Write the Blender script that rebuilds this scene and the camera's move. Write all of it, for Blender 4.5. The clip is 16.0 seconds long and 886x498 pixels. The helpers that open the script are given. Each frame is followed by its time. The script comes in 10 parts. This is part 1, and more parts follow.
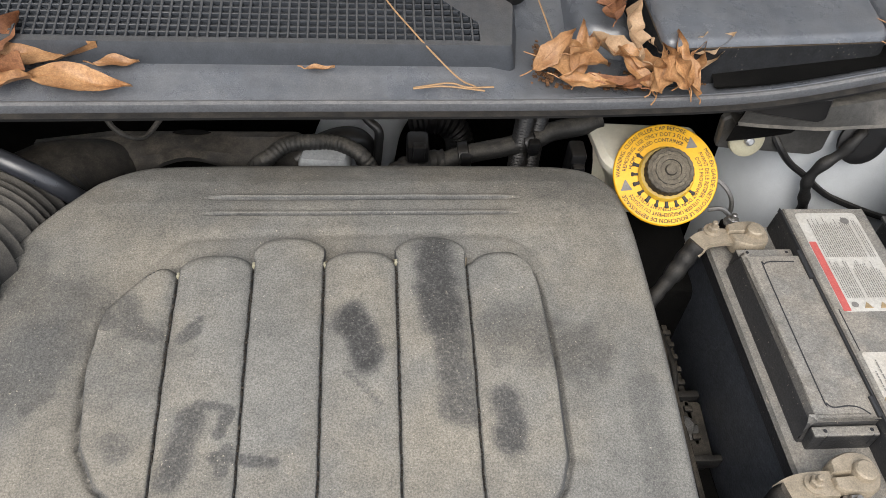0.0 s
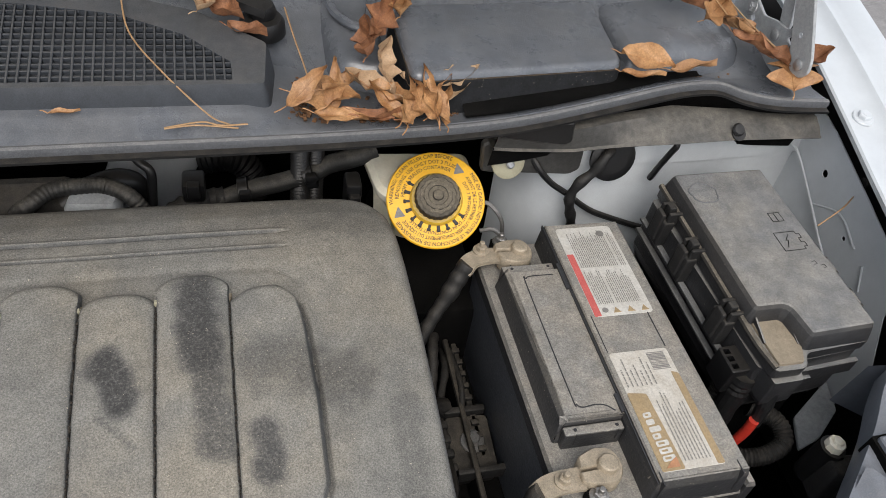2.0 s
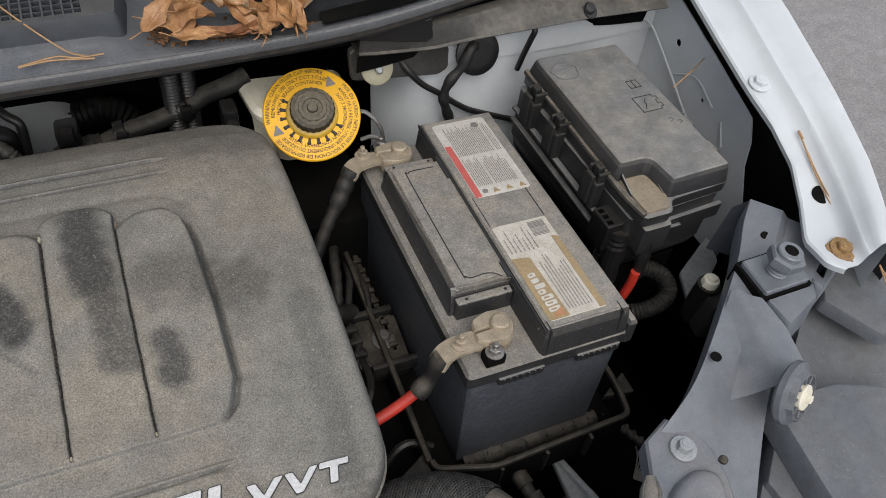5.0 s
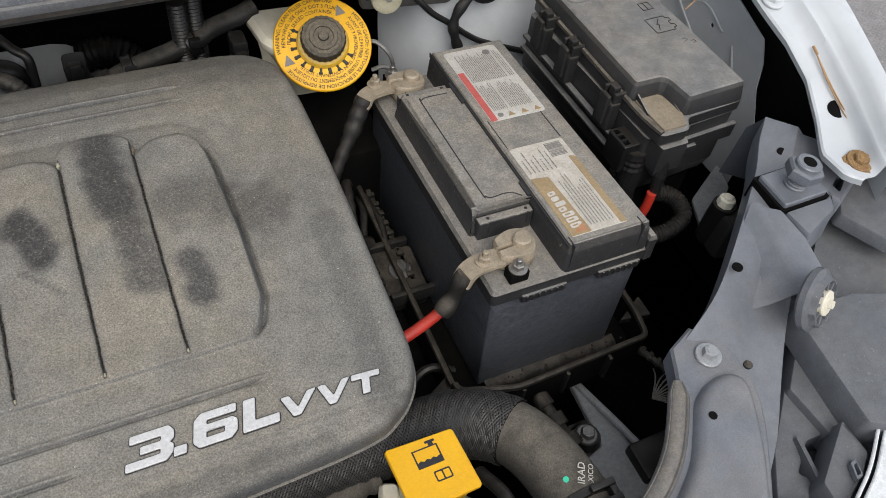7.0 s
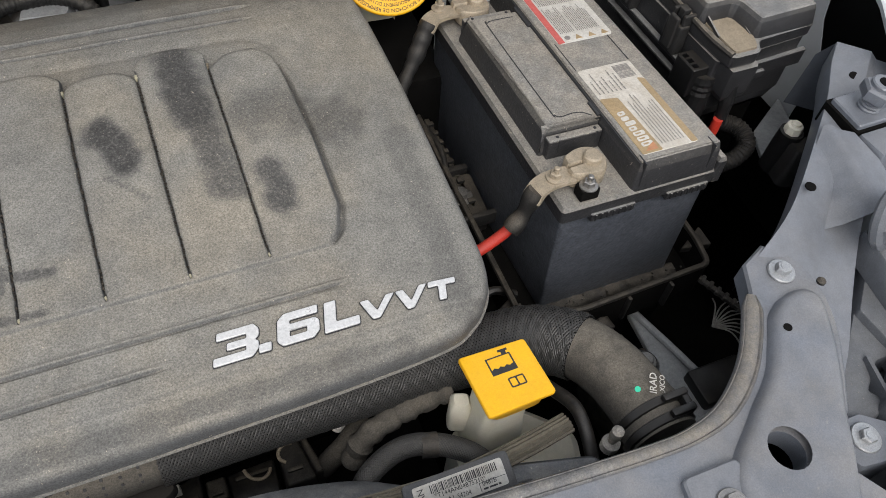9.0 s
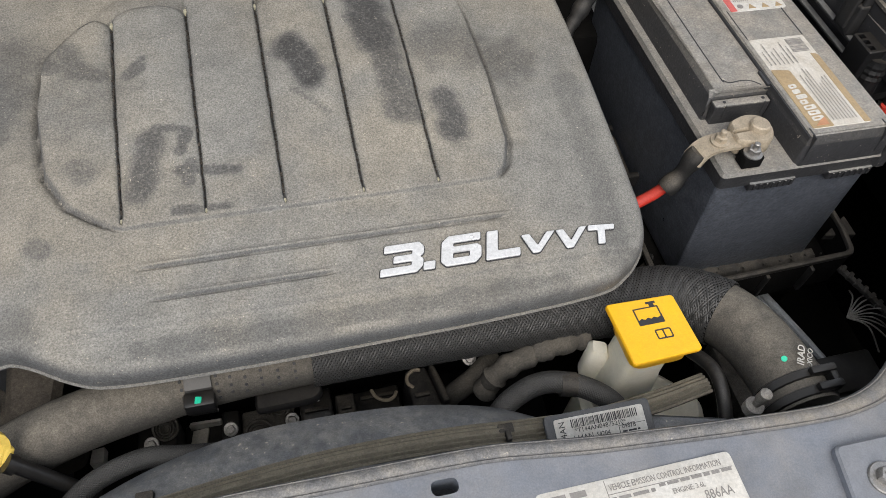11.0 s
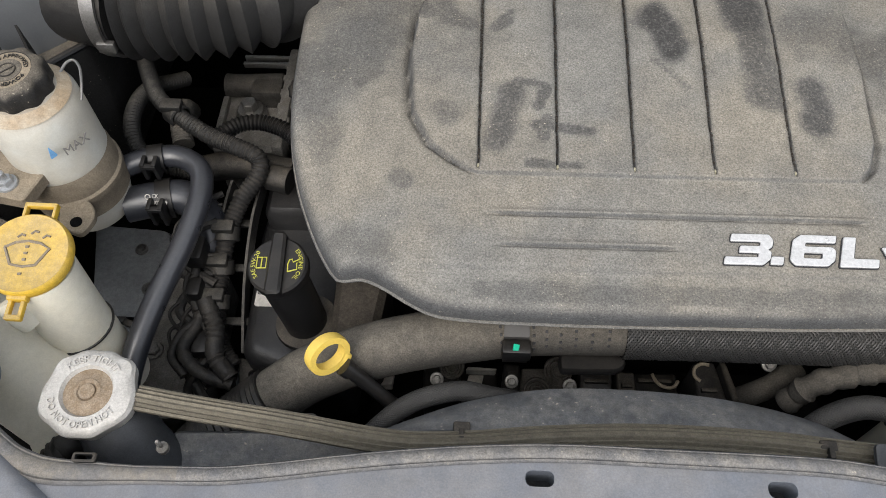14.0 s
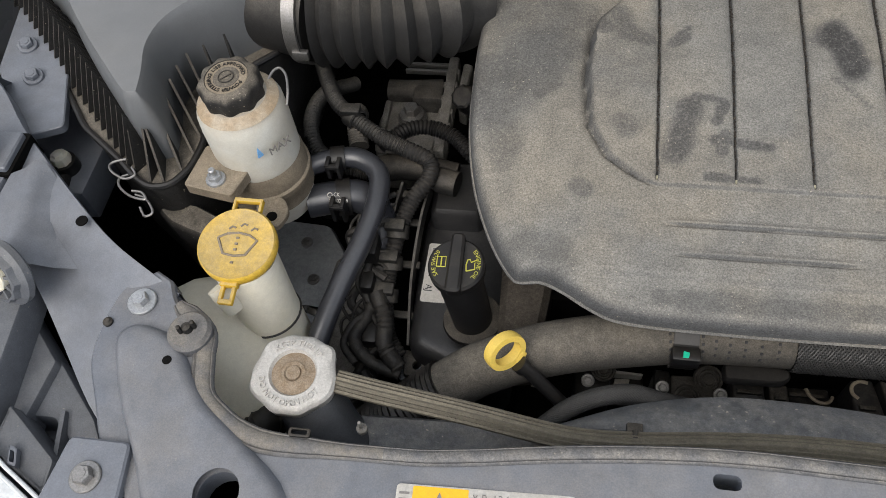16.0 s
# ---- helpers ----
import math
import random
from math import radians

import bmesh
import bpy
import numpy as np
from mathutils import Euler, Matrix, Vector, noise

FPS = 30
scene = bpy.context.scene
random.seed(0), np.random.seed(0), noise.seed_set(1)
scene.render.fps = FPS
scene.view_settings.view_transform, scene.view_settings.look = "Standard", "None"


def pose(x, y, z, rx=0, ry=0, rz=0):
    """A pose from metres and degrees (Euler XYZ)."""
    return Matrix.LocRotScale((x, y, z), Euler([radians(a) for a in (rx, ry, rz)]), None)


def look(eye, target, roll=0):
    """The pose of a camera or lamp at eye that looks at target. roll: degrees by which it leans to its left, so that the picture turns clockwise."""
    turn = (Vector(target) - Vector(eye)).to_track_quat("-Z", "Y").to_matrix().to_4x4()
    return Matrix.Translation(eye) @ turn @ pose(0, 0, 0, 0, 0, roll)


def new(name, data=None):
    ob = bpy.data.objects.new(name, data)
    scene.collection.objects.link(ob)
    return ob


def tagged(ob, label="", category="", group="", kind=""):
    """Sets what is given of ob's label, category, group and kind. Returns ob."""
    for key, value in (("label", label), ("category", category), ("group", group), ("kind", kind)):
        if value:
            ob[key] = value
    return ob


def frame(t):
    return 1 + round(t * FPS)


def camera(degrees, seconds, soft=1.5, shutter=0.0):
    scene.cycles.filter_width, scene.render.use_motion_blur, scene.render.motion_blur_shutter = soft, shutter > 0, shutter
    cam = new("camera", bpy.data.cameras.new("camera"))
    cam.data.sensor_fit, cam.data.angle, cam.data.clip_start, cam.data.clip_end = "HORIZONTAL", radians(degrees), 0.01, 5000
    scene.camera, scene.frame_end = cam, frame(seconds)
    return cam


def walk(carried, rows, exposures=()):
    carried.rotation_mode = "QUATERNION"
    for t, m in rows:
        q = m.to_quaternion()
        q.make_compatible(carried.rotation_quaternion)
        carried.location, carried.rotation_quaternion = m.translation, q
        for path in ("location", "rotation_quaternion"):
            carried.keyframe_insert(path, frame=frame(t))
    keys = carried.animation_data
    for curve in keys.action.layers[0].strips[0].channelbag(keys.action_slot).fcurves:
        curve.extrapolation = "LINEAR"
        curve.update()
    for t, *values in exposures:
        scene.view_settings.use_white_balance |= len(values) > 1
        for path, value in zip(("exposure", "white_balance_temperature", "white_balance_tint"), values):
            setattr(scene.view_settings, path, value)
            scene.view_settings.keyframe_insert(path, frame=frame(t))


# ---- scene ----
EXPOSURES = [(0, 0.85), (1.5, 0.68), (2.5, 0.48), (4.5, 0.33), (7, 0.42), (9, 0.6), (11, 0.75), (13, 0.82), (14.5, 0.72), (16, 0.56)]
cam = camera(59.0, 16.0, soft=0.4)
PATH = [
    (0, (0.0, 0.006, 1.492), (0.177, 1.262, -0.054), 5.7),
    (0.5, (0.022, 0.004, 1.496), (0.279, 1.259, -0.041), 7.7),
    (1, (0.047, -0.006, 1.505), (0.377, 1.247, -0.019), 9.1),
    (1.5, (0.07, -0.01, 1.508), (0.483, 1.25, 0.01), 10.6),
    (2, (0.089, -0.019, 1.514), (0.587, 1.251, 0.052), 11.9),
    (2.5, (0.104, -0.029, 1.52), (0.675, 1.245, 0.087), 12.6),
    (3, (0.115, -0.043, 1.519), (0.707, 1.232, 0.096), 11.3),
    (3.5, (0.118, -0.062, 1.519), (0.738, 1.199, 0.096), 10.4),
    (4, (0.116, -0.079, 1.519), (0.746, 1.155, 0.077), 9.5),
    (4.5, (0.117, -0.091, 1.51), (0.756, 1.1, 0.036), 9.1),
    (7, (0.08, -0.121, 1.468), (0.727, 0.967, -0.08), 8.7),
    (7.5, (0.069, -0.128, 1.461), (0.718, 0.952, -0.092), 8.6),
    (8, (0.056, -0.132, 1.451), (0.689, 0.927, -0.123), 8.4),
    (8.2, (0.05, -0.135, 1.447), (0.677, 0.922, -0.131), 8.2),
    (10.3, (-0.016, -0.151, 1.432), (0.443, 0.904, -0.204), 8.4),
    (10.5, (-0.027, -0.154, 1.427), (0.421, 0.908, -0.207), 8.6),
    (11, (-0.047, -0.155, 1.425), (0.349, 0.915, -0.218), 8.2),
    (11.5, (-0.064, -0.155, 1.42), (0.263, 0.929, -0.229), 7.4),
    (12, (-0.088, -0.152, 1.417), (0.164, 0.939, -0.239), 6.6),
    (12.5, (-0.106, -0.148, 1.415), (0.063, 0.943, -0.252), 5.2),
    (13, (-0.123, -0.149, 1.413), (-0.052, 0.942, -0.261), 2.5),
    (13.5, (-0.139, -0.151, 1.415), (-0.166, 0.936, -0.264), -0.6),
    (14, (-0.158, -0.154, 1.417), (-0.231, 0.92, -0.269), -1.5),
    (14.5, (-0.173, -0.16, 1.423), (-0.318, 0.897, -0.269), -4.4),
    (15, (-0.192, -0.167, 1.429), (-0.385, 0.883, -0.263), -6.3),
    (15.5, (-0.214, -0.172, 1.439), (-0.454, 0.872, -0.25), -7.7),
    (16, (-0.229, -0.174, 1.449), (-0.509, 0.877, -0.229), -8.3),
]
walk(cam, [(t, look(eye, target, roll)) for t, eye, target, roll in PATH], exposures=EXPOSURES)

# ---- light: an overcast day ----
world = bpy.data.worlds.new("overcast_sky")
scene.world = world
world.use_nodes = True
wn, wl = world.node_tree.nodes, world.node_tree.links
sky = wn.new("ShaderNodeTexSky")
sky.sky_type = "NISHITA"
sky.sun_disc = False
sky.sun_elevation, sky.sun_rotation = radians(50), radians(195)
sky.air_density, sky.dust_density, sky.ozone_density = 1.0, 6.0, 1.0
soften = wn.new("ShaderNodeMixRGB")
soften.inputs[0].default_value = 0.75
soften.inputs[2].default_value = (6.2, 6.5, 7.0, 1)
wl.new(sky.outputs[0], soften.inputs[1])
wl.new(soften.outputs[0], wn["Background"].inputs[0])
wn["Background"].inputs[1].default_value = 0.13
sun = new("sun", bpy.data.lights.new("sun", "SUN"))
sun.data.energy, sun.data.angle, sun.data.color = 1.5, radians(45), (1.0, 0.97, 0.93)
sun.matrix_world = look((0, 0, 5), (0.22, 0.8, 4.0))

# ---- mesh helpers ----
def thing(name, at, label, category, group=""):
    ob = new(name)
    ob.empty_display_size = 0.02
    ob.matrix_basis = Matrix.Translation(at)
    return tagged(ob, label, category, group)


def rest(ob):
    m = ob.matrix_basis.copy()
    while ob.parent:
        ob = ob.parent
        m = ob.matrix_basis @ ob_inverse(ob) @ m if ob.parent else ob.matrix_basis @ m
    return m


def ob_inverse(ob):
    return ob.matrix_parent_inverse


def part(name, bm, material, parent=None, label="", sharp=38, kind=""):
    me = bpy.data.meshes.new(name)
    bmesh.ops.recalc_face_normals(bm, faces=bm.faces)
    bm.to_mesh(me)
    bm.free()
    me.shade_smooth()
    me.set_sharp_from_angle(angle=radians(sharp))
    me.materials.append(material)
    ob = new(name, me)
    if parent:
        ob.parent = parent
        ob.matrix_parent_inverse = parent.matrix_basis.inverted() if not parent.parent else Matrix()
    return tagged(ob, label, kind=kind)


def solid(name, bm, material, label, category, group="", kind="", sharp=38):
    return tagged(part(name, bm, material, sharp=sharp), label, category, group, kind)


def crisp(ob, angle=18):
    """Keep the folds of a moulded body hard."""
    for child in ob.children_recursive:
        if child.type == "MESH":
            child.data.set_sharp_from_angle(angle=radians(angle))


def B():
    return bmesh.new()


def box(bm, lo, hi, bevel=0.002, seg=2, m=None):
    r = bmesh.ops.create_cube(bm, size=1)
    vs = r["verts"]
    size = [hi[i] - lo[i] for i in range(3)]
    mid = [(hi[i] + lo[i]) / 2 for i in range(3)]
    bmesh.ops.scale(bm, vec=size, verts=vs)
    if bevel:
        es = list({e for v in vs for e in v.link_edges})
        vs = bmesh.ops.bevel(bm, geom=es, offset=min(bevel, min(size) * 0.45), segments=seg, affect="EDGES", profile=0.5)["verts"]
    bmesh.ops.translate(bm, vec=mid, verts=vs)
    if m is not None:
        bmesh.ops.transform(bm, matrix=m, verts=vs)
    return bm


def frame_of(at, normal, up=(0, 1, 0)):
    """A pose at a place whose z runs along normal."""
    z = Vector(normal).normalized()
    x = Vector(up).cross(z)
    if x.length < 1e-5:
        x = Vector((1, 0, 0)).cross(z)
    x.normalize()
    y = z.cross(x)
    m = Matrix((x, y, z)).transposed().to_4x4()
    m.translation = Vector(at)
    return m


def lathe(bm, profile, m=None, seg=32, wave=None, cap=True):
    """A turned body round z from (radius, height) pairs; wave(angle, i) scales the radius."""
    rings = []
    m = m or Matrix()
    for i, (r, z) in enumerate(profile):
        ring = []
        for k in range(seg):
            a = 2 * math.pi * k / seg
            q = r * (wave(a, i) if wave else 1)
            ring.append(bm.verts.new(m @ Vector((q * math.cos(a), q * math.sin(a), z))))
        rings.append(ring)
    for a, b in zip(rings, rings[1:]):
        for k in range(seg):
            bm.faces.new((a[k], a[(k + 1) % seg], b[(k + 1) % seg], b[k]))
    if cap:
        for ring in (rings[0], rings[-1]):
            bm.faces.new(ring)
    return bm


def smooth_line(pts, n=8):
    """A Catmull-Rom line through points."""
    p = [Vector(q) for q in pts]
    p = [2 * p[0] - p[1]] + p + [2 * p[-1] - p[-2]]
    out = []
    for i in range(1, len(p) - 2):
        for k in range(n):
            t = k / n
            a, b, c, d = p[i - 1:i + 3]
            out.append(0.5 * ((2 * b) + (c - a) * t + (2 * a - 5 * b + 4 * c - d) * t * t + (3 * b - a - 3 * c + d) * t ** 3))
    out.append(p[-2])
    return out


def sweep(bm, pts, r, seg=12, n=8, flat=None, up=(0, 0, 1), cap=True, profile=None, ridges=None):
    """A tube along points. r: a radius or a function of 0..1; ridges: (pitch, depth) of corrugation; profile: section points (side, up)."""
    line = smooth_line(pts, n) if n else [Vector(q) for q in pts]
    if ridges:
        fine, pitch = [line[0]], ridges[0] / 4
        for a, b in zip(line, line[1:]):
            k = max(1, round((b - a).length / pitch))
            fine += [a.lerp(b, (j + 1) / k) for j in range(k)]
        line = fine
    length = [0.0]
    for a, b in zip(line, line[1:]):
        length.append(length[-1] + (b - a).length)
    rings, x = [], None
    for i, q in enumerate(line):
        d = (line[min(i + 1, len(line) - 1)] - line[max(i - 1, 0)]).normalized()
        if profile or x is None:
            x = Vector(up).cross(d)
            if x.length < 1e-4:
                x = Vector((1, 0, 0)).cross(d)
        x = (x - d * x.dot(d)).normalized()
        y = d.cross(x)
        s = length[i] / length[-1]
        rad = r(s) if callable(r) else r
        if ridges:
            rad += ridges[1] * (0.5 + 0.5 * math.cos(i * math.pi / 2) if len(ridges) < 3 else ridges[2](i))
        if profile:
            ring = [bm.verts.new(q + (x * a + y * b) * rad) for a, b in profile]
        else:
            fx, fy = flat or (1, 1)
            ring = [bm.verts.new(q + (x * math.cos(2 * math.pi * k / seg) * fx + y * math.sin(2 * math.pi * k / seg) * fy) * rad) for k in range(seg)]
        rings.append(ring)
    for a, b in zip(rings, rings[1:]):
        for k in range(len(a)):
            bm.faces.new((a[k], a[(k + 1) % len(a)], b[(k + 1) % len(a)], b[k]))
    if cap:
        bm.faces.new(rings[0])
        bm.faces.new(rings[-1])
    return bm


def rounded(pts, r, seg=4):
    """A closed outline with its corners rounded; r: one radius or one per corner."""
    out, n = [], len(pts)
    for i in range(n):
        p, a, b = Vector(pts[i]).to_2d(), Vector(pts[i - 1]).to_2d(), Vector(pts[(i + 1) % n]).to_2d()
        q = r[i] if isinstance(r, (list, tuple)) else r
        u, v = (a - p), (b - p)
        k = min(q, u.length * 0.48, v.length * 0.48)
        u, v = p + u.normalized() * k, p + v.normalized() * k
        if q <= 0:
            out.append(p)
            continue
        for j in range(seg + 1):
            t = j / seg
            out.append(u * (1 - t) ** 2 + p * 2 * t * (1 - t) + v * t * t)
    return out


def rect(x0, y0, x1, y1, r=0.003, seg=4):
    return rounded([(x0, y0), (x1, y0), (x1, y1), (x0, y1)], r, seg)


def disc(x, y, r, n=16):
    return [Vector((x + r * math.cos(2 * math.pi * k / n), y + r * math.sin(2 * math.pi * k / n))) for k in range(n)]


def inset(loop, d):
    """A closed outline moved inwards by d."""
    n, area = len(loop), sum(loop[i - 1].x * loop[i].y - loop[i].x * loop[i - 1].y for i in range(len(loop)))
    s = 1 if area > 0 else -1
    out = []
    for i in range(n):
        u, v = (loop[i] - loop[i - 1]), (loop[(i + 1) % n] - loop[i])
        u = u.normalized() if u.length > 1e-9 else v.normalized()
        v = v.normalized() if v.length > 1e-9 else u
        nu, nv = Vector((-u.y, u.x)) * s, Vector((-v.y, v.x)) * s
        k = nu + nv
        out.append(loop[i] + k * d / max(0.35, k.dot(nu) if k.length else 1))
    return out


def shell(bm, outline, levels, holes=(), m=None, height=None, bottom=True):
    """A body over an outline: rings at (inset, z), capped on top, with holes through. height(x, y) is added to each z."""
    m = m or Matrix()
    outline = [Vector(p).to_2d() for p in outline]
    put = lambda p, z: bm.verts.new(m @ Vector((p.x, p.y, z + (height(p.x, p.y) if height else 0))))
    rings = []
    for d, z in levels:
        rings.append([put(p, z) for p in (inset(outline, d) if d else outline)])
    for a, b in zip(rings, rings[1:]):
        for k in range(len(a)):
            bm.faces.new((a[k], a[(k + 1) % len(a)], b[(k + 1) % len(a)], b[k]))
    caps = [(rings[-1], levels[-1][1])]
    if bottom:
        caps.append((rings[0], levels[0][1]))
    loops = {}
    for ring, z in caps:
        if not holes:
            if len(ring) > 4:
                es = [bm.edges.get((ring[k - 1], ring[k])) for k in range(len(ring))]
                bmesh.ops.triangle_fill(bm, use_beauty=True, use_dissolve=False, edges=es)
            else:
                bm.faces.new(ring)
            continue
        es = [bm.edges.get((ring[k - 1], ring[k])) for k in range(len(ring))]
        loops[z] = []
        for hole in holes:
            vs = [put(Vector(p).to_2d(), z) for p in hole]
            es += [bm.edges.new((vs[k - 1], vs[k])) for k in range(len(vs))]
            loops[z].append(vs)
        bmesh.ops.triangle_fill(bm, use_beauty=True, use_dissolve=False, edges=es)
    if holes and bottom:
        (za, la), (zb, lb) = loops.items()
        for a, b in zip(la, lb):
            for k in range(len(a)):
                bm.faces.new((a[k], a[(k + 1) % len(a)], b[(k + 1) % len(a)], b[k]))
    return bm


def grid(bm, rows):
    """A sheet through rows of points."""
    vs = [[bm.verts.new(p) for p in row] for row in rows]
    for a, b in zip(vs, vs[1:]):
        for k in range(len(a) - 1):
            bm.faces.new((a[k], a[k + 1], b[k + 1], b[k]))
    return vs


def hexbolt(bm, at, normal=(0, 0, 1), r=0.006, washer=0.0105, h=0.006):
    m = frame_of(at, normal)
    if washer:
        lathe(bm, [(washer, 0), (washer, 0.0014), (washer * 0.94, 0.0022), (washer * 0.7, 0.0024)], m, 24)
    lathe(bm, [(r, 0.002), (r, h * 0.85), (r * 0.86, h), (r * 0.5, h)], m, 6)
    lathe(bm, [(r * 0.55, h - 0.0005), (r * 0.5, h + 0.0004)], m, 12)
    return bm


def letters(bm, text, size, m, bend=None, depth=0.0003, bold=0.0, squash=1.0, align="LEFT"):
    """Letters in the built-in font, lying in the x, y plane of the pose m. bend: radius of the circle on which they stand, read clockwise (minus: from its inside, counter-clockwise), from angle 0 at the top."""
    cu = bpy.data.curves.new("letters", "FONT")
    cu.body, cu.size, cu.extrude, cu.resolution_u, cu.offset, cu.align_x = text, size, depth, 2, bold, align
    ob = bpy.data.objects.new("letters", cu)
    scene.collection.objects.link(ob)
    bpy.context.view_layer.update()
    me = bpy.data.meshes.new_from_object(ob.evaluated_get(bpy.context.evaluated_depsgraph_get()))
    for v in me.vertices:
        v.co.x *= squash
        if bend:
            a = v.co.x / abs(bend)
            q = bend + v.co.y if bend > 0 else -bend - v.co.y
            s = 1 if bend > 0 else -1
            v.co.x, v.co.y = q * math.sin(a * s if s > 0 else a), (q * math.cos(a)) * s
    me.transform(m)
    bm.from_mesh(me)
    bpy.data.objects.remove(ob)
    bpy.data.curves.remove(cu)
    bpy.data.meshes.remove(me)
    return bm


def bars(bm, m, rows, rng):
    """Unreadable print as rows of short bars: (x0, x1, y, height)."""
    for x0, x1, y, h in rows:
        x = x0
        while x < x1 - h:
            w = min(x1 - x, h * rng.uniform(1.2, 5))
            vs = [bm.verts.new(m @ Vector(p)) for p in ((x, y, 0), (x + w, y, 0), (x + w, y + h, 0), (x, y + h, 0))]
            bm.faces.new(vs)
            x += w + h * 0.7
    return bm


# ---- materials ----
def material(name, colour, rough=0.5, metal=0.0, other=None, scale=30.0, mix=0.5, dust=0.0, dust_colour=(0.20, 0.175, 0.14), grain=0.12,
             grain_scale=900.0, bump=0.15, bump_scale=700.0, coat=0.0, spread=None, stain=None, spec=0.4, thin=0.0, mottle=0.25, patch=0.15, dust2=None, even=0.4, patch_scale=None, flat=False, specks=0.0, speck_colour=(0.42, 0.37, 0.29), speck_scale=420.0):
    """A surface with broad patches, fine grain, settled dust and fine relief."""
    m = bpy.data.materials.new(name)
    m.use_nodes = True
    n, l = m.node_tree.nodes, m.node_tree.links
    b = n["Principled BSDF"]
    where = n.new("ShaderNodeTexCoord").outputs["Object"]

    def noise_at(s, detail=4, rough_=0.6):
        t = n.new("ShaderNodeTexNoise")
        t.inputs["Scale"].default_value, t.inputs["Detail"].default_value, t.inputs["Roughness"].default_value = s, detail, rough_
        l.new(where, t.inputs["Vector"])
        return t.outputs["Fac"]

    def ramp(fac, a, z):
        t = n.new("ShaderNodeMapRange")
        t.interpolation_type = "SMOOTHSTEP"
        t.inputs["From Min"].default_value, t.inputs["From Max"].default_value = a, z
        l.new(fac, t.inputs["Value"])
        return t.outputs["Result"]

    def calc(op, a, c):
        t = n.new("ShaderNodeMath")
        t.operation = op
        for i, v in enumerate((a, c)):
            if isinstance(v, (int, float)):
                t.inputs[i].default_value = v
            else:
                l.new(v, t.inputs[i])
        return t.outputs[0]

    def blend(fac, a, c, mode="MIX"):
        t = n.new("ShaderNodeMixRGB")
        t.blend_type = mode
        for i, v in enumerate((fac, a, c)):
            if isinstance(v, (int, float)):
                t.inputs[i].default_value = v
            elif isinstance(v, tuple):
                t.inputs[i].default_value = (*v[:3], 1)
            else:
                l.new(v, t.inputs[i])
        return t.outputs[0]

    broad, fine = noise_at(scale, 5), noise_at(grain_scale, 3)
    c = blend(calc("MULTIPLY", ramp(broad, 0.35, 0.68), mix), tuple(colour), tuple(other or [v * (1 - mottle) for v in colour]))
    rough_out = calc("ADD", calc("MULTIPLY", broad, 0.2), rough - 0.1)
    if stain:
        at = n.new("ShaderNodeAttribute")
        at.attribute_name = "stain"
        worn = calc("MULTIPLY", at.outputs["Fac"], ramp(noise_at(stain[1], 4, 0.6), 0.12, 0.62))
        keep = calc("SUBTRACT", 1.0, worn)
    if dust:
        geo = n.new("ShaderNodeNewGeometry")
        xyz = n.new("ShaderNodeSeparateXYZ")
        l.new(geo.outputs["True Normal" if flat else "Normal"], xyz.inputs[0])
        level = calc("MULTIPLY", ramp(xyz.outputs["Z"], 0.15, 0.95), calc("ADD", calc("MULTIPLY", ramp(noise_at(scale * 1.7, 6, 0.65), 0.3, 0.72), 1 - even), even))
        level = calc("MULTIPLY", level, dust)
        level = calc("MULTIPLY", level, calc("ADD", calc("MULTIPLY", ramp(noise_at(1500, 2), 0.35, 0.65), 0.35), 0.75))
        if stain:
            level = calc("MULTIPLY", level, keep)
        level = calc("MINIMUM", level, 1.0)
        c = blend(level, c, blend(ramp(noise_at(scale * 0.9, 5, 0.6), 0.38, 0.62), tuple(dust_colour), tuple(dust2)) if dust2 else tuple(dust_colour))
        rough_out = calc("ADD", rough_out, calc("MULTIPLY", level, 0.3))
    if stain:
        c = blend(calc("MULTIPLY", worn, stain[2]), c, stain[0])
    if specks:
        clump = calc("ADD", noise_at(speck_scale, 2, 0.5), calc("MULTIPLY", noise_at(speck_scale * 0.07, 3), 0.22))
        c = blend(calc("MULTIPLY", ramp(clump, 0.80, 0.88), specks), c, tuple(speck_colour))
        c = blend(calc("MULTIPLY", ramp(noise_at(speck_scale * 0.8, 2, 0.5), 0.70, 0.78), specks * 0.6), c, (0.035, 0.032, 0.028))
    shade = calc("ADD", calc("MULTIPLY", ramp(fine, 0.25, 0.75), 1.8 * grain), 1 - 0.9 * grain)
    shade = calc("MULTIPLY", shade, calc("ADD", calc("MULTIPLY", ramp(noise_at(patch_scale or scale * 7, 5, 0.7), 0.25, 0.75), 2 * patch), 1 - patch))
    tone = n.new("ShaderNodeCombineColor")
    for i in range(3):
        l.new(shade, tone.inputs[i])
    c = blend(1.0, c, tone.outputs[0], "MULTIPLY")
    if spread:
        info = n.new("ShaderNodeObjectInfo")
        c = blend(calc("MULTIPLY", info.outputs["Random"], 1.0), c, blend(1.0, c, tuple(spread), "MULTIPLY"))
    l.new(c, b.inputs["Base Color"])
    l.new(calc("MINIMUM", rough_out, 1.0), b.inputs["Roughness"])
    b.inputs["Metallic"].default_value = metal
    b.inputs["Specular IOR Level"].default_value = spec
    b.inputs["Coat Weight"].default_value = coat
    if thin:
        b.inputs["Subsurface Weight"].default_value = thin
        b.inputs["Subsurface Radius"].default_value = (0.01, 0.009, 0.007)
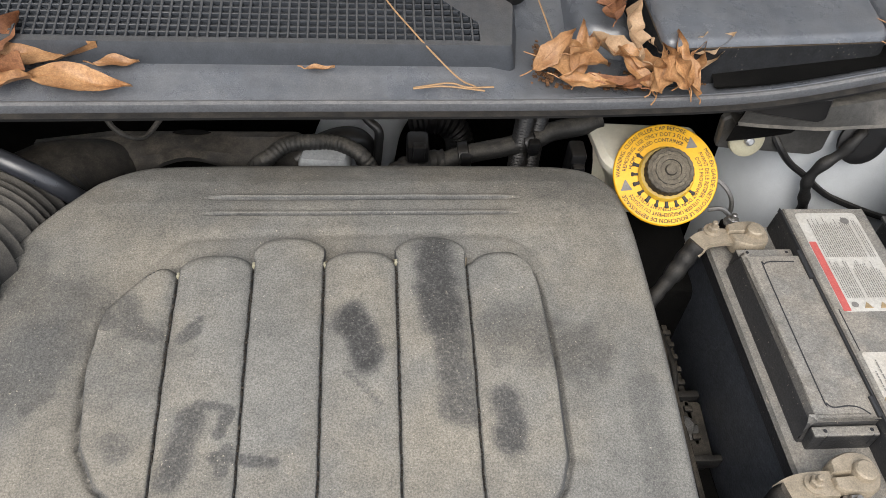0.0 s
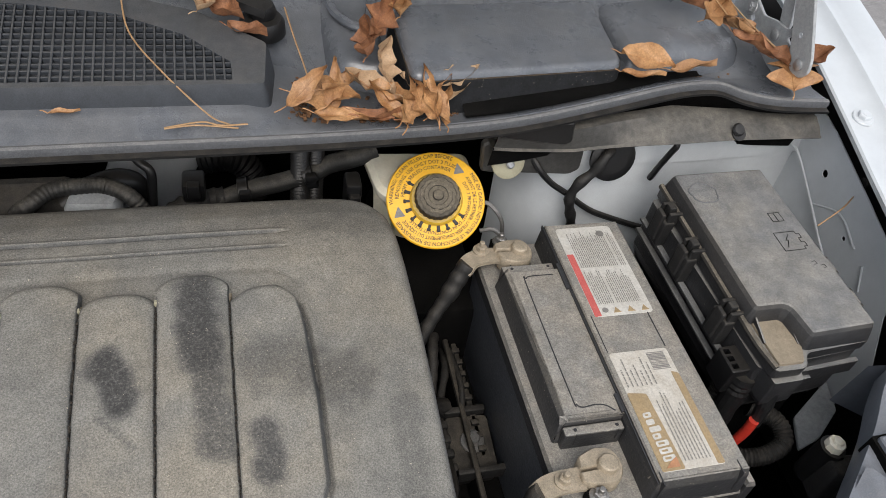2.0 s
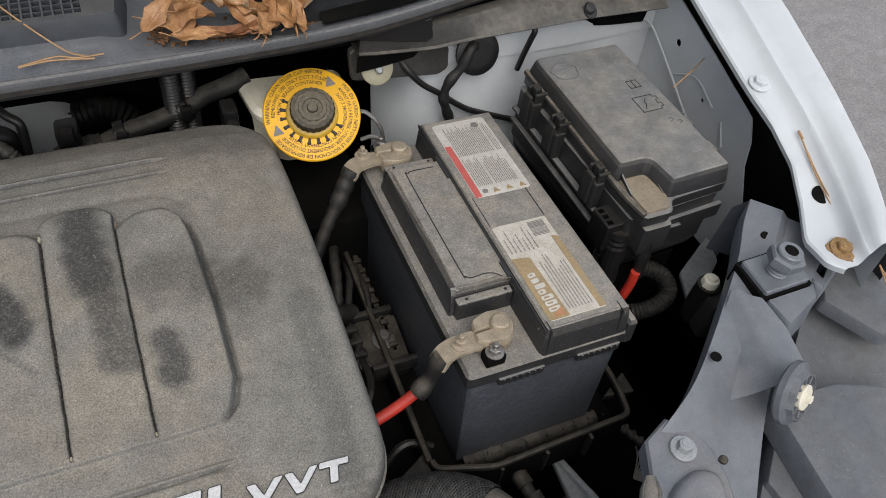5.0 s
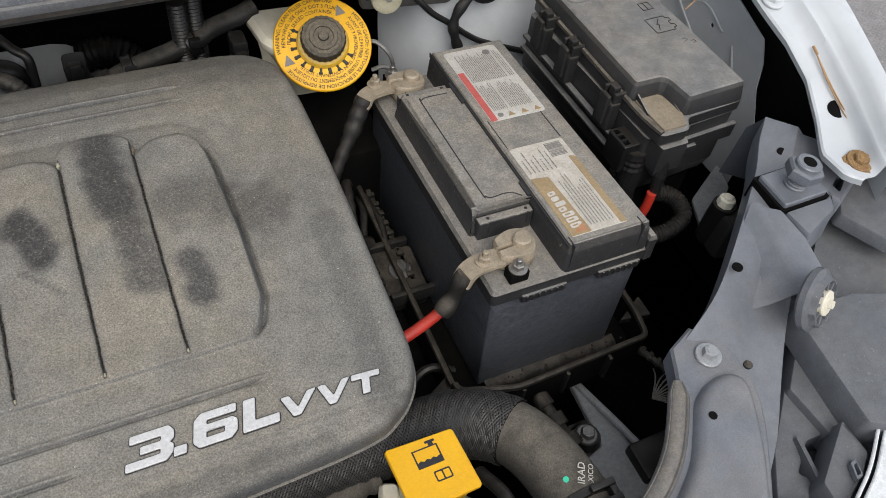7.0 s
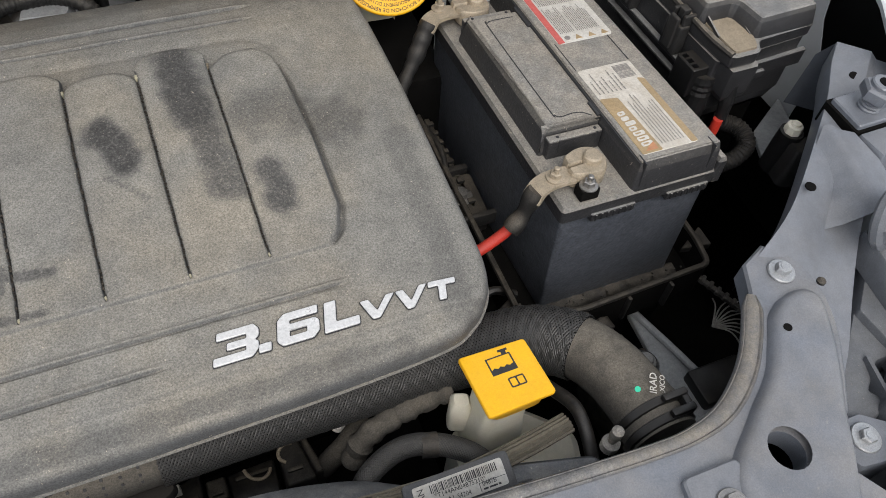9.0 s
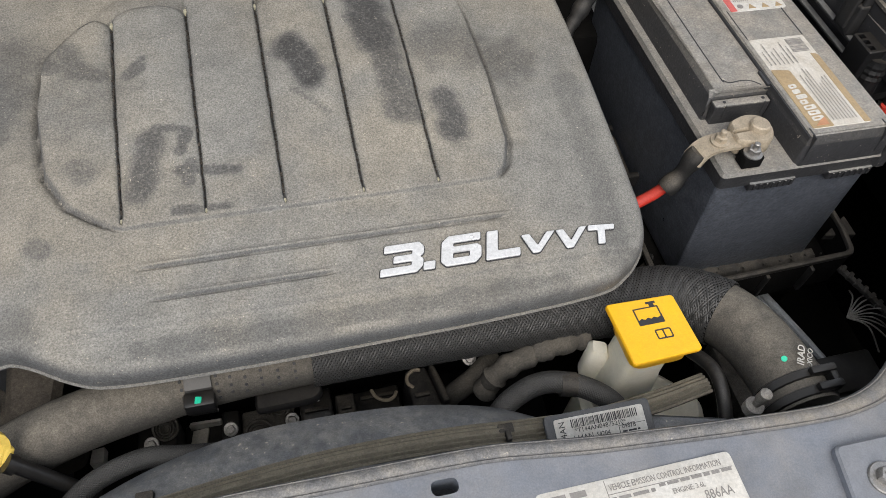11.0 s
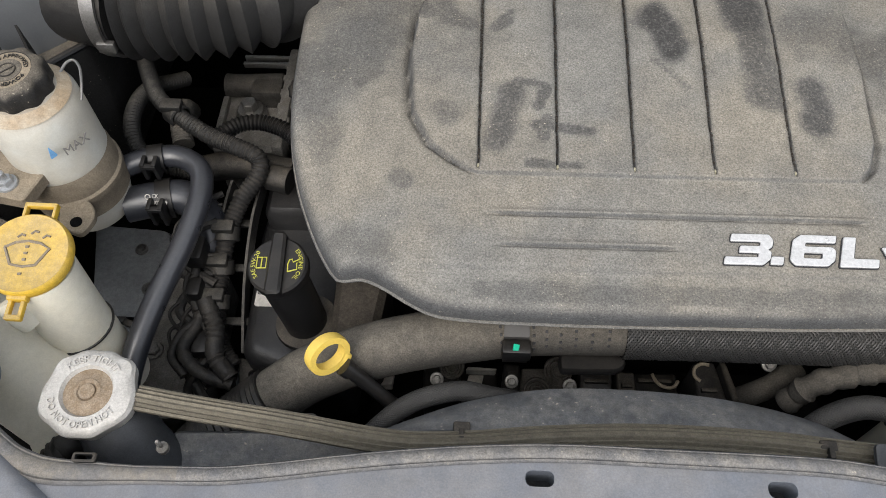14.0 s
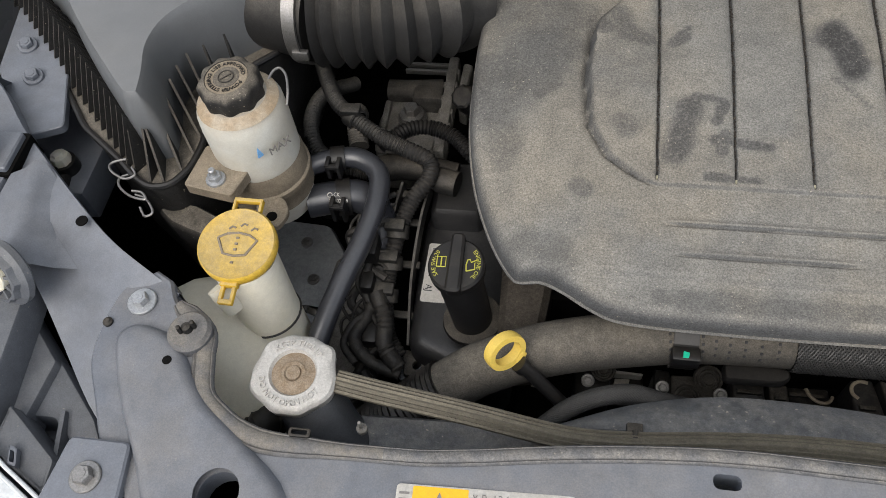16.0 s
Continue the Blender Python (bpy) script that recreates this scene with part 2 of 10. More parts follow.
    if bump:
        t = n.new("ShaderNodeBump")
        t.inputs["Strength"].default_value, t.inputs["Distance"].default_value = bump, 0.0008
        l.new(calc("ADD", noise_at(bump_scale, 3), calc("MULTIPLY", noise_at(bump_scale * 0.12, 3), 1.5)), t.inputs["Height"])
        l.new(t.outputs[0], b.inputs["Normal"])
    return m


TAN = (0.23, 0.195, 0.15)
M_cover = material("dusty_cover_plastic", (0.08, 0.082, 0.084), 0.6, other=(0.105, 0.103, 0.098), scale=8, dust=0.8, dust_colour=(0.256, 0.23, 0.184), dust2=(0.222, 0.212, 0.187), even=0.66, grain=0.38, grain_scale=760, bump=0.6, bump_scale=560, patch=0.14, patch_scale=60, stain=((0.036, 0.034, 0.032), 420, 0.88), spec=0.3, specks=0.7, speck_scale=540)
M_halo = material("run_down_grime", (0.34, 0.26, 0.17), 0.6, scale=45, mix=0.8, other=(0.46, 0.42, 0.34), dust=0.5, dust_colour=(0.24, 0.17, 0.1), even=0.3, grain=0.15)
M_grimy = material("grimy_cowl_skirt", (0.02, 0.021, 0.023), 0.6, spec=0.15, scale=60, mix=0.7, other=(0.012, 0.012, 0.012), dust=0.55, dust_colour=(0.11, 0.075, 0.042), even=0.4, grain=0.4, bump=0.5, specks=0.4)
M_black = material("black_plastic", (0.008, 0.008, 0.0085), 0.4, spec=0.4, scale=40, dust=0.08, dust_colour=TAN, grain=0.15)
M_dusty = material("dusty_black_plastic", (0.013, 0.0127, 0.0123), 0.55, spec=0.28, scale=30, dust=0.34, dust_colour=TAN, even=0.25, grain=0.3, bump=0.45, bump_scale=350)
M_battery = material("battery_case", (0.052, 0.058, 0.07), 0.32, spec=0.6, scale=70, mix=0.7, other=(0.085, 0.092, 0.107), dust=0.07, dust_colour=TAN, grain=0.4, grain_scale=500, bump=0.5, bump_scale=300, patch=0.3, patch_scale=120)
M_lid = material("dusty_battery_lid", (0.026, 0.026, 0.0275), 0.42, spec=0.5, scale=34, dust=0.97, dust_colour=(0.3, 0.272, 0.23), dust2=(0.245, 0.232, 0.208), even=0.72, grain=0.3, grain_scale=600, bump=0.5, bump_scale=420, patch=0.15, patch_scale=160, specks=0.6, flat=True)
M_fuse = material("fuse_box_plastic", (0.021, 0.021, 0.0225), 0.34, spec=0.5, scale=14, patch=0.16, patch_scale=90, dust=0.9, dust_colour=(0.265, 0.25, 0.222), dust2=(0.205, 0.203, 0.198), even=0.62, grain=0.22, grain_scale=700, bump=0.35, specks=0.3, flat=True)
M_rubber = material("black_rubber", (0.009, 0.009, 0.0095), 0.42, spec=0.45, scale=50, dust=0.16, dust_colour=TAN, even=0.15, bump=0.25)
M_cleanhose = material("new_rubber_hose", (0.026, 0.028, 0.034), 0.3, spec=0.7, scale=60, dust=0.06, bump=0.12)
M_greyhose = material("dusty_rubber_hose", (0.056, 0.053, 0.048), 0.8, spec=0.2, scale=45, dust=0.58, dust_colour=(0.215, 0.19, 0.153), grain=0.28, bump=0.5, bump_scale=350)
M_braid = material("woven_sleeve", (0.006, 0.006, 0.006), 0.8, spec=0.1, scale=60, dust=0.06, dust_colour=(0.13, 0.12, 0.1), bump=0.4, bump_scale=900)
M_cowl = material("blue_grey_cowl_plastic", (0.103, 0.112, 0.128), 0.24, spec=0.9, patch=0.12, scale=12, mix=0.7, other=(0.06, 0.067, 0.08), dust=0.3, dust_colour=(0.19, 0.18, 0.165), even=0.2, grain=0.2, bump=0.25, specks=0.25)
M_cowldark = material("dark_cowl_plastic", (0.045, 0.05, 0.058), 0.4, scale=14, dust=0.35, dust_colour=(0.17, 0.155, 0.135), grain=0.15, bump=0.3)
# pale base and dust also paint the highlight along the seal's top
M_seal = material("weathered_rubber_seal", (0.09, 0.093, 0.1), 0.5, scale=40, dust=0.5, dust_colour=(0.26, 0.25, 0.235), grain=0.2, bump=0.4)
M_flange = material("dusty_brown_flange", (0.056, 0.055, 0.052), 0.5, scale=22, mix=0.7, other=(0.028, 0.027, 0.026), dust=0.7, dust_colour=(0.16, 0.144, 0.12), even=0.25, grain=0.2, bump=0.4, bump_scale=300, patch=0.25)
M_support = material("blue_grey_support", (0.125, 0.138, 0.163), 0.36, spec=0.6, scale=7, mix=0.6, even=0.1, patch=0.14, patch_scale=40, dust=0.5, dust_colour=(0.24, 0.215, 0.18), grain=0.14, bump=0.15, specks=0.15)
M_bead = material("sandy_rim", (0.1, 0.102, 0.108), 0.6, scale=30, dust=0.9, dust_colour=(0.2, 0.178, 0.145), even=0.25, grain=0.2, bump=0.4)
M_bracket = material("grey_bracket_paint", (0.135, 0.147, 0.17), 0.36, spec=0.55, scale=9, mix=0.6, dust=0.3, dust_colour=(0.2, 0.185, 0.165), even=0.15, grain=0.12, bump=0.12, patch=0.12, specks=0.12)
M_lamp = material("grey_lamp_housing", (0.095, 0.102, 0.115), 0.42, spec=0.5, scale=10, dust=0.32, dust_colour=(0.17, 0.16, 0.142), even=0.2, grain=0.15, specks=0.3)
M_white = material("white_body_paint", (0.52, 0.55, 0.575), 0.28, patch=0.03, scale=5, mix=0.4, other=(0.39, 0.42, 0.455), dust=0.1, dust_colour=(0.4, 0.36, 0.3), grain=0.02, bump=0.02, coat=0.4)
M_whitedull = material("white_inner_paint", (0.52, 0.545, 0.565), 0.4, scale=7, mix=0.5, other=(0.46, 0.485, 0.505), patch=0.04, dust=0.12, dust_colour=(0.3, 0.28, 0.24), grain=0.05, bump=0.08)
M_steel = material("dull_steel", (0.3, 0.29, 0.28), 0.42, metal=0.85, scale=80, mix=0.6, other=(0.26, 0.25, 0.23), dust=0.15, grain=0.15)
M_zinc = material("zinc_washer", (0.4, 0.41, 0.42), 0.45, metal=0.7, scale=90, mix=0.5, dust=0.12, grain=0.12)
M_alu = material("cast_aluminium", (0.3, 0.29, 0.27), 0.6, metal=0.5, scale=60, mix=0.7, other=(0.16, 0.15, 0.135), dust=0.35, dust_colour=TAN, grain=0.25, bump=0.5, bump_scale=400)
M_terminal = material("tarnished_terminal", (0.36, 0.30, 0.22), 0.5, metal=0.2, scale=120, mix=0.7, other=(0.2, 0.17, 0.125), dust=0.4, dust_colour=(0.31, 0.262, 0.2), grain=0.12, bump=0.3, patch=0.2)
M_rust = material("rusty_bolt", (0.22, 0.13, 0.065), 0.8, metal=0.2, scale=300, mix=0.7, other=(0.36, 0.24, 0.1), grain=0.35, bump=0.6)
M_yellow = material("yellow_plastic", (0.80, 0.43, 0.012), 0.38, patch=0.05, scale=40, mix=0.4, other=(0.72, 0.37, 0.010), dust=0.1, dust_colour=(0.4, 0.3, 0.12), grain=0.05, bump=0.06)
M_yellowold = material("aged_yellow_plastic", (0.62, 0.39, 0.03), 0.65, scale=30, mix=0.6, other=(0.52, 0.36, 0.09), dust=0.9, dust_colour=(0.36, 0.275, 0.14), even=0.45, grain=0.1, bump=0.15)
M_tank = material("milky_tank_plastic", (0.66, 0.63, 0.53), 0.42, patch=0.05, scale=25, mix=0.5, other=(0.6, 0.56, 0.44), dust=0.2, dust_colour=(0.4, 0.35, 0.27), grain=0.05, bump=0.08, thin=0.25)
M_tankwhite = material("white_tank_plastic", (0.52, 0.52, 0.48), 0.4, patch=0.05, scale=16, mix=0.6, other=(0.4, 0.35, 0.27), dust=0.85, dust_colour=(0.23, 0.185, 0.13), grain=0.06, bump=0.08, thin=0.2)
M_red = material("red_cable", (0.42, 0.03, 0.018), 0.45, scale=60, mix=0.4, dust=0.08, grain=0.08)
M_paper = material("label_paper", (0.52, 0.51, 0.48), 0.5, scale=50, mix=0.6, other=(0.42, 0.4, 0.36), dust=0.35, dust_colour=(0.4, 0.35, 0.28), grain=0.06, bump=0.05)
M_paperold = material("yellowed_label", (0.52, 0.5, 0.455), 0.5, scale=60, mix=0.7, other=(0.4, 0.37, 0.32), dust=0.4, dust_colour=(0.36, 0.3, 0.23), grain=0.1, bump=0.05)
M_gold = material("gold_label_band", (0.33, 0.235, 0.12), 0.45, scale=60, mix=0.5, dust=0.3, dust_colour=TAN, grain=0.1)
M_redprint = material("red_print", (0.5, 0.1, 0.09), 0.5, scale=80, dust=0.1, grain=0.08)
M_orangeprint = material("orange_print", (0.42, 0.2, 0.1), 0.5, scale=80, dust=0.1, grain=0.08)
M_ink = material("black_ink", (0.03, 0.03, 0.032), 0.55, scale=80, grain=0.05)
M_fadedink = material("faded_ink", (0.2, 0.188, 0.175), 0.55, scale=80, grain=0.1)
M_chrome = material("silver_lettering", (0.62, 0.62, 0.62), 0.3, metal=0.35, scale=60, mix=0.3, dust=0.05, grain=0.04, bump=0.05)
M_leaf = material("dry_leaf", (0.36, 0.20, 0.095), 0.5, scale=60, mix=0.9, other=(0.21, 0.098, 0.04), grain=0.15, bump=0.6, bump_scale=200, spread=(1.2, 1.2, 1.15), patch=0.25)
M_leafdark = material("brown_dry_leaf", (0.25, 0.115, 0.055), 0.65, scale=70, mix=0.9, other=(0.14, 0.06, 0.03), grain=0.2, bump=0.6, bump_scale=200, spread=(1.3, 1.3, 1.3), patch=0.25)
M_leafpale = material("pale_dry_leaf", (0.42, 0.29, 0.18), 0.65, scale=90, mix=0.8, other=(0.36, 0.23, 0.13), grain=0.15, bump=0.6, bump_scale=260)
M_needle = material("pine_needle", (0.36, 0.22, 0.11), 0.6, scale=90, grain=0.15)
M_crumb = material("leaf_crumbs", (0.16, 0.075, 0.03), 0.8, scale=400, mix=0.9, other=(0.06, 0.035, 0.02), grain=0.4)
M_asphalt = material("worn_asphalt", (0.205, 0.197, 0.194), 0.85, scale=2.5, mix=0.5, other=(0.175, 0.168, 0.165), grain=0.26, grain_scale=120, bump=0.6, bump_scale=110)
# near-black base carries the deep shade of gaps, holes and bay walls
M_pit = material("grimy_shade_black", (0.0035, 0.0035, 0.0035), 0.8, scale=15, mix=0.6, other=(0.007, 0.0065, 0.006), dust=0.05, dust_colour=(0.05, 0.045, 0.036), spec=0.06, grain=0.3, bump=0.5)
M_engine = material("grimy_engine_metal", (0.07, 0.066, 0.06), 0.65, metal=0.3, scale=60, mix=0.85, other=(0.022, 0.021, 0.019), dust=0.26, dust_colour=TAN, grain=0.3, bump=0.6)
M_tape = material("loom_tape", (0.014, 0.014, 0.0142), 0.55, spec=0.3, scale=60, mix=0.6, other=(0.022, 0.021, 0.02), dust=0.16, dust_colour=TAN, even=0.1, grain=0.3, bump=0.7, bump_scale=220)
M_brown = material("brown_heat_shield", (0.034, 0.03, 0.026), 0.75, spec=0.15, scale=45, mix=0.7, patch=0.3, dust=0.2, dust_colour=TAN, grain=0.2)
M_green = material("green_paint_dab", (0.02, 0.5, 0.3), 0.4, scale=90, grain=0.05)
M_blue = material("blue_paint_dab", (0.16, 0.36, 0.62), 0.45, scale=90, grain=0.05)
M_neon = material("yellow_green_print", (0.42, 0.4, 0.06), 0.5, scale=90, grain=0.05)
M_capcentre = material("stained_cap_centre", (0.27, 0.215, 0.155), 0.7, metal=0.2, scale=200, mix=0.7, other=(0.2, 0.14, 0.085), grain=0.25, bump=0.5)
M_grommet = material("pale_grommet", (0.34, 0.32, 0.23), 0.55, scale=80, mix=0.6, dust=0.2, grain=0.08)
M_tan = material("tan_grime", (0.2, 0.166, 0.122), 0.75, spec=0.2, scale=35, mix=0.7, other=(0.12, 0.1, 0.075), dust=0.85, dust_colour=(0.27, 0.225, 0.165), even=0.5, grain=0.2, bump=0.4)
M_hinge = material("pale_hinge_steel", (0.33, 0.345, 0.355), 0.4, scale=30, mix=0.6, dust=0.2, dust_colour=(0.24, 0.22, 0.19), grain=0.12, bump=0.15)
M_rim = material("grey_rim", (0.088, 0.09, 0.096), 0.5, scale=40, dust=0.7, dust_colour=(0.235, 0.216, 0.186), even=0.15, grain=0.3, bump=0.6, patch=0.2, specks=0.4)
M_shroud = material("spotted_shroud", (0.092, 0.097, 0.105), 0.42, spec=0.5, scale=45, mix=0.7, dust=0.62, dust_colour=(0.22, 0.21, 0.19), even=0.1, grain=0.2, patch=0.25, patch_scale=150, bump=0.3, specks=0.5, speck_scale=300)
M_strip = material("olive_strip", (0.13, 0.118, 0.094), 0.7, spec=0.2, scale=50, dust=0.7, dust_colour=(0.255, 0.226, 0.17), grain=0.15, bump=0.4)
M_dip = material("faded_yellow_plastic", (0.74, 0.53, 0.1), 0.5, patch=0.05, scale=60, mix=0.4, other=(0.66, 0.47, 0.12), dust=0.15, dust_colour=(0.4, 0.32, 0.15), grain=0.06, bump=0.1)
# glossy black lid; the grey base paints the sky reflected on its top
M_airlid = material("glossy_lid_sheen_grey", (0.125, 0.13, 0.134), 0.32, spec=0.7, patch=0.05, scale=8, dust=0.35, dust_colour=(0.19, 0.178, 0.16), grain=0.08, bump=0.1)
M_capshell = material("pale_cap_alloy", (0.5, 0.485, 0.455), 0.5, metal=0.25, scale=80, mix=0.5, other=(0.4, 0.38, 0.35), dust=0.15, grain=0.1, bump=0.25)
M_conduit = material("dusty_conduit", (0.018, 0.0178, 0.0172), 0.55, spec=0.35, scale=50, dust=0.5, dust_colour=(0.17, 0.152, 0.124), even=0.2, grain=0.3, bump=0.4)
M_knob = material("dusty_knob", (0.05, 0.045, 0.038), 0.7, spec=0.2, scale=120, dust=0.8, dust_colour=(0.2, 0.17, 0.125), grain=0.3, bump=0.5)
M_bellows = material("dusty_bellows", (0.022, 0.0215, 0.021), 0.55, spec=0.3, scale=24, dust=0.62, dust_colour=(0.2, 0.178, 0.145), even=0.35, grain=0.25, bump=0.4)
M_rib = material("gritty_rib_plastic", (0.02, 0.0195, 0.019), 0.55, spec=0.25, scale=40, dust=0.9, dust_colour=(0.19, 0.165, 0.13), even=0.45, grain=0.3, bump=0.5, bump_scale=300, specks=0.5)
M_valve = material("black_valve_cover", (0.017, 0.017, 0.018), 0.36, spec=0.5, scale=40, dust=0.15, dust_colour=(0.13, 0.118, 0.1), even=0.2, grain=0.2, bump=0.3)
M_wrap = material("cloth_wrapped_pipe", (0.06, 0.056, 0.05), 0.8, spec=0.15, scale=60, dust=0.5, dust_colour=(0.17, 0.15, 0.12), grain=0.3, bump=0.9, bump_scale=240)
M_glass = material("lamp_lens_edge", (0.6, 0.62, 0.63), 0.2, scale=40, grain=0.03, bump=0.02)

# ---- the setting ----
bm = B()
grid(bm, [[(x, y, 0.0) for x in (-400, -60, -8, 0, 8, 60, 400)] for y in (-400, -60, -8, 0, 8, 60, 400)])
tagged(part("ground", bm, M_asphalt), "worn grey asphalt with fine stones", "ground", kind="structure")


def interp(x, table):
    return float(np.interp(x, [p[0] for p in table], [p[1] for p in table]))


# well of the engine bay: floor pan, front and side walls, near black to read as shade
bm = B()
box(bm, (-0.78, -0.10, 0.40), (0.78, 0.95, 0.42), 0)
tagged(part("bay_floor", bm, M_pit), "plain black tray closing the bay below, coloured as shade", "engine bay", kind="structure")
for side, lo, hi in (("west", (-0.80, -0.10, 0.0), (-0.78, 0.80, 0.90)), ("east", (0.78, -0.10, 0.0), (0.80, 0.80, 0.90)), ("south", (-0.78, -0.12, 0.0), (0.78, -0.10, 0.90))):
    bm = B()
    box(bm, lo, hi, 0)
    tagged(part("wall_" + side, bm, M_pit), "plain black wall closing the engine bay, coloured as shade", "bay wall", kind="structure")
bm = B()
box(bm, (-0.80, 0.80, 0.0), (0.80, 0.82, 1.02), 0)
tagged(part("firewall", bm, M_pit), "black firewall behind the engine, coloured as deep shade", "firewall", kind="structure")

# open hood over the bay, out of view, added to block the sky; white below
bm = B()
box(bm, (-0.75, -0.92, -0.02), (0.68, 0.0, 0.02), 0.01, m=pose(0, 0.80, 1.15, -58))
tagged(part("hood", bm, M_whitedull), "unseen white hood, added open above the bay to block the sky", "hood", kind="structure")
bm = B()
grid(bm, [[(x, 0.82, 1.10) for x in (-0.8, 0.8)], [(x, 1.6, 1.6) for x in (-0.8, 0.8)]])
tagged(part("windscreen", bm, M_black), "dark windscreen behind the cowl", "windscreen", kind="structure")

# front support panel with a rolled sandy rim
EDGE = [(-0.515, 0.092), (-0.503, 0.072), (-0.476, 0.052), (-0.47, 0.03), (-0.462, 0.004), (-0.4425, -0.012), (-0.4255, -0.0205), (-0.405, -0.025), (-0.37, -0.0255), (-0.328, -0.025), (-0.30, -0.024), (-0.266, -0.02), (-0.232, -0.015), (-0.197, -0.0105),
        (-0.15, -0.006), (-0.1, -0.0035), (-0.03, -0.0043), (0.05, -0.0055), (0.088, -0.0092), (0.123, -0.0135), (0.16, -0.0165), (0.2, -0.0195), (0.24, -0.022), (0.27, -0.0235), (0.30, -0.0235), (0.33, -0.018), (0.354, -0.0065), (0.378, 0.012), (0.398, 0.035), (0.415, 0.06), (0.428, 0.088)]
edge = [Vector((x, y, 0)) for x, y in EDGE]
edge = [p.to_2d() for p in smooth_line(edge, 5)]
front = [(0.455, 0.1), (0.472, 0.08), (0.476, 0.05), (0.467, 0.018), (0.448, -0.014), (0.427, -0.044), (0.40, -0.08), (0.38, -0.2), (-0.46, -0.2), (-0.49, -0.08), (-0.514, -0.052), (-0.526, -0.035), (-0.541, -0.006), (-0.555, 0.022), (-0.557, 0.053), (-0.551, 0.083), (-0.53, 0.1)]
outline = edge + [p.to_2d() for p in smooth_line([Vector((x, y, 0)) for x, y in front], 3)]
crown = lambda x, y: 0.008 * max(0.0, 1 - ((x + 0.037) / 0.42) ** 2) + 0.02 * max(0.0, -0.02 - y) * -1
holes = [rect(0.0175, -0.0245, 0.0345, -0.015, 0.0046), rect(-0.1225, -0.0235, -0.1055, -0.014, 0.0046), disc(-0.43, -0.062, 0.0155, 20), disc(0.36, -0.055, 0.0155, 20)]
support = thing("radiator_support", (-0.04, -0.05, 0.93), "blue-grey radiator support panel with sandy dust", "front panel")
support["kind"] = "structure"
bm = B()
shell(bm, outline, [(0, 0.93), (0, 0.948), (0.002, 0.9505)], holes, height=crown)
part("panel", bm, M_support, support)
rim = [Vector((p.x, p.y, 0.9515 + crown(p.x, p.y))) for p in edge]
def smoothstep(v, a, b):
    u = min(1.0, max(0.0, (v - a) / (b - a)))
    return u * u * (3 - 2 * u)
rolled = [(-1.2, -0.3), (1.2, -0.3), (1.2, 0.1), (1.0, 0.34), (0.86, 0.2), (0.68, 0.44), (0.0, 0.56), (-0.55, 0.44), (-0.72, 0.2), (-0.9, 0.36), (-1.2, 0.1)]
last = len(rim)
for i, j, mat_, tip in ((5, 46, M_bead, 1), (45, last - 40, M_rim, 0), (last - 41, last - 5, M_bead, -1)):
    bm = B()
    taper = (lambda s: min(1.0, 0.5 + 9 * s)) if tip > 0 else (lambda s: min(1.0, 0.5 + 9 * (1 - s))) if tip < 0 else (lambda s: 1.0)
    run = rim[i:j]
    sweep(bm, run, lambda s: (0.0047 + 0.0022 * smoothstep(abs(run[min(len(run) - 1, round(s * (len(run) - 1)))].x + 0.037), 0.32, 0.40)) * taper(s), n=0, profile=rolled)
    part("rim", bm, mat_, support, "rolled rim with sandy dust" if tip else "grey rolled rim", sharp=60)
bm = B()
back = [Vector((p.x, p.y + 0.006, 0.938 + crown(p.x, p.y))) for p in edge]
sweep(bm, back[20:-25], 1, profile=[(-0.001, -0.05), (0.001, -0.05), (0.001, 0.008), (-0.001, 0.008)], n=0)
part("back_flange", bm, M_pit, support)
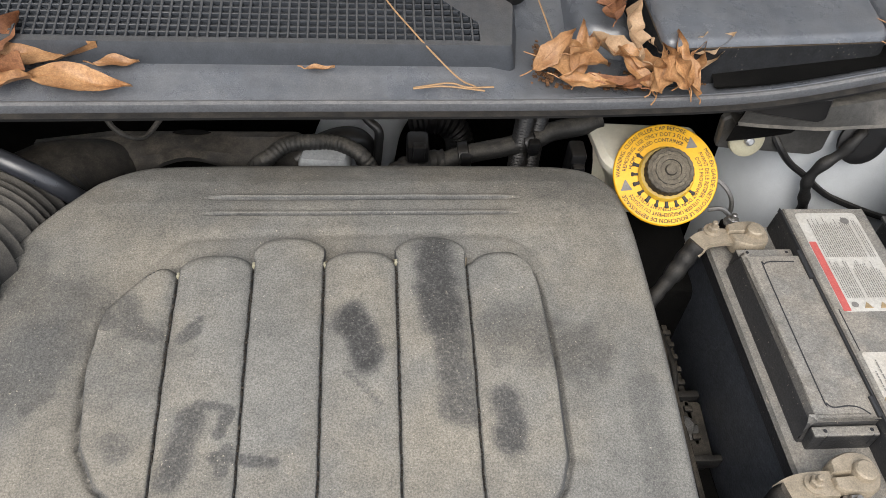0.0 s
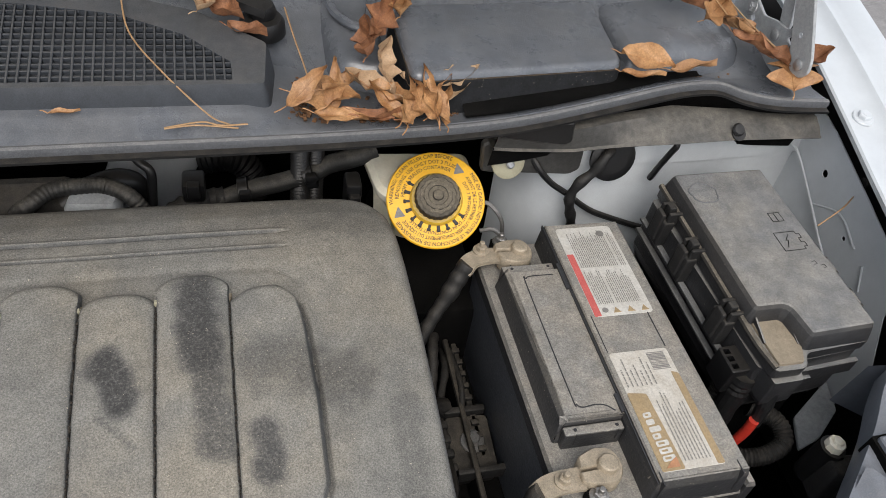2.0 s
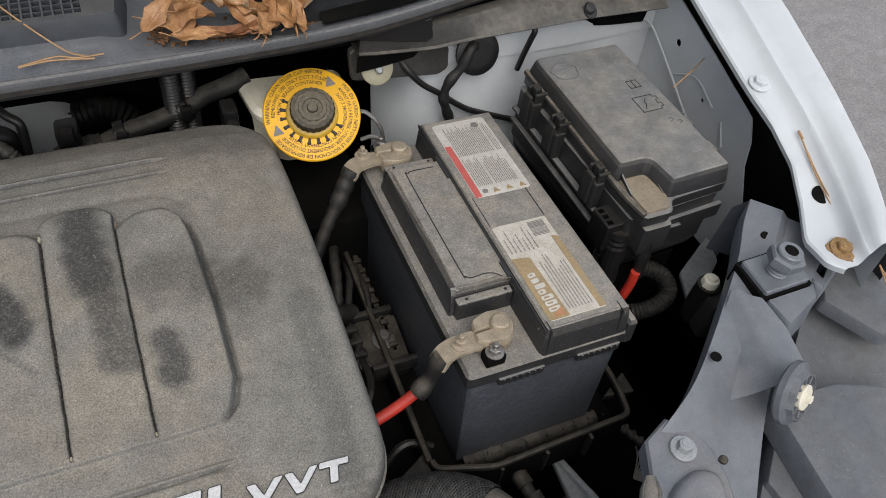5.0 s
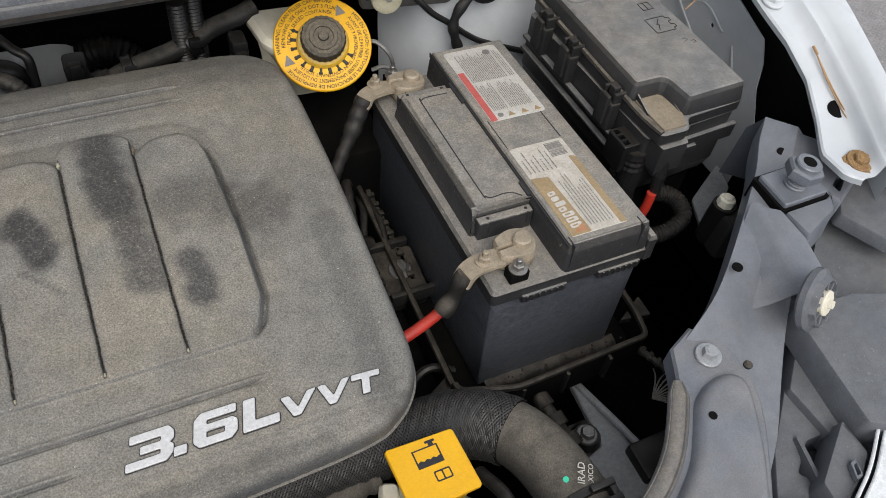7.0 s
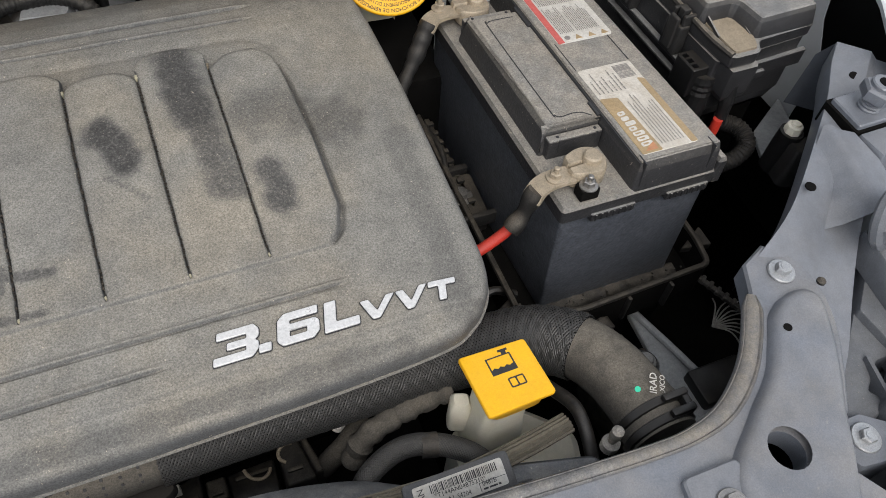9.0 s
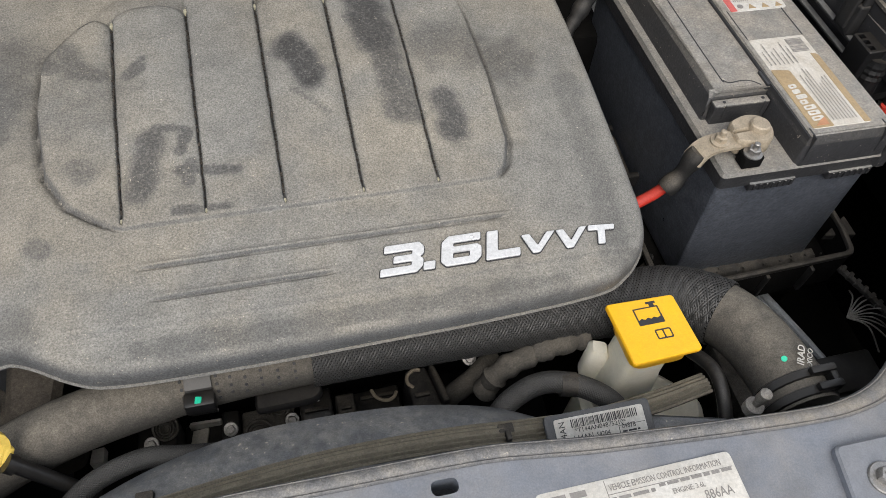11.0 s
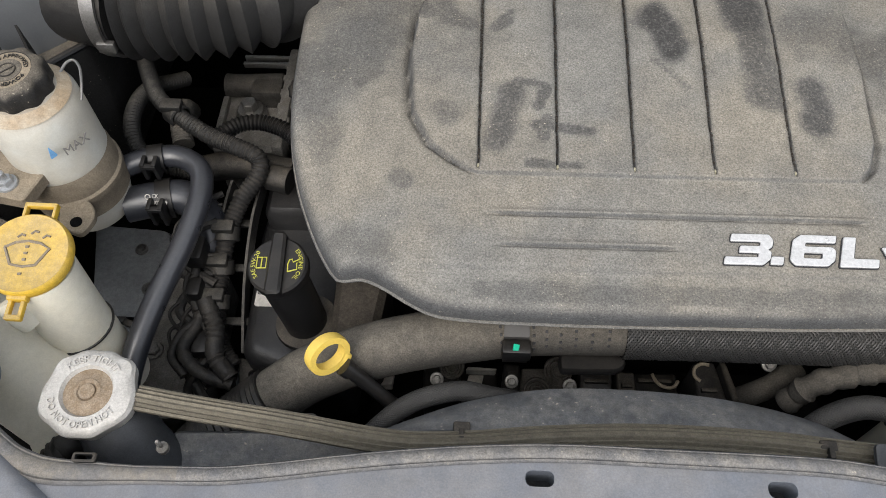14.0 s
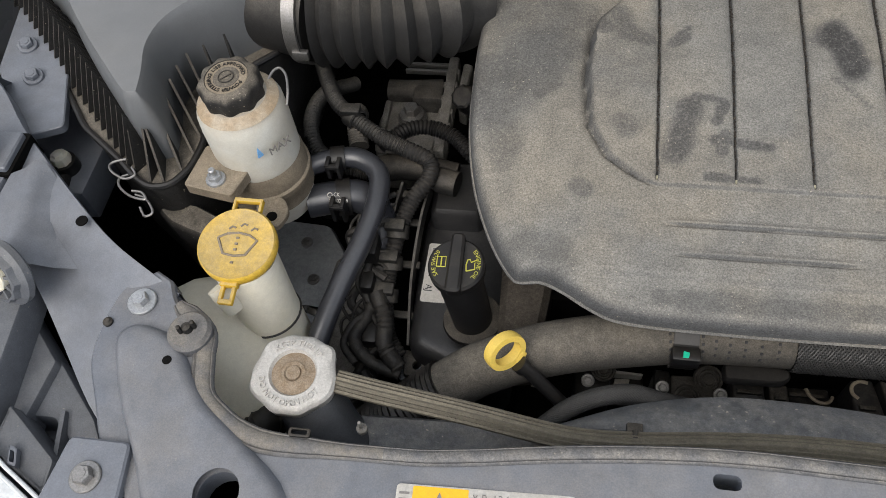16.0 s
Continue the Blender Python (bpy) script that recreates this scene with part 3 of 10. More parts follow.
for side, x0 in ((1, 0.0), (-1, -0.074)):
    bm = B()
    loop = [(0.430, 0.049), (0.416, 0.040), (0.401, 0.021), (0.382, -0.001), (0.348, -0.026), (0.31, -0.06), (0.30, -0.12), (0.37, -0.12), (0.40, -0.085), (0.421, -0.048), (0.442, -0.015), (0.457, 0.013), (0.466, 0.036), (0.462, 0.048), (0.449, 0.053)]
    loop = [p.to_2d() for p in smooth_line([Vector((x * side + x0, y, 0)) for x, y in loop + loop[:1]], 4)][:-1]
    if side < 0:
        loop.reverse()
    shell(bm, loop, [(0, 0.9495), (0.0025, 0.9555), (0.006, 0.9585), (0.010, 0.9592)], holes=[disc(-0.43, -0.062, 0.0155, 20) if side < 0 else disc(0.36, -0.055, 0.0155, 20)], height=crown, bottom=False)
    part("raised_panel", bm, M_support, support)
    bm = B()
    lathe(bm, [(0.0034, 0), (0.0034, 0.0004)], pose(0.4185 * side + x0, 0.0235, 0.9593 + crown(0.4185 * side + x0, 0)), 14)
    part("hole", bm, M_pit, support, "small dark hole")
    bm = B()
    hexbolt(bm, (0.4525 * side + x0 - (0.005 if side < 0 else 0), 0.071, 0.951), r=0.0064, washer=0.0112, h=0.008)
    part("bolt", bm, M_zinc, support, "zinc hexagon bolt with a wide washer")
    bm = B()
    lathe(bm, [(0.0038, 0), (0.0038, 0.002), (0.002, 0.004)], pose(0.478 * side + x0, 0.052, 0.9505), 12)
    part("plug", bm, M_dusty, support)
    bm = B()
    sx, sy = (0.3, -0.073) if side > 0 else (-0.521, -0.062)
    shell(bm, rounded([(sx - 0.03, sy - 0.03), (sx + 0.028, sy - 0.03), (sx + 0.022, sy + 0.026), (sx - 0.022, sy + 0.026)], 0.005), [(0, 0.949), (0, 0.9555), (0.0015, 0.957)], height=crown)
    part("bracket_plate", bm, M_bracket, support)
    bm = B()
    hexbolt(bm, (sx, sy, 0.957 + crown(sx, sy)), r=0.0068, washer=0.0108, h=0.008)
    part("bolt", bm, M_steel, support, "dull hexagon bolt with a washer")
for x, y in ((-0.386, -0.017),):
    bm = B()
    shell(bm, rect(x - 0.0075, y - 0.003, x + 0.0075, y + 0.003, 0.002), [(0, 0.953), (0, 0.9553), (0.0008, 0.956)], [rect(x - 0.0055, y - 0.0016, x + 0.0055, y + 0.0016, 0.001, 2)], height=crown)
    part("slot_clip", bm, M_dusty, support)
stop = thing("bump_stop", (-0.485, 0.048, 0.95), "dusty bump stop with a clip on the rim", "bump stop")
bm = B()
lathe(bm, [(0.0165, -0.006), (0.0165, 0.003), (0.014, 0.006), (0.008, 0.0065)], pose(-0.484, 0.0475, 0.955), 24)
part("pad", bm, M_bead, stop)
bm = B()
box(bm, (-0.0065, -0.002, 0.005), (-0.0035, 0.002, 0.014), 0.001, m=pose(-0.484, 0.0475, 0.955, 0, 0, 30))
box(bm, (0.0035, -0.002, 0.005), (0.0065, 0.002, 0.014), 0.001, m=pose(-0.484, 0.0475, 0.955, 0, 0, 30))
lathe(bm, [(0.0045, 0.005), (0.0035, 0.011), (0.001, 0.012)], pose(-0.484, 0.0475, 0.955), 10)
part("clip", bm, M_dusty, stop)

# fan shroud: a broad low arc behind the rim
bm = B()
ARC = [(-0.235, 0.03), (-0.2, 0.046), (-0.154, 0.063), (-0.097, 0.074), (-0.034, 0.0755), (0.03, 0.071), (0.085, 0.059), (0.12, 0.043), (0.16, 0.02), (0.21, 0.012)]
arc = smooth_line([Vector((x, y, 0)) for x, y in ARC], 5)
rows = []
for p in arc:
    y0 = 0.006 + crown(p.x, 0) * 0.2
    bow = max(0.0, p.y - 0.012)
    rows.append([(p.x, p.y + 0.004, 0.80), (p.x, p.y + 0.003, 0.862), (p.x, p.y, 0.870), (p.x, p.y * 0.75 + y0 * 0.25, 0.876 + bow * 0.06), (p.x, p.y * 0.45 + y0 * 0.55, 0.882 + bow * 0.08), (p.x, y0, 0.888), (p.x, y0 - 0.012, 0.87)])
grid(bm, rows)
shroud = thing("fan_shroud", (0, 0.03, 0.80), "arched black fan shroud, dusty and water-spotted", "fan shroud")
part("shroud_panel", bm, M_shroud, shroud)
bm = B()
shell(bm, rounded([(-0.37, 0.03), (-0.235, 0.035), (-0.2, 0.028), (-0.19, -0.004), (-0.36, -0.012)], 0.006), [(0, 0.82), (0, 0.872), (0.003, 0.876)])
part("shroud_panel", bm, M_shroud, shroud)
bm = B()
shell(bm, rounded([(0.14, 0.035), (0.2, 0.03), (0.27, 0.012), (0.28, -0.012), (0.15, -0.005)], 0.006), [(0, 0.82), (0, 0.868), (0.003, 0.872)])
part("shroud_panel", bm, M_shroud, shroud)
for x, y, z in ((-0.161, 0.034, 0.886), (0.09, 0.03, 0.888)):
    bm = B()
    box(bm, (x - 0.006, y - 0.002, z - 0.004), (x + 0.006, y + 0.006, z + 0.003), 0.0015)
    box(bm, (x - 0.002, y - 0.008, z - 0.002), (x + 0.002, y, z + 0.006), 0.001)
    part("clip", bm, M_dusty, shroud)

# rubber strip that lies along the shroud
strip = thing("rubber_seal_strip", (-0.05, 0.03, 0.87), "dusty ribbed rubber sealing strip on the shroud", "seal strip")
prof = [(-1, -0.35), (1, -0.35), (1, 0.0), (0.82, 0.16), (0.72, 0.02), (0.55, 0.3), (0.4, 0.15), (0.2, 0.42), (0, 0.25), (-0.2, 0.42), (-0.4, 0.15), (-0.55, 0.3), (-0.72, 0.02), (-0.82, 0.16), (-1, 0.0)]
STRIP = [(-0.378, 0.0335, 0.928), (-0.345, 0.0305, 0.922), (-0.28, 0.026, 0.91), (-0.21, 0.021, 0.896), (-0.16, 0.024, 0.89), (-0.1, 0.031, 0.888), (-0.03, 0.035, 0.888), (0.05, 0.033, 0.889), (0.11, 0.029, 0.886), (0.16, 0.028, 0.882), (0.215, 0.034, 0.878), (0.262, 0.042, 0.874)]
bm = B()
sweep(bm, STRIP, 0.0086, profile=prof, n=8)
part("strip", bm, M_strip, strip, "ribbed dusty rubber strip")
bm = B()
shell(bm, rounded([(-0.225, 0.012), (-0.19, 0.034), (-0.15, 0.036), (-0.15, 0.012), (-0.19, 0.006)], 0.005), [(0, 0.876), (0, 0.884), (0.002, 0.886)])
part("end_tab", bm, M_cowldark, strip)

# ---- engine cover ----
OUT = [(0.237, 0.2), (0.236, 0.165), (0.228, 0.14), (0.209, 0.122), (0.18, 0.110), (0.1, 0.105), (0.026, 0.103), (-0.1, 0.1015), (-0.17, 0.1035), (-0.197, 0.111), (-0.222, 0.1265), (-0.238, 0.1345), (-0.249, 0.1355), (-0.259, 0.1395),
       (-0.274, 0.163), (-0.288, 0.192), (-0.299, 0.222), (-0.307, 0.262), (-0.310, 0.31), (-0.310, 0.39), (-0.307, 0.432), (-0.294, 0.460), (-0.268, 0.491), (-0.240, 0.524), (-0.212, 0.543), (-0.18, 0.549), (-0.09, 0.553), (0.08, 0.553),
       (0.18, 0.550), (0.21, 0.544), (0.227, 0.527), (0.235, 0.503), (0.238, 0.455), (0.239, 0.35), (0.238, 0.27)]
loop = [p.to_2d() for p in smooth_line([Vector((x, y, 0)) for x, y in OUT + OUT[:1]], 6)][:-1]
L = np.array([(p.x, p.y) for p in loop])
left, right = L[:, 0].min(), L[:, 0].max()
SLOTS = [0.0765, 0.0185, -0.040, -0.0965, -0.155]


def span(x):
    """The cover's front and back edge at x."""
    ys = []
    for (x0, y0), (x1, y1) in zip(L, np.roll(L, -1, 0)):
        if (x0 - x) * (x1 - x) <= 0 and x0 != x1:
            ys.append(y0 + (y1 - y0) * (x - x0) / (x1 - x0))
    return (min(ys), max(ys)) if ys else (0.3, 0.3)


cols = set()
for t in np.linspace(0, 1, 270):
    cols.add(round(float(left + 1e-4 + (right - left - 2e-4) * (0.5 - 0.5 * math.cos(math.pi * t)) ** 1.0), 5))
for s in SLOTS:
    for d in (-0.006, -0.004, -0.003, -0.0022, -0.0015, -0.0008, 0, 0.0008, 0.0015, 0.0022, 0.003, 0.004, 0.006):
        cols.add(round(s + d, 5))
for d in np.arange(-0.008, 0.0081, 0.002):
    cols.add(round(0.138 + d, 5))
cols = sorted(cols)
ys = set(np.linspace(0.1015, 0.553, 230))
for y in (0.173, 0.1485, 0.4865, 0.4665, 0.2045, 0.41, 0.418, 0.43):
    ys |= {y + d for d in (-0.003, -0.002, -0.0012, -0.0006, 0, 0.0006, 0.0012, 0.002, 0.003)}
for d in (0.0006, 0.0016, 0.003, 0.005, 0.0075):
    ys |= {0.1015 + d, 0.553 - d}
ys = sorted(ys)
X = np.array(cols)
FB = np.array([span(x) for x in cols])
S = (np.array(ys) - ys[0]) / (ys[-1] - ys[0])
PX = np.repeat(X[:, None], len(ys), 1)
PY = FB[:, :1] + S[None, :] * (FB[:, 1:] - FB[:, :1])


def step(v, a, b):
    t = np.clip((v - a) / (b - a), 0, 1)
    return t * t * (3 - 2 * t)


def distance(px, py, segs):
    d = np.full(px.shape, 9.0)
    for (x0, y0), (x1, y1) in segs:
        dx, dy = x1 - x0, y1 - y0
        t = np.clip(((px - x0) * dx + (py - y0) * dy) / max(dx * dx + dy * dy, 1e-12), 0, 1)
        d = np.minimum(d, np.hypot(px - x0 - t * dx, py - y0 - t * dy))
    return d


D = distance(PX, PY, list(zip(L, np.roll(L, -1, 0))))
H = np.interp(PY, [0.09, 0.125, 0.15, 0.206, 0.30, 0.41, 0.45, 0.48, 0.51, 0.535, 0.555], [0.944, 0.9475, 0.951, 0.959, 0.9665, 0.9735, 0.976, 0.9755, 0.971, 0.963, 0.953])
H -= 0.03 * step(-PX, 0.19, 0.31) * step(-PY, -0.30, -0.14) + 0.012 * step(-PX, 0.24, 0.32)
H -= 0.009 * step(PX, 0.17, 0.25)
# ribs between the slots, higher towards the back, with rounded ends
lx = np.interp(PY, [0.19, 0.203, 0.214, 0.23, 0.259, 0.312, 0.36, 0.389, 0.411, 0.43], [-0.13, -0.154, -0.172, -0.193, -0.208, -0.213, -0.209, -0.185, -0.157, -0.13])
rx = np.interp(PY, [0.2, 0.205, 0.218, 0.24, 0.3, 0.38, 0.40, 0.416, 0.425], [0.10, 0.122, 0.134, 0.141, 0.1415, 0.137, 0.133, 0.117, 0.10])
bounds = [-0.3, -0.155, -0.0965, -0.040, 0.0185, 0.0765, 0.2]
tops = [0.409, 0.417, 0.434, 0.420, 0.434, 0.418]
inside = step(PX, lx - 0.001, lx + 0.004) * step(-PX, -rx - 0.001, -rx + 0.004) * step(PY, 0.2035, 0.2065)
rise = 0.0035 + 0.0115 * step(PY, 0.205, 0.345)
rib = np.zeros_like(PX)
for i, top in enumerate(tops):
    a, b = bounds[i], bounds[i + 1]
    here = (PX >= a) & (PX < b)
    u = (PX - (max(a, -0.215) + min(b, 0.142)) / 2) / 0.0285
    end = top - 0.010 * np.clip(np.abs(u), 0, 1) ** 3
    shape = np.sqrt(np.clip(1 - np.clip((PY - (end - 0.012)) / 0.012, 0, 1) ** 2, 0, 1))
    dome = 1 - 0.16 * np.clip(np.abs(u), 0, 1) ** 4
    rib = np.where(here, shape * dome, rib)
H += rise * rib * inside - 0.004 * np.exp(-((PX - lx + 0.001) / 0.0026) ** 2) * step(PY, 0.202, 0.212) * step(-PY, -0.42, -0.40) - 0.004 * np.exp(-((PX - rx - 0.001) / 0.0026) ** 2) * step(PY, 0.203, 0.212) * step(-PY, -0.42, -0.40)
for s in SLOTS:
    y1 = np.interp(s, [-0.155, -0.0965, 0.0765], [0.400, 0.409, 0.412])
    wob = 0.00018 * np.sin(PY * 210 + s * 90) + 0.00012 * np.sin(PY * 630 + s * 300)
    H -= 0.0036 * np.clip(1.15 - np.abs(PX - s - wob) / 0.0009, 0, 1) * step(PY, 0.2075, 0.2095) * step(-PY, -y1 - 0.001, -y1 + 0.002)
    H -= 0.0015 * np.exp(-((PX - s) / 0.0035) ** 2) * step(PY, 0.22, 0.3) * step(-PY, -y1 - 0.004, -y1 + 0.008)
for y, x0, x1 in ((0.173, -0.154, 0.134), (0.1485, -0.148, -0.005), (0.4865, -0.15, 0.135), (0.4665, -0.15, 0.133)):
    ends = step(PX, x0, x0 + 0.02) * step(-PX, -x1, -x1 + 0.02)
    H += ends * (0.0014 * np.exp(-((PY - y - 0.0024) / 0.0017) ** 2) - 0.0026 * np.exp(-((PY - y) / 0.0012) ** 2))
H -= 0.0022 * ((PY - 0.4865) * (PY - 0.4665) < 0) * step(PX, -0.15, -0.12) * step(-PX, -0.14, -0.11) * 0.5
# the shallow pocket round the ribs: a soft groove with a faint lip outside it
POCKET = [(-0.213, 0.34), (-0.208, 0.372), (-0.19, 0.402), (-0.168, 0.428), (-0.14, 0.4405), (0.0, 0.4435), (0.085, 0.443), (0.12, 0.4385), (0.14, 0.42), (0.149, 0.39), (0.152, 0.33), (0.152, 0.24)]
border = [(p.x, p.y) for p in smooth_line([Vector((x, y, 0)) for x, y in POCKET], 5)]
away = distance(PX, PY, list(zip(border, border[1:])))
H -= 0.0016 * np.exp(-(away / 0.0042) ** 2)
H -= 0.0048 * step(-PY, -0.134, -0.130) * step(PX, -0.24, -0.18)
H -= (0.0125 + 0.004 * step(PY, 0.35, 0.5)) * (1 - np.sqrt(np.clip(1 - (1 - np.clip(D / (0.009 + 0.006 * step(PY, 0.35, 0.5)), 0, 1)) ** 2, 0, 1)))
for i in range(PX.shape[0]):
    for j in range(0, PX.shape[1], 1):
        H[i, j] += 0.0006 * noise.noise((PX[i, j] * 14, PY[i, j] * 14, 3.0))

# dark oily patches and rubbed marks: (x0, y0, x1, y1, radius, strength)
MARKS = [(-0.019, 0.352, -0.004, 0.318, 0.013, 1.0), (0.049, 0.412, 0.056, 0.345, 0.017, 0.9), (0.056, 0.345, 0.062, 0.275, 0.014, 0.65), (0.098, 0.282, 0.099, 0.25, 0.012, 0.8), (0.1, 0.34, 0.165, 0.325, 0.024, 0.42),
         (-0.19, 0.366, -0.178, 0.345, 0.010, 0.5), (-0.206, 0.362, -0.2, 0.35, 0.008, 0.5), (-0.175, 0.340, -0.165, 0.337, 0.007, 0.5), (-0.143, 0.336, -0.137, 0.342, 0.007, 0.55), (-0.133, 0.352, -0.134, 0.350, 0.003, 0.6),
         (-0.131, 0.272, -0.141, 0.232, 0.011, 0.7), (-0.127, 0.284, -0.107, 0.281, 0.003, 0.55), (-0.105, 0.279, -0.11, 0.262, 0.0045, 0.6), (-0.112, 0.246, -0.07, 0.241, 0.004, 0.6), (-0.106, 0.237, -0.103, 0.252, 0.005, 0.5), (-0.118, 0.213, -0.081, 0.211, 0.0035, 0.55),
         (-0.18, 0.257, -0.178, 0.254, 0.011, 0.45), (-0.212, 0.2, -0.21, 0.199, 0.009, 0.4), (-0.238, 0.303, -0.250, 0.291, 0.008, 0.4), (-0.25, 0.335, -0.3, 0.3, 0.036, 0.45), (-0.235, 0.37, -0.3, 0.40, 0.03, 0.4), (-0.17, 0.32, -0.2, 0.30, 0.03, 0.22), (-0.275, 0.24, -0.29, 0.30, 0.016, 0.35), (-0.28, 0.42, -0.26, 0.38, 0.02, 0.3),
         (-0.25, 0.16, -0.22, 0.14, 0.012, 0.25), (-0.2, 0.46, -0.05, 0.52, 0.03, 0.15), (0.12, 0.52, 0.2, 0.5, 0.03, 0.25), (0.0, 0.532, 0.06, 0.528, 0.01, 0.2), (0.2, 0.13, 0.21, 0.3, 0.012, 0.25), (-0.15, 0.115, 0.15, 0.115, 0.008, 0.3), (-0.02, 0.305, 0.005, 0.28, 0.002, 0.4)]
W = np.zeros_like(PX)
# the mask also darkens narrow bands along the rib edges and slots
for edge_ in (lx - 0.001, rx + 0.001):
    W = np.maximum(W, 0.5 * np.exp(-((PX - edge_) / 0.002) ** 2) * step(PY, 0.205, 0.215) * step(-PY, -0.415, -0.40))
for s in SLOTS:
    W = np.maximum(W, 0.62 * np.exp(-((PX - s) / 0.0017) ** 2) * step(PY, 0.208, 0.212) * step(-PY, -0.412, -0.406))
jig = np.array([[noise.noise((x * 60, y * 60, 1.0)) for y in row] for x, row in zip(X, PY)])
for x0, y0, x1, y1, r, k in MARKS:
    d = distance(PX, PY, [((x0, y0), (x1, y1))]) + jig * r * 0.45
    W = np.maximum(W, k * step(-d, -r * (1.45 if r > 0.009 else 1.15), -r * (0.45 if r > 0.009 else 0.75)))
cover = thing("engine_cover", (-0.037, 0.33, 0.90), "dusty grey plastic engine cover with ribs and oily marks", "engine cover")
bm = B()
rows = [[Vector((PX[i, j], PY[i, j], H[i, j])) for j in range(PX.shape[1])] for i in range(PX.shape[0])]
vs = grid(bm, rows)
lip = [vs[i][0] for i in range(len(vs))] + vs[-1][1:] + [vs[i][-1] for i in range(len(vs) - 2, -1, -1)] + vs[0][-2:0:-1]
low = [bm.verts.new(v.co + Vector((0, 0, -0.007))) for v in lip]
for k in range(len(lip)):
    bm.faces.new((lip[k - 1], lip[k], low[k], low[k - 1]))
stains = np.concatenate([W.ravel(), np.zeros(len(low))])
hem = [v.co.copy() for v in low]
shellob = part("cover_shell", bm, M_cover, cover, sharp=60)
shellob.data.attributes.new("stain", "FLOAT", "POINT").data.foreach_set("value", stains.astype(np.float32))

bm = B()
sweep(bm, hem[::3] + hem[:1], 0.0017, 6, 0)
part("edge_bead", bm, M_cover, cover, "thin rolled edge of the cover")
for s in SLOTS:
    for y, half in ((0.2112, 0.0019), (float(np.interp(s, [-0.155, -0.0965, 0.0765], [0.400, 0.409, 0.412])) - 0.005, 0.0026)):
        i = int(np.argmin(np.abs(X - s - 0.003)))
        z = float(H[i, int(np.argmin(np.abs(PY[i] - y)))])
        bm = B()
        lathe(bm, [(0.0006, 0.0002), (0.001, -0.0008), (0.0011, -0.004)], pose(s, y, z - 0.0008), 8, wave=lambda a, i: 1 + (half / 0.001 - 1) * abs(math.sin(a)))
        part("grit", bm, M_grommet, cover, "pale grit in the slot end")
# grit caught along the slots
rng = random.Random(17)
for s in SLOTS:
    y1 = float(np.interp(s, [-0.155, -0.0965, 0.0765], [0.400, 0.409, 0.412])) - 0.012
    i = int(np.argmin(np.abs(X - s - 0.003)))
    bm = B()
    for k in range(110):
        y = rng.uniform(0.217, y1)
        z = float(H[i, int(np.argmin(np.abs(PY[i] - y)))])
        g_ = rng.uniform(0.00025, 0.0006)
        box(bm, (-g_, -g_ * 1.5, -g_), (g_, g_ * 1.5, g_), 0, m=pose(s + rng.gauss(0, 0.0005), y, z - 0.0013 + rng.uniform(-0.0006, 0.0006), 20, 35, rng.uniform(0, 90)))
    part("slot_grit", bm, M_brown, cover, "brown grit along the slot", kind="stuff")
# raised silver letters, slanted: outlines in units of their height
GLYPHS = {
    "3": [[(0, 0), (1.25, 0), (1.45, 0.2), (1.45, 0.42), (1.32, 0.5), (1.45, 0.6), (1.45, 0.82), (1.27, 1), (0.08, 1), (0.08, 0.76), (1.05, 0.76), (1.05, 0.61), (0.42, 0.61), (0.42, 0.39), (1.05, 0.39), (1.05, 0.24), (0, 0.24)]],
    ".": [[(0, 0), (0.4, 0), (0.4, 0.26), (0, 0.26)]],
    "6": [[(0.2, 0), (1.25, 0), (1.45, 0.18), (1.45, 0.5), (1.3, 0.62), (0.42, 0.62), (0.42, 0.76), (1.4, 0.76), (1.4, 1), (0.22, 1), (0, 0.82), (0, 0.18)], [(0.42, 0.22), (0.42, 0.42), (1.03, 0.42), (1.03, 0.22)]],
    "L": [[(0, 0), (1.35, 0), (1.35, 0.28), (0.45, 0.28), (0.45, 1), (0, 1)]],
    "V": [[(0.62, 0), (0.98, 0), (1.75, 1), (1.32, 1), (0.85, 0.36), (0.42, 1), (0, 1)]],
    "T": [[(0.52, 0), (0.9, 0), (0.9, 0.74), (1.42, 0.74), (1.42, 1), (0, 1), (0, 0.74), (0.52, 0.74)]],
}
for ch, x, y, h, w in (("3", 0.017, 0.138, 0.0232, 0.0218), (".", 0.049, 0.1385, 0.0232, 0.022), ("6", 0.0620, 0.1385, 0.0232, 0.0212), ("L", 0.0965, 0.1383, 0.0226, 0.0195),
                       ("V", 0.1235, 0.1383, 0.0155, 0.0152), ("V", 0.151, 0.138, 0.0156, 0.0142), ("T", 0.177, 0.138, 0.0158, 0.0158)):
    loops = []
    for g in GLYPHS[ch]:
        pts = [(x + u * w + v * h * 0.26, y + v * h) for u, v in g]
        loops.append(rounded(pts, 0.0011, 2))
    bm = B()
    zb = lambda a, b: interp(b, [(0.125, 0.9475), (0.15, 0.951), (0.206, 0.959)]) - 0.009 * float(step(np.array(a), 0.17, 0.25))
    shell(bm, loops[0], [(0, -0.001), (0, 0.0018), (0.0004, 0.0022)], loops[1:], height=zb)
    glyph = part("letter", bm, M_chrome, cover, "raised silver letter")
    # black outline plate, slightly wider than the letter
    bm = B()
    shell(bm, inset(loops[0], -0.0007), [(0, -0.001), (0, 0.0008)], [inset(p, 0.0007) for p in loops[1:]], height=zb)
    part("backing", bm, M_ink, glyph, "black edge under the letter")
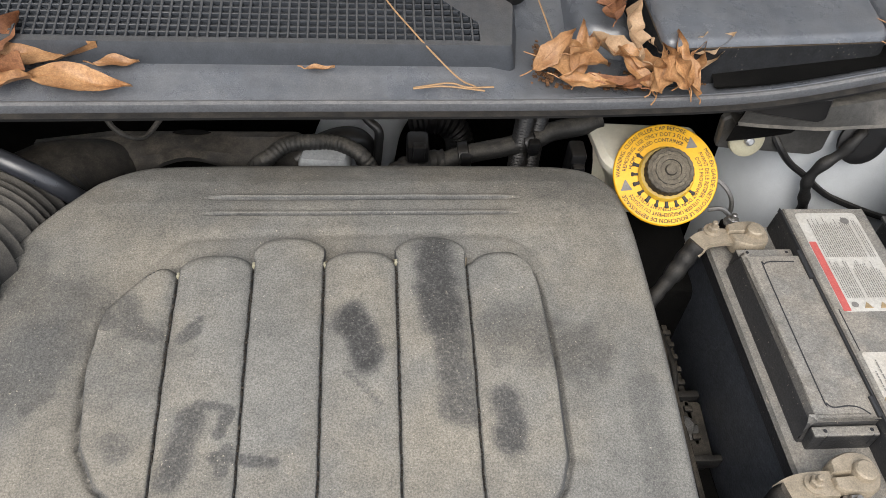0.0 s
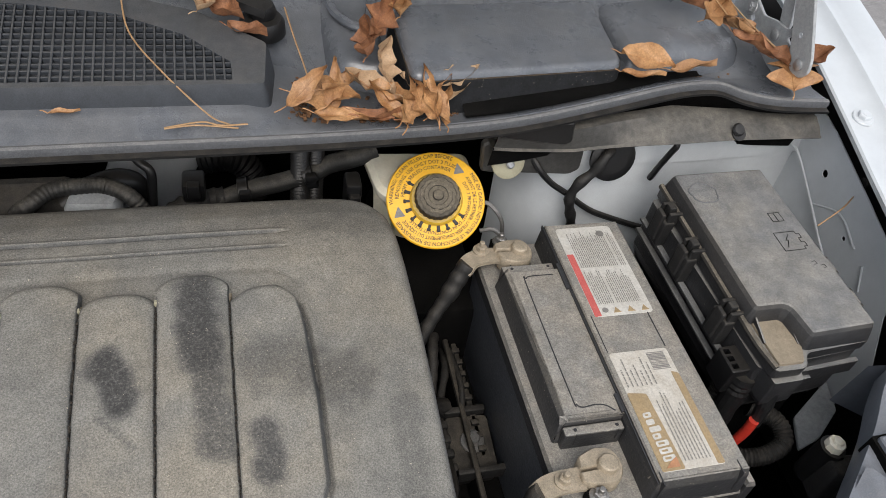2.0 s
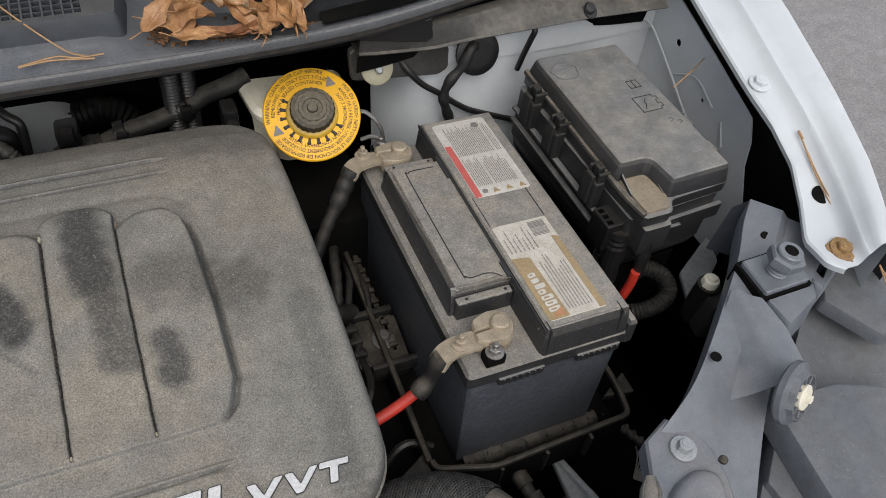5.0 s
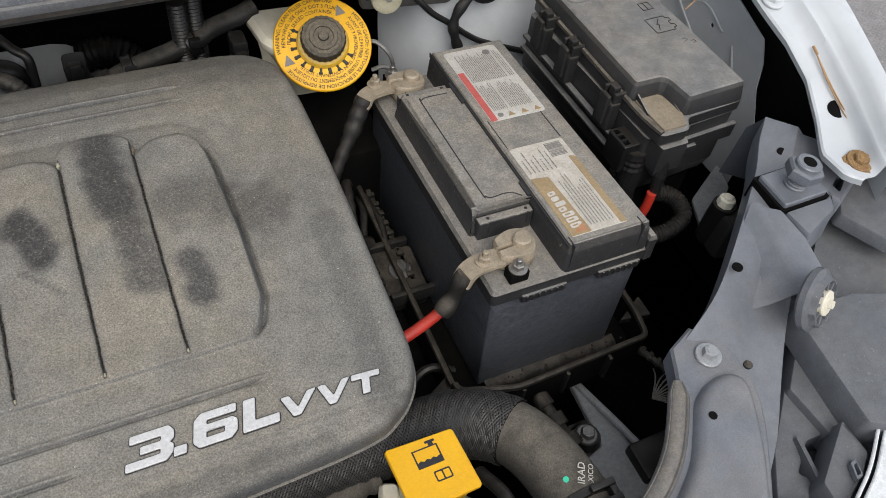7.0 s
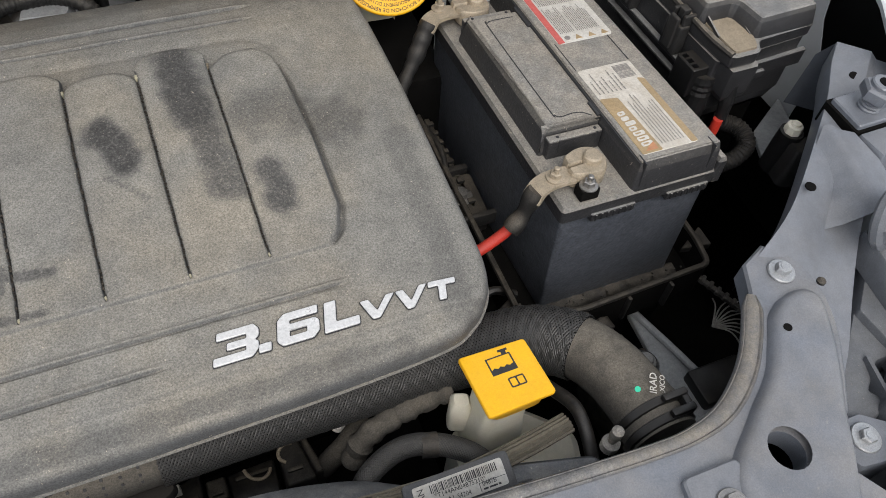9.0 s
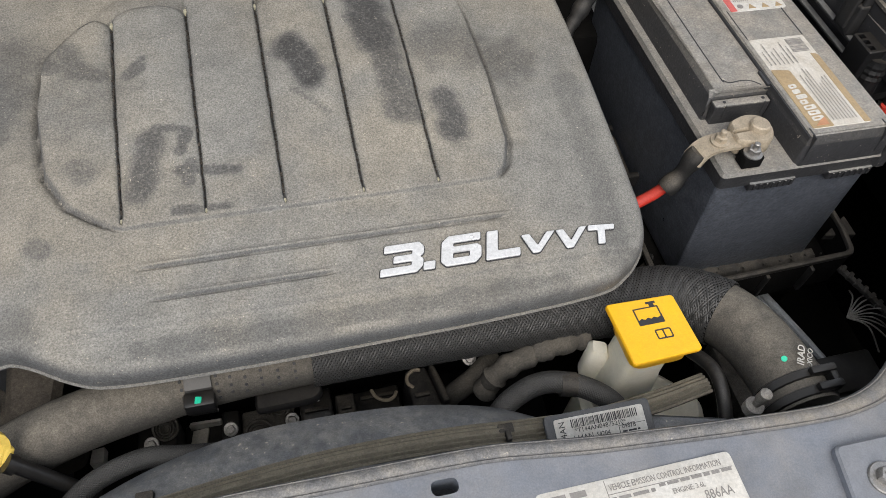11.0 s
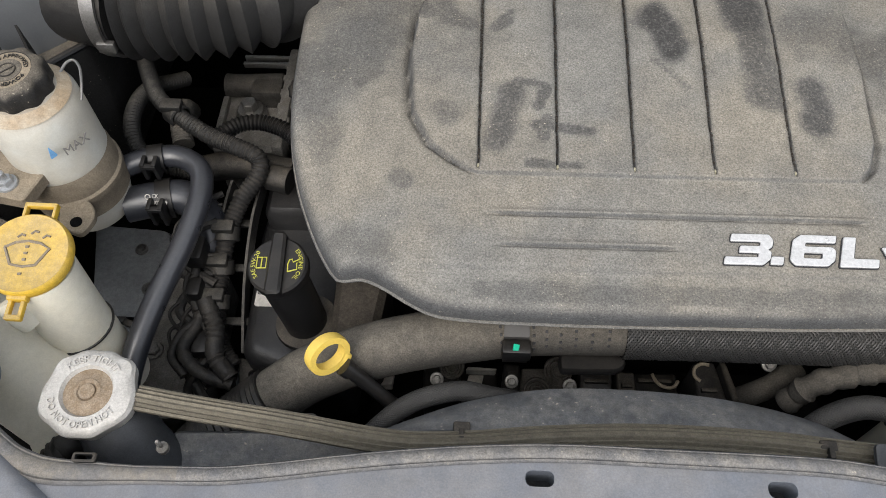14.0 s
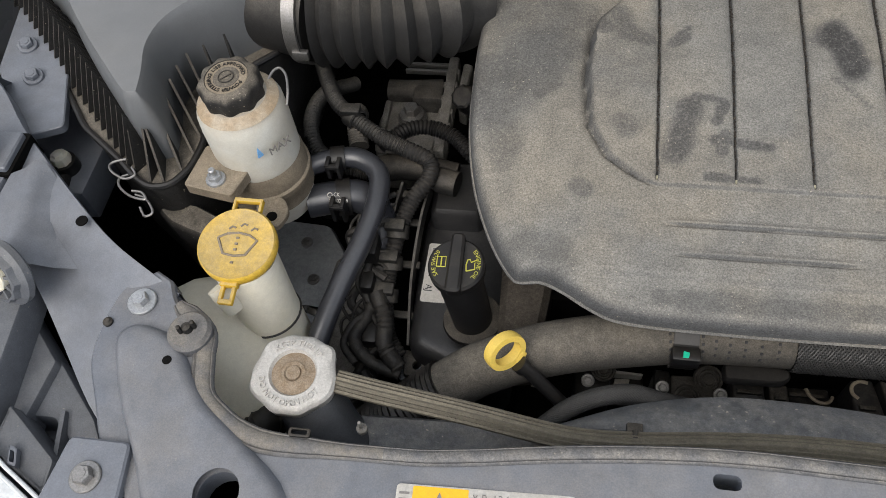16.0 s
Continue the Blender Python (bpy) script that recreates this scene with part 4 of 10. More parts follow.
# pale wedges in the front and rear ends of the slots
for s in SLOTS:
    bm = B()
    shell(bm, rounded([(s - 0.0014, 0.2088), (s + 0.0014, 0.2088), (s + 0.0005, 0.2175), (s - 0.0007, 0.2165)], 0.0005, 2), [(0, 0.951), (0, 0.9588), (0.0004, 0.9594)])
    part("slot_rib", bm, M_bead, cover)
    bm = B()
    y1 = float(np.interp(s, [-0.155, -0.0965, 0.0765], [0.400, 0.409, 0.412]))
    shell(bm, rounded([(s - 0.0024, y1 + 0.0035), (s + 0.0026, y1 + 0.0035), (s + 0.0006, y1 - 0.0075), (s - 0.0006, y1 - 0.0065)], 0.0006, 2), [(0, 0.965), (0, 0.9762), (0.0006, 0.977)])
    part("slot_rib", bm, M_terminal, cover)

# ---- battery on its tray ----
battery = thing("car_battery", (0.404, 0.35, 0.772), "dusty black car battery with worn labels and two posts", "battery")
X0, X1, Y0, Y1 = 0.321, 0.485, 0.193, 0.498
bm = B()
shell(bm, rect(X0 + 0.005, Y0 + 0.005, X1 - 0.004, Y1 - 0.004, 0.006), [(0.004, 0.772), (0.003, 0.776), (0, 0.92)])
part("case", bm, M_battery, battery)
for k in range(5):
    bm = B()
    y = Y0 + 0.03 + k * 0.06
    box(bm, (X0 + 0.0035, y, 0.910), (X0 + 0.0058, y + 0.036, 0.9125), 0.0006)
    part("side_rib", bm, M_lid, battery, "pale worn ridge on the side")
bm = B()
shell(bm, rect(X0, Y0, X1, Y1, 0.005), [(0.003, 0.912), (0, 0.915), (0, 0.928), (0.0025, 0.9315)])
part("lid_ledge", bm, M_lid, battery)
for i in range(2):
    bm = B()
    xa = X0 + 0.03 + i * 0.078
    box(bm, (xa, Y0 - 0.0022, 0.909), (xa + 0.045, Y0 + 0.004, 0.918), 0.001)
    for k in range(7):
        box(bm, (xa + 0.004 + k * 0.006, Y0 - 0.003, 0.910), (xa + 0.006 + k * 0.006, Y0, 0.917), 0.0004)
    part("front_ribs", bm, M_fuse, battery)
# raised block with the labels
bm = B()
shell(bm, rect(0.3915, Y0 + 0.003, 0.4775, Y1 - 0.004, 0.003), [(-0.002, 0.928), (0, 0.952), (0.0025, 0.9605), (0.004, 0.962)])
part("label_block", bm, M_lid, battery)
bm = B()
shell(bm, rect(0.4775, Y0 - 0.001, X1 + 0.002, Y1 - 0.008, 0.002), [(0, 0.915), (0, 0.94), (0.002, 0.944)])
part("side_ledge", bm, M_lid, battery)
# middle block between the terminal pockets, with a seam and hand recess
bm = B()
mid = rounded([(0.3305, 0.260), (0.4025, 0.260), (0.4025, 0.442), (0.3305, 0.442)], 0.003)
shell(bm, mid, [(0, 0.928), (0.001, 0.936), (0.0055, 0.953), (0.0085, 0.9583), (0.0095, 0.9588)])
part("middle_block", bm, M_lid, battery)
bm = B()
seam = [(0.3875, 0.268), (0.381, 0.274), (0.372, 0.276), (0.360, 0.275), (0.3555, 0.279), (0.354, 0.288), (0.354, 0.415), (0.356, 0.423), (0.362, 0.426), (0.385, 0.426)]
sweep(bm, [(x - 0.003, y, 0.9588) for x, y in seam], 1, profile=[(-0.0006, -0.001), (0.0006, -0.001), (0.0006, 0.0002), (-0.0006, 0.0002)], n=4)
part("seam", bm, M_ink, battery, "dark seam line")
for lo, hi in (((0.3885, 0.265, 0.955), (0.3925, 0.283, 0.9612)), ((0.3885, 0.405, 0.955), (0.3925, 0.438, 0.9612)), ((0.3912, Y0 + 0.004, 0.957), (0.3922, Y1 - 0.006, 0.9616)), ((0.3955, Y0 + 0.001, 0.935), (0.3965, Y0 + 0.0135, 0.9626)), ((0.4665, Y0 + 0.001, 0.935), (0.4673, Y0 + 0.0135, 0.9626)), ((0.456, 0.325, 0.9612), (0.457, 0.372, 0.9624)), ((0.3985, 0.325, 0.9612), (0.3993, 0.368, 0.9624))):
    bm = B()
    box(bm, lo, hi, 0)
    part("slot", bm, M_ink, battery, "dark slot in the lid")
for y, s in ((0.2585, 1), (0.4435, -1)):
    bm = B()
    box(bm, (0.336, y - 0.0045, 0.929), (0.390, y + 0.0045, 0.952), 0.0015)
    part("pocket_wall", bm, M_lid, battery)
    for x in (0.346, 0.384):
        bm = B()
        lathe(bm, [(0.0016, 0), (0.0016, 0.0003)], pose(x, y, 0.9522), 10)
        box(bm, (x - 0.0004, y - s * 0.0045 - 0.0004, 0.938), (x + 0.0004, y - s * 0.0045 + 0.0004, 0.9522), 0)
        part("pin_hole", bm, M_ink, battery)
# labels
rng = random.Random(4)
bm = B()
shell(bm, rect(0.4025, 0.3655, 0.4635, 0.4845, 0.005), [(0, 0.9618), (0.0002, 0.9624)])
label_a = part("warning_label", bm, M_paper, battery, "worn white warning label with fine print")
bm = B()
shell(bm, rounded([(0.4028, 0.366), (0.4098, 0.366), (0.4098, 0.447), (0.4028, 0.447)], 0.001), [(0, 0.9622), (0.0001, 0.9627)])
part("red_band", bm, M_redprint, label_a)
bm = B()
turned = Matrix.Translation((0, 0, 0.9629)) @ Matrix.Rotation(radians(90), 4, "Z")
lines = []
for k in range(23):
    x = 0.4118 + k * 0.00215
    for y0, y1 in ((0.380, 0.424), (0.4275, 0.479)):
        if rng.random() < 0.93:
            lines.append((y0, y1 - rng.uniform(0, 0.012), -x - 0.0009, 0.0009))
bars(bm, turned, lines, rng)
part("print", bm, M_fadedink, label_a)
bm = B()
lathe(bm, [(0.0042, 0), (0.0042, 0.0003)], pose(0.449, 0.4735, 0.9626), 16)
part("seal_mark", bm, M_fadedink, label_a)
bm = B()
lathe(bm, [(0.003, 0), (0.003, 0.0005)], pose(0.4155, 0.3725, 0.9626), 16)
part("round_mark", bm, M_fadedink, label_a)
for k in range(3):
    bm = B()
    x, y = 0.427 + k * 0.0145, 0.3708
    shell(bm, [Vector((x - 0.004, y - 0.002)), Vector((x + 0.004, y - 0.002)), Vector((x, y + 0.005))], [(0, 0.9624), (0.0002, 0.9628)])
    part("hazard_triangle", bm, M_gold, label_a, "small faded yellow hazard triangle")
bm = B()
shell(bm, rect(0.399, 0.205, 0.456, 0.3235, 0.003), [(0, 0.9618), (0.0002, 0.9624)])
label_b = part("maker_label", bm, M_paperold, battery, "yellowed maker's label with a gold band")
bm = B()
shell(bm, rounded([(0.3991, 0.2055), (0.4195, 0.2055), (0.4165, 0.278), (0.3991, 0.281)], 0.002), [(0, 0.9622), (0.0001, 0.9627)])
part("gold_band", bm, M_gold, label_b)
bm = B()
shell(bm, rounded([(0.449, 0.2055), (0.4557, 0.2055), (0.4557, 0.295), (0.449, 0.298)], 0.002), [(0, 0.9622), (0.0001, 0.9627)])
part("gold_band", bm, M_gold, label_b)
for k in range(7):
    y, h = 0.2135 + k * 0.0068, (0.0115, 0.0115, 0.0115, 0.0075, 0.0105, 0.0075, 0.0075)[k]
    bm = B()
    hole = [] if k in (4, 5) else [rounded([(0.406, y + 0.0018), (0.4035 + h * 0.72, y + 0.0022), (0.4035 + h * 0.72, y + 0.0042), (0.406, y + 0.0038)], 0.0007, 2)]
    shell(bm, rounded([(0.404, y), (0.404 + h, y + 0.0008), (0.404 + h, y + 0.0058), (0.404, y + 0.005)], 0.0016), [(0, 0.9625), (0, 0.963)], hole)
    part("mark", bm, M_paper, label_b, "pale rounded block of a maker's mark")
bm = B()
shell(bm, [Vector((0.4035, 0.208)), Vector((0.416, 0.208)), Vector((0.416, 0.217)), Vector((0.4105, 0.214))], [(0, 0.9625), (0.0001, 0.9631)])
part("accent", bm, M_orangeprint, label_b)
bm = B()
lines = []
for k in range(8):
    x = 0.422 + k * 0.0032
    lines.append((0.212, rng.uniform(0.25, 0.28), -x - 0.001, 0.001))
for k in range(7):
    lines.append((0.286, rng.uniform(0.300, 0.318), -(0.4025 + k * 0.0045) - 0.0012, 0.0012))
bars(bm, turned, lines, rng)
part("print", bm, M_fadedink, label_b)
bm = B()
y = 0.301
while y < 0.32:
    w = rng.choice((0.0004, 0.0007, 0.0011))
    shell(bm, rect(0.434, y, 0.451, y + w, 0), [(0, 0.9623), (0, 0.9627)])
    y += w + rng.choice((0.0005, 0.0008))
part("barcode", bm, M_fadedink, label_b)


def terminal(y, s):
    """A post with its split clamp and nuts; s: -1 mirrors it front to back."""
    ob = thing("battery_clamp", (0.361, y, 0.9315), "tarnished tan clamp with nuts on a battery post", "battery clamp", "battery clamps")
    bm = B()
    lathe(bm, [(0.0098, 0), (0.0088, 0.022), (0.0082, 0.0262), (0.0068, 0.0275), (0.003, 0.0278)], pose(0.361, y, 0.9315), 28)
    part("post", bm, M_terminal, ob)
    bm = B()
    jaw = [(-0.022, 0.0115), (-0.005, 0.0185), (0.010, 0.0145), (0.0145, -0.002), (0.006, -0.0155), (-0.012, -0.015), (-0.0245, -0.011), (-0.0245, -0.0022), (-0.0085, -0.0014), (-0.0085, 0.0012), (-0.0235, 0.0008)]
    jaw = [(0.361 + a, y + b * s) for a, b in jaw]
    if s < 0:
        jaw.reverse()
    shell(bm, rounded(jaw, [0.003, 0.008, 0.008, 0.008, 0.006, 0.005, 0.003, 0.001, 0.001, 0.001, 0.001] if s > 0 else [0.001, 0.001, 0.001, 0.001, 0.003, 0.005, 0.006, 0.008, 0.008, 0.008, 0.003]), [(0.001, 0.936), (0, 0.9375), (0, 0.9515), (0.0012, 0.9532)])
    part("jaw", bm, M_terminal, ob)
    bm = B()
    box(bm, (0.339, y - s * 0.020 - 0.0065, 0.9325), (0.357, y - s * 0.020 + 0.0065, 0.9445), 0.0012)
    part("block", bm, M_pit, ob)
    for x, yy, z, mat_ in ((0.348, y - s * 0.0205, 0.9445, M_steel), (0.3225, y - s * 0.006, 0.949, M_terminal)):
        bm = B()
        lathe(bm, [(0.0082, 0), (0.0082, 0.0012), (0.0062, 0.0018)], pose(x, yy, z), 20)
        lathe(bm, [(0.0055, 0.0015), (0.0055, 0.0062), (0.0046, 0.007)], pose(x, yy, z), 6)
        lathe(bm, [(0.0027, 0.006), (0.0027, 0.0115), (0.002, 0.0122)], pose(x, yy, z), 10)
        part("nut", bm, mat_, ob, "nut on a threaded stud")
    return ob


front = terminal(0.2232, 1)
rear = terminal(0.4685, -1)
# cable eye, sleeve and red cable from the front post
def strap(bm, pts, w, t=0.0016):
    return sweep(bm, pts, 1, profile=[(-w, -t), (w, -t), (w, t), (-w, t)], n=6)


bm = B()
strap(bm, [(0.339, 0.2175, 0.947), (0.332, 0.2175, 0.9475), (0.318, 0.217, 0.947), (0.308, 0.216, 0.943), (0.301, 0.2145, 0.933)], 0.0098)
part("eyelet", bm, M_terminal, front)
bm = B()
sweep(bm, [(0.306, 0.2155, 0.941), (0.3, 0.2145, 0.928), (0.293, 0.213, 0.913), (0.284, 0.2115, 0.903)], lambda s: 0.0082 + 0.0012 * math.sin(s * 9), 12)
part("sleeve", bm, M_dusty, front)
bm = B()
sweep(bm, [(0.287, 0.2135, 0.904), (0.278, 0.2105, 0.9005), (0.258, 0.2045, 0.898), (0.236, 0.2, 0.894), (0.21, 0.195, 0.886), (0.18, 0.19, 0.87)], 0.0052, 12)
solid("positive_cable", bm, M_red, "red battery cable that runs under the engine cover", "cable")
bm = B()
strap(bm, [(0.338, 0.4675, 0.947), (0.33, 0.467, 0.948), (0.312, 0.465, 0.946), (0.302, 0.46, 0.937)], 0.0098)
part("eyelet", bm, M_terminal, rear)
bm = B()
sweep(bm, [(0.307, 0.462, 0.935), (0.298, 0.456, 0.921), (0.288, 0.448, 0.906), (0.272, 0.436, 0.886), (0.255, 0.42, 0.862), (0.238, 0.40, 0.83)], lambda s: (0.0092 if s < 0.3 else 0.0072) + 0.0005 * math.sin(s * 60), 14)
# the battery leans back a little on its tray
lean = Matrix.Translation((0.404, 0.31, 0.9625)) @ Matrix.Rotation(radians(-3), 4, "X") @ Matrix.Translation((-0.404, -0.31, -0.9625))
crisp(battery)
for ob in (battery, front, rear):
    ob.matrix_basis = lean @ ob.matrix_basis
solid("negative_cable", bm, M_tape, "thick black battery cable beside the battery", "cable")

tray = thing("battery_tray", (0.404, 0.33, 0.755), "black plastic battery tray with a rim, gritty", "battery tray")
bm = B()
loop = rounded([(0.297, 0.178), (0.355, 0.160), (0.512, 0.166), (0.518, 0.2), (0.515, 0.52), (0.3, 0.52)], 0.01)
shell(bm, loop, [(0.004, 0.755), (0, 0.76), (0, 0.803), (0.002, 0.806), (0.005, 0.806), (0.006, 0.77)], bottom=True)
part("pan", bm, M_pit, tray)
bm = B()
sweep(bm, [(p.x, p.y, 0.8065) for p in inset(loop, 0.0025)] + [(loop[0].x, loop[0].y + 0.0, 0.8065)], 0.0034, 8, 0)
part("pan_rim", bm, M_dusty, tray, "dusty rounded rim of the tray")
for x in (0.36, 0.41, 0.46):
    bm = B()
    box(bm, (x, 0.158, 0.765), (x + 0.004, 0.168, 0.803), 0.001)
    part("web", bm, M_dusty, tray)
bm = B()
rows = []
for k in range(31):
    x = 0.336 + k * 0.0051
    n_ = 0.0012 * math.sin(k * 2.3) + 0.0009 * math.sin(k * 5.1 + 1)
    rows.append([(x, 0.1975, 0.779 + n_), (x, 0.194, 0.784 + n_), (x, 0.186, 0.783 - n_), (x, 0.180 + n_, 0.778), (x, 0.178 + n_, 0.770)])
grid(bm, rows)
part("hold_down", bm, M_dusty, tray, "dusty uneven hold-down ledge")
bm = B()
for k in range(60):
    x, y = rng.uniform(0.33, 0.5), rng.uniform(0.172, 0.19)
    g_ = rng.uniform(0.0004, 0.0011)
    box(bm, (-g_, -g_, -g_), (g_, g_, g_), g_ * 0.4, 1, m=pose(x, y, 0.7835 - max(0, 0.181 - y) * 0.6, 20, 30, rng.uniform(0, 90)))
part("grit", bm, M_dusty, tray, kind="stuff")
for x, y in ((0.285, 0.192), (0.517, 0.205)):
    bm = B()
    shell(bm, rounded([(x - 0.018, y - 0.006), (x + 0.018, y - 0.012), (x + 0.018, y + 0.014)], 0.003), [(0, 0.79), (0, 0.797), (0.001, 0.798)])
    part("ear", bm, M_dusty, tray)
bm = B()
shell(bm, rounded([(0.31, 0.2), (0.5, 0.185), (0.5, 0.5), (0.31, 0.5)], 0.01), [(0, 0.55), (0, 0.752)])
part("pedestal", bm, M_pit, tray)

# ---- fuse box ----
fuse = thing("fuse_box", (0.59, 0.40, 0.88), "black under-hood fuse box with a dusty stepped lid", "fuse box")
lid = rounded([(0.574, 0.2885), (0.6535, 0.2895), (0.6535, 0.5225), (0.5345, 0.5245), (0.5325, 0.3275), (0.570, 0.3265)], [0.006, 0.006, 0.006, 0.008, 0.007, 0.009])
bm = B()
shell(bm, lid, [(-0.003, 0.982), (-0.001, 0.990), (0.0015, 0.9985), (0.0035, 1.0025), (0.0055, 1.0035)])
lidob = part("lid", bm, M_fuse, fuse)
bm = B()
shell(bm, rounded([(0.533, 0.269), (0.568, 0.268), (0.577, 0.284), (0.655, 0.2865), (0.657, 0.527), (0.531, 0.528), (0.528, 0.33)], 0.006), [(0.002, 0.968), (0, 0.971), (0, 0.982), (0.0015, 0.9835)])
part("lid_rim", bm, M_fuse, fuse)
bm = B()
shell(bm, rounded([(0.537, 0.273), (0.566, 0.272), (0.574, 0.29), (0.57, 0.325), (0.535, 0.326)], 0.004), [(0, 0.982), (0.001, 0.9855)])
part("pocket_floor", bm, M_tan, fuse, "recess filled with tan dust")
for a, b in (((0.5385, 0.326), (0.5365, 0.30)), ((0.573, 0.321), (0.571, 0.293))):
    bm = B()
    vs = [(*a, 0.984), (*a, 0.9915), (*b, 0.986), (*b, 0.984)]
    f = [bm.verts.new((x - 0.001, y, z)) for x, y, z in vs] + [bm.verts.new((x + 0.001, y, z)) for x, y, z in vs]
    for q in ((0, 1, 2, 3), (4, 5, 6, 7), (0, 1, 5, 4), (1, 2, 6, 5), (2, 3, 7, 6), (3, 0, 4, 7)):
        bm.faces.new([f[k] for k in q])
    part("gusset", bm, M_fuse, fuse)
bm = B()
shell(bm, rounded([(0.53, 0.283), (0.652, 0.288), (0.653, 0.522), (0.524, 0.522)], 0.006), [(0.008, 0.885), (0, 0.905), (0, 0.968)])
part("body", bm, M_fuse, fuse)
bm = B()
shell(bm, rounded([(0.536, 0.2635), (0.57, 0.263), (0.58, 0.29), (0.534, 0.292)], 0.003), [(0.003, 0.93), (0, 0.937), (0, 0.962), (0.001, 0.968)])
part("cable_spout", bm, M_fuse, fuse)
bm = B()
sweep(bm, [(0.530, 0.292, 0.948), (0.529, 0.289, 0.92), (0.5275, 0.286, 0.88)], lambda s: 0.0125 + 0.0006 * math.sin(70 * s), 14)
part("cable_sleeve", bm, M_rubber, fuse, "rough black cable sleeve")
bm = B()
shell(bm, rounded([(0.579, 0.2815), (0.66, 0.2835), (0.66, 0.289), (0.579, 0.2885)], 0.0015), [(0, 0.935), (0, 0.952), (0.001, 0.953)])
part("front_band", bm, M_fuse, fuse)
bm = B()
box(bm, (0.585, 0.278, 0.936), (0.603, 0.283, 0.944), 0.0012)
part("front_clip", bm, M_fuse, fuse)
bm = B()
box(bm, (0.5755, 0.2815, 0.925), (0.5768, 0.2845, 0.967), 0)
part("seam", bm, M_ink, fuse)
for k, y in enumerate((0.345, 0.43, 0.485)):
    bm = B()
    box(bm, (0.514, y - 0.013, 0.945), (0.527, y + 0.013, 0.978), 0.002)
    box(bm, (0.511, y - 0.007, 0.95), (0.516, y + 0.007, 0.985), 0.0015)
    box(bm, (0.517, y - 0.011, 0.972), (0.534, y - 0.0065, 0.989), 0.0012)
    box(bm, (0.517, y + 0.0065, 0.972), (0.534, y + 0.011, 0.989), 0.0012)
    box(bm, (0.519, y - 0.0045, 0.974), (0.528, y + 0.0045, 0.992), 0.0012)
    part("latch", bm, M_tape, fuse)
bm = B()
sweep(bm, [(0.5345, 0.272, 0.983), (0.530, 0.30, 0.9835), (0.5295, 0.335, 0.984), (0.531, 0.43, 0.984), (0.532, 0.526, 0.984)], 0.0034, 8, 6)
part("rolled_edge", bm, M_rib, fuse, "worn rolled edge of the lid rim")
for z in (0.925, 0.94):
    bm = B()
    box(bm, (0.518, 0.30, z), (0.526, 0.52, z + 0.004), 0.0015)
    part("side_rail", bm, M_fuse, fuse)
bm = B()
shell(bm, rounded([(0.510, 0.29), (0.531, 0.29), (0.531, 0.321), (0.510, 0.321)], 0.002), [(0, 0.925), (0, 0.957), (0.001, 0.958)], [rect(0.5125, 0.2935 + k * 0.009, 0.5195, 0.2995 + k * 0.009, 0.0008) for k in range(3)])
part("connector", bm, M_black, fuse)
for y in (0.38, 0.335):
    bm = B()
    box(bm, (0.655, y - 0.012, 0.975), (0.668, y - 0.008, 0.99), 0.001)
    box(bm, (0.655, y + 0.008, 0.975), (0.668, y + 0.012, 0.99), 0.001)
    box(bm, (0.664, y - 0.012, 0.982), (0.668, y + 0.012, 0.99), 0.001)
    part("side_latch", bm, M_fuse, fuse)
bm = B()
ringpts = [(0.5585 + (0.0165 + 0.0012 * math.sin(7 * a)) * math.cos(a), 0.4885 + (0.0155 + 0.001 * math.sin(5 * a)) * math.sin(a), 1.0036) for a in np.linspace(0, 2 * math.pi, 25)]
sweep(bm, ringpts, 0.0009, 6, 0)
part("moulded_ring", bm, M_seal, lidob, "scuffed pale ring on the lid")
bm = B()
def wire_shape(bm, pts, z, r=0.0005):
    return sweep(bm, [(x, y, z) for x, y in pts], r, 5, 0)
wire_shape(bm, [(0.608, 0.394), (0.634, 0.394), (0.634, 0.398), (0.638, 0.398), (0.638, 0.404), (0.634, 0.404), (0.634, 0.41), (0.638, 0.41), (0.638, 0.416), (0.634, 0.416), (0.634, 0.42), (0.608, 0.42), (0.608, 0.394)], 1.0036)
wire_shape(bm, [(0.615, 0.399), (0.62, 0.408), (0.617, 0.408), (0.624, 0.416)], 1.0036)
part("moulded_symbol", bm, M_black, lidob, "moulded battery symbol")
bm = B()
wire_shape(bm, [(0.618, 0.436), (0.632, 0.436), (0.632, 0.449), (0.618, 0.449), (0.618, 0.436)], 1.0036)
wire_shape(bm, [(0.625, 0.436), (0.625, 0.449)], 1.0036)
part("moulded_symbol", bm, M_black, lidob, "moulded book symbol")
bm = B()
for x, y in ((0.63, 0.372), (0.638, 0.366)):
    wire_shape(bm, [(x, y), (x + 0.004, y + 0.001), (x + 0.003, y + 0.005), (x - 0.001, y + 0.004)], 1.0036, 0.0004)
part("moulded_symbol", bm, M_black, lidob, "moulded warning symbol")
bm = B()
sweep(bm, [(0.5505, 0.272, 0.95), (0.5505, 0.267, 0.925), (0.549, 0.262, 0.900)], lambda s: 0.0085 - 0.0022 * s + 0.0012 * math.exp(-((s - 0.45) / 0.08) ** 2), 14)
part("cable_boot", bm, M_rubber, fuse)
# the box stands a little turned
crisp(fuse)
fuse.matrix_basis = Matrix.Translation((0.580, 0.397, 1.009)) @ Matrix.Rotation(radians(2.2), 4, "Z") @ Matrix.Diagonal((0.92, 0.905, 1, 1)) @ Matrix.Translation((-0.593, -0.407, -1.0035)) @ fuse.matrix_basis
bm = B()
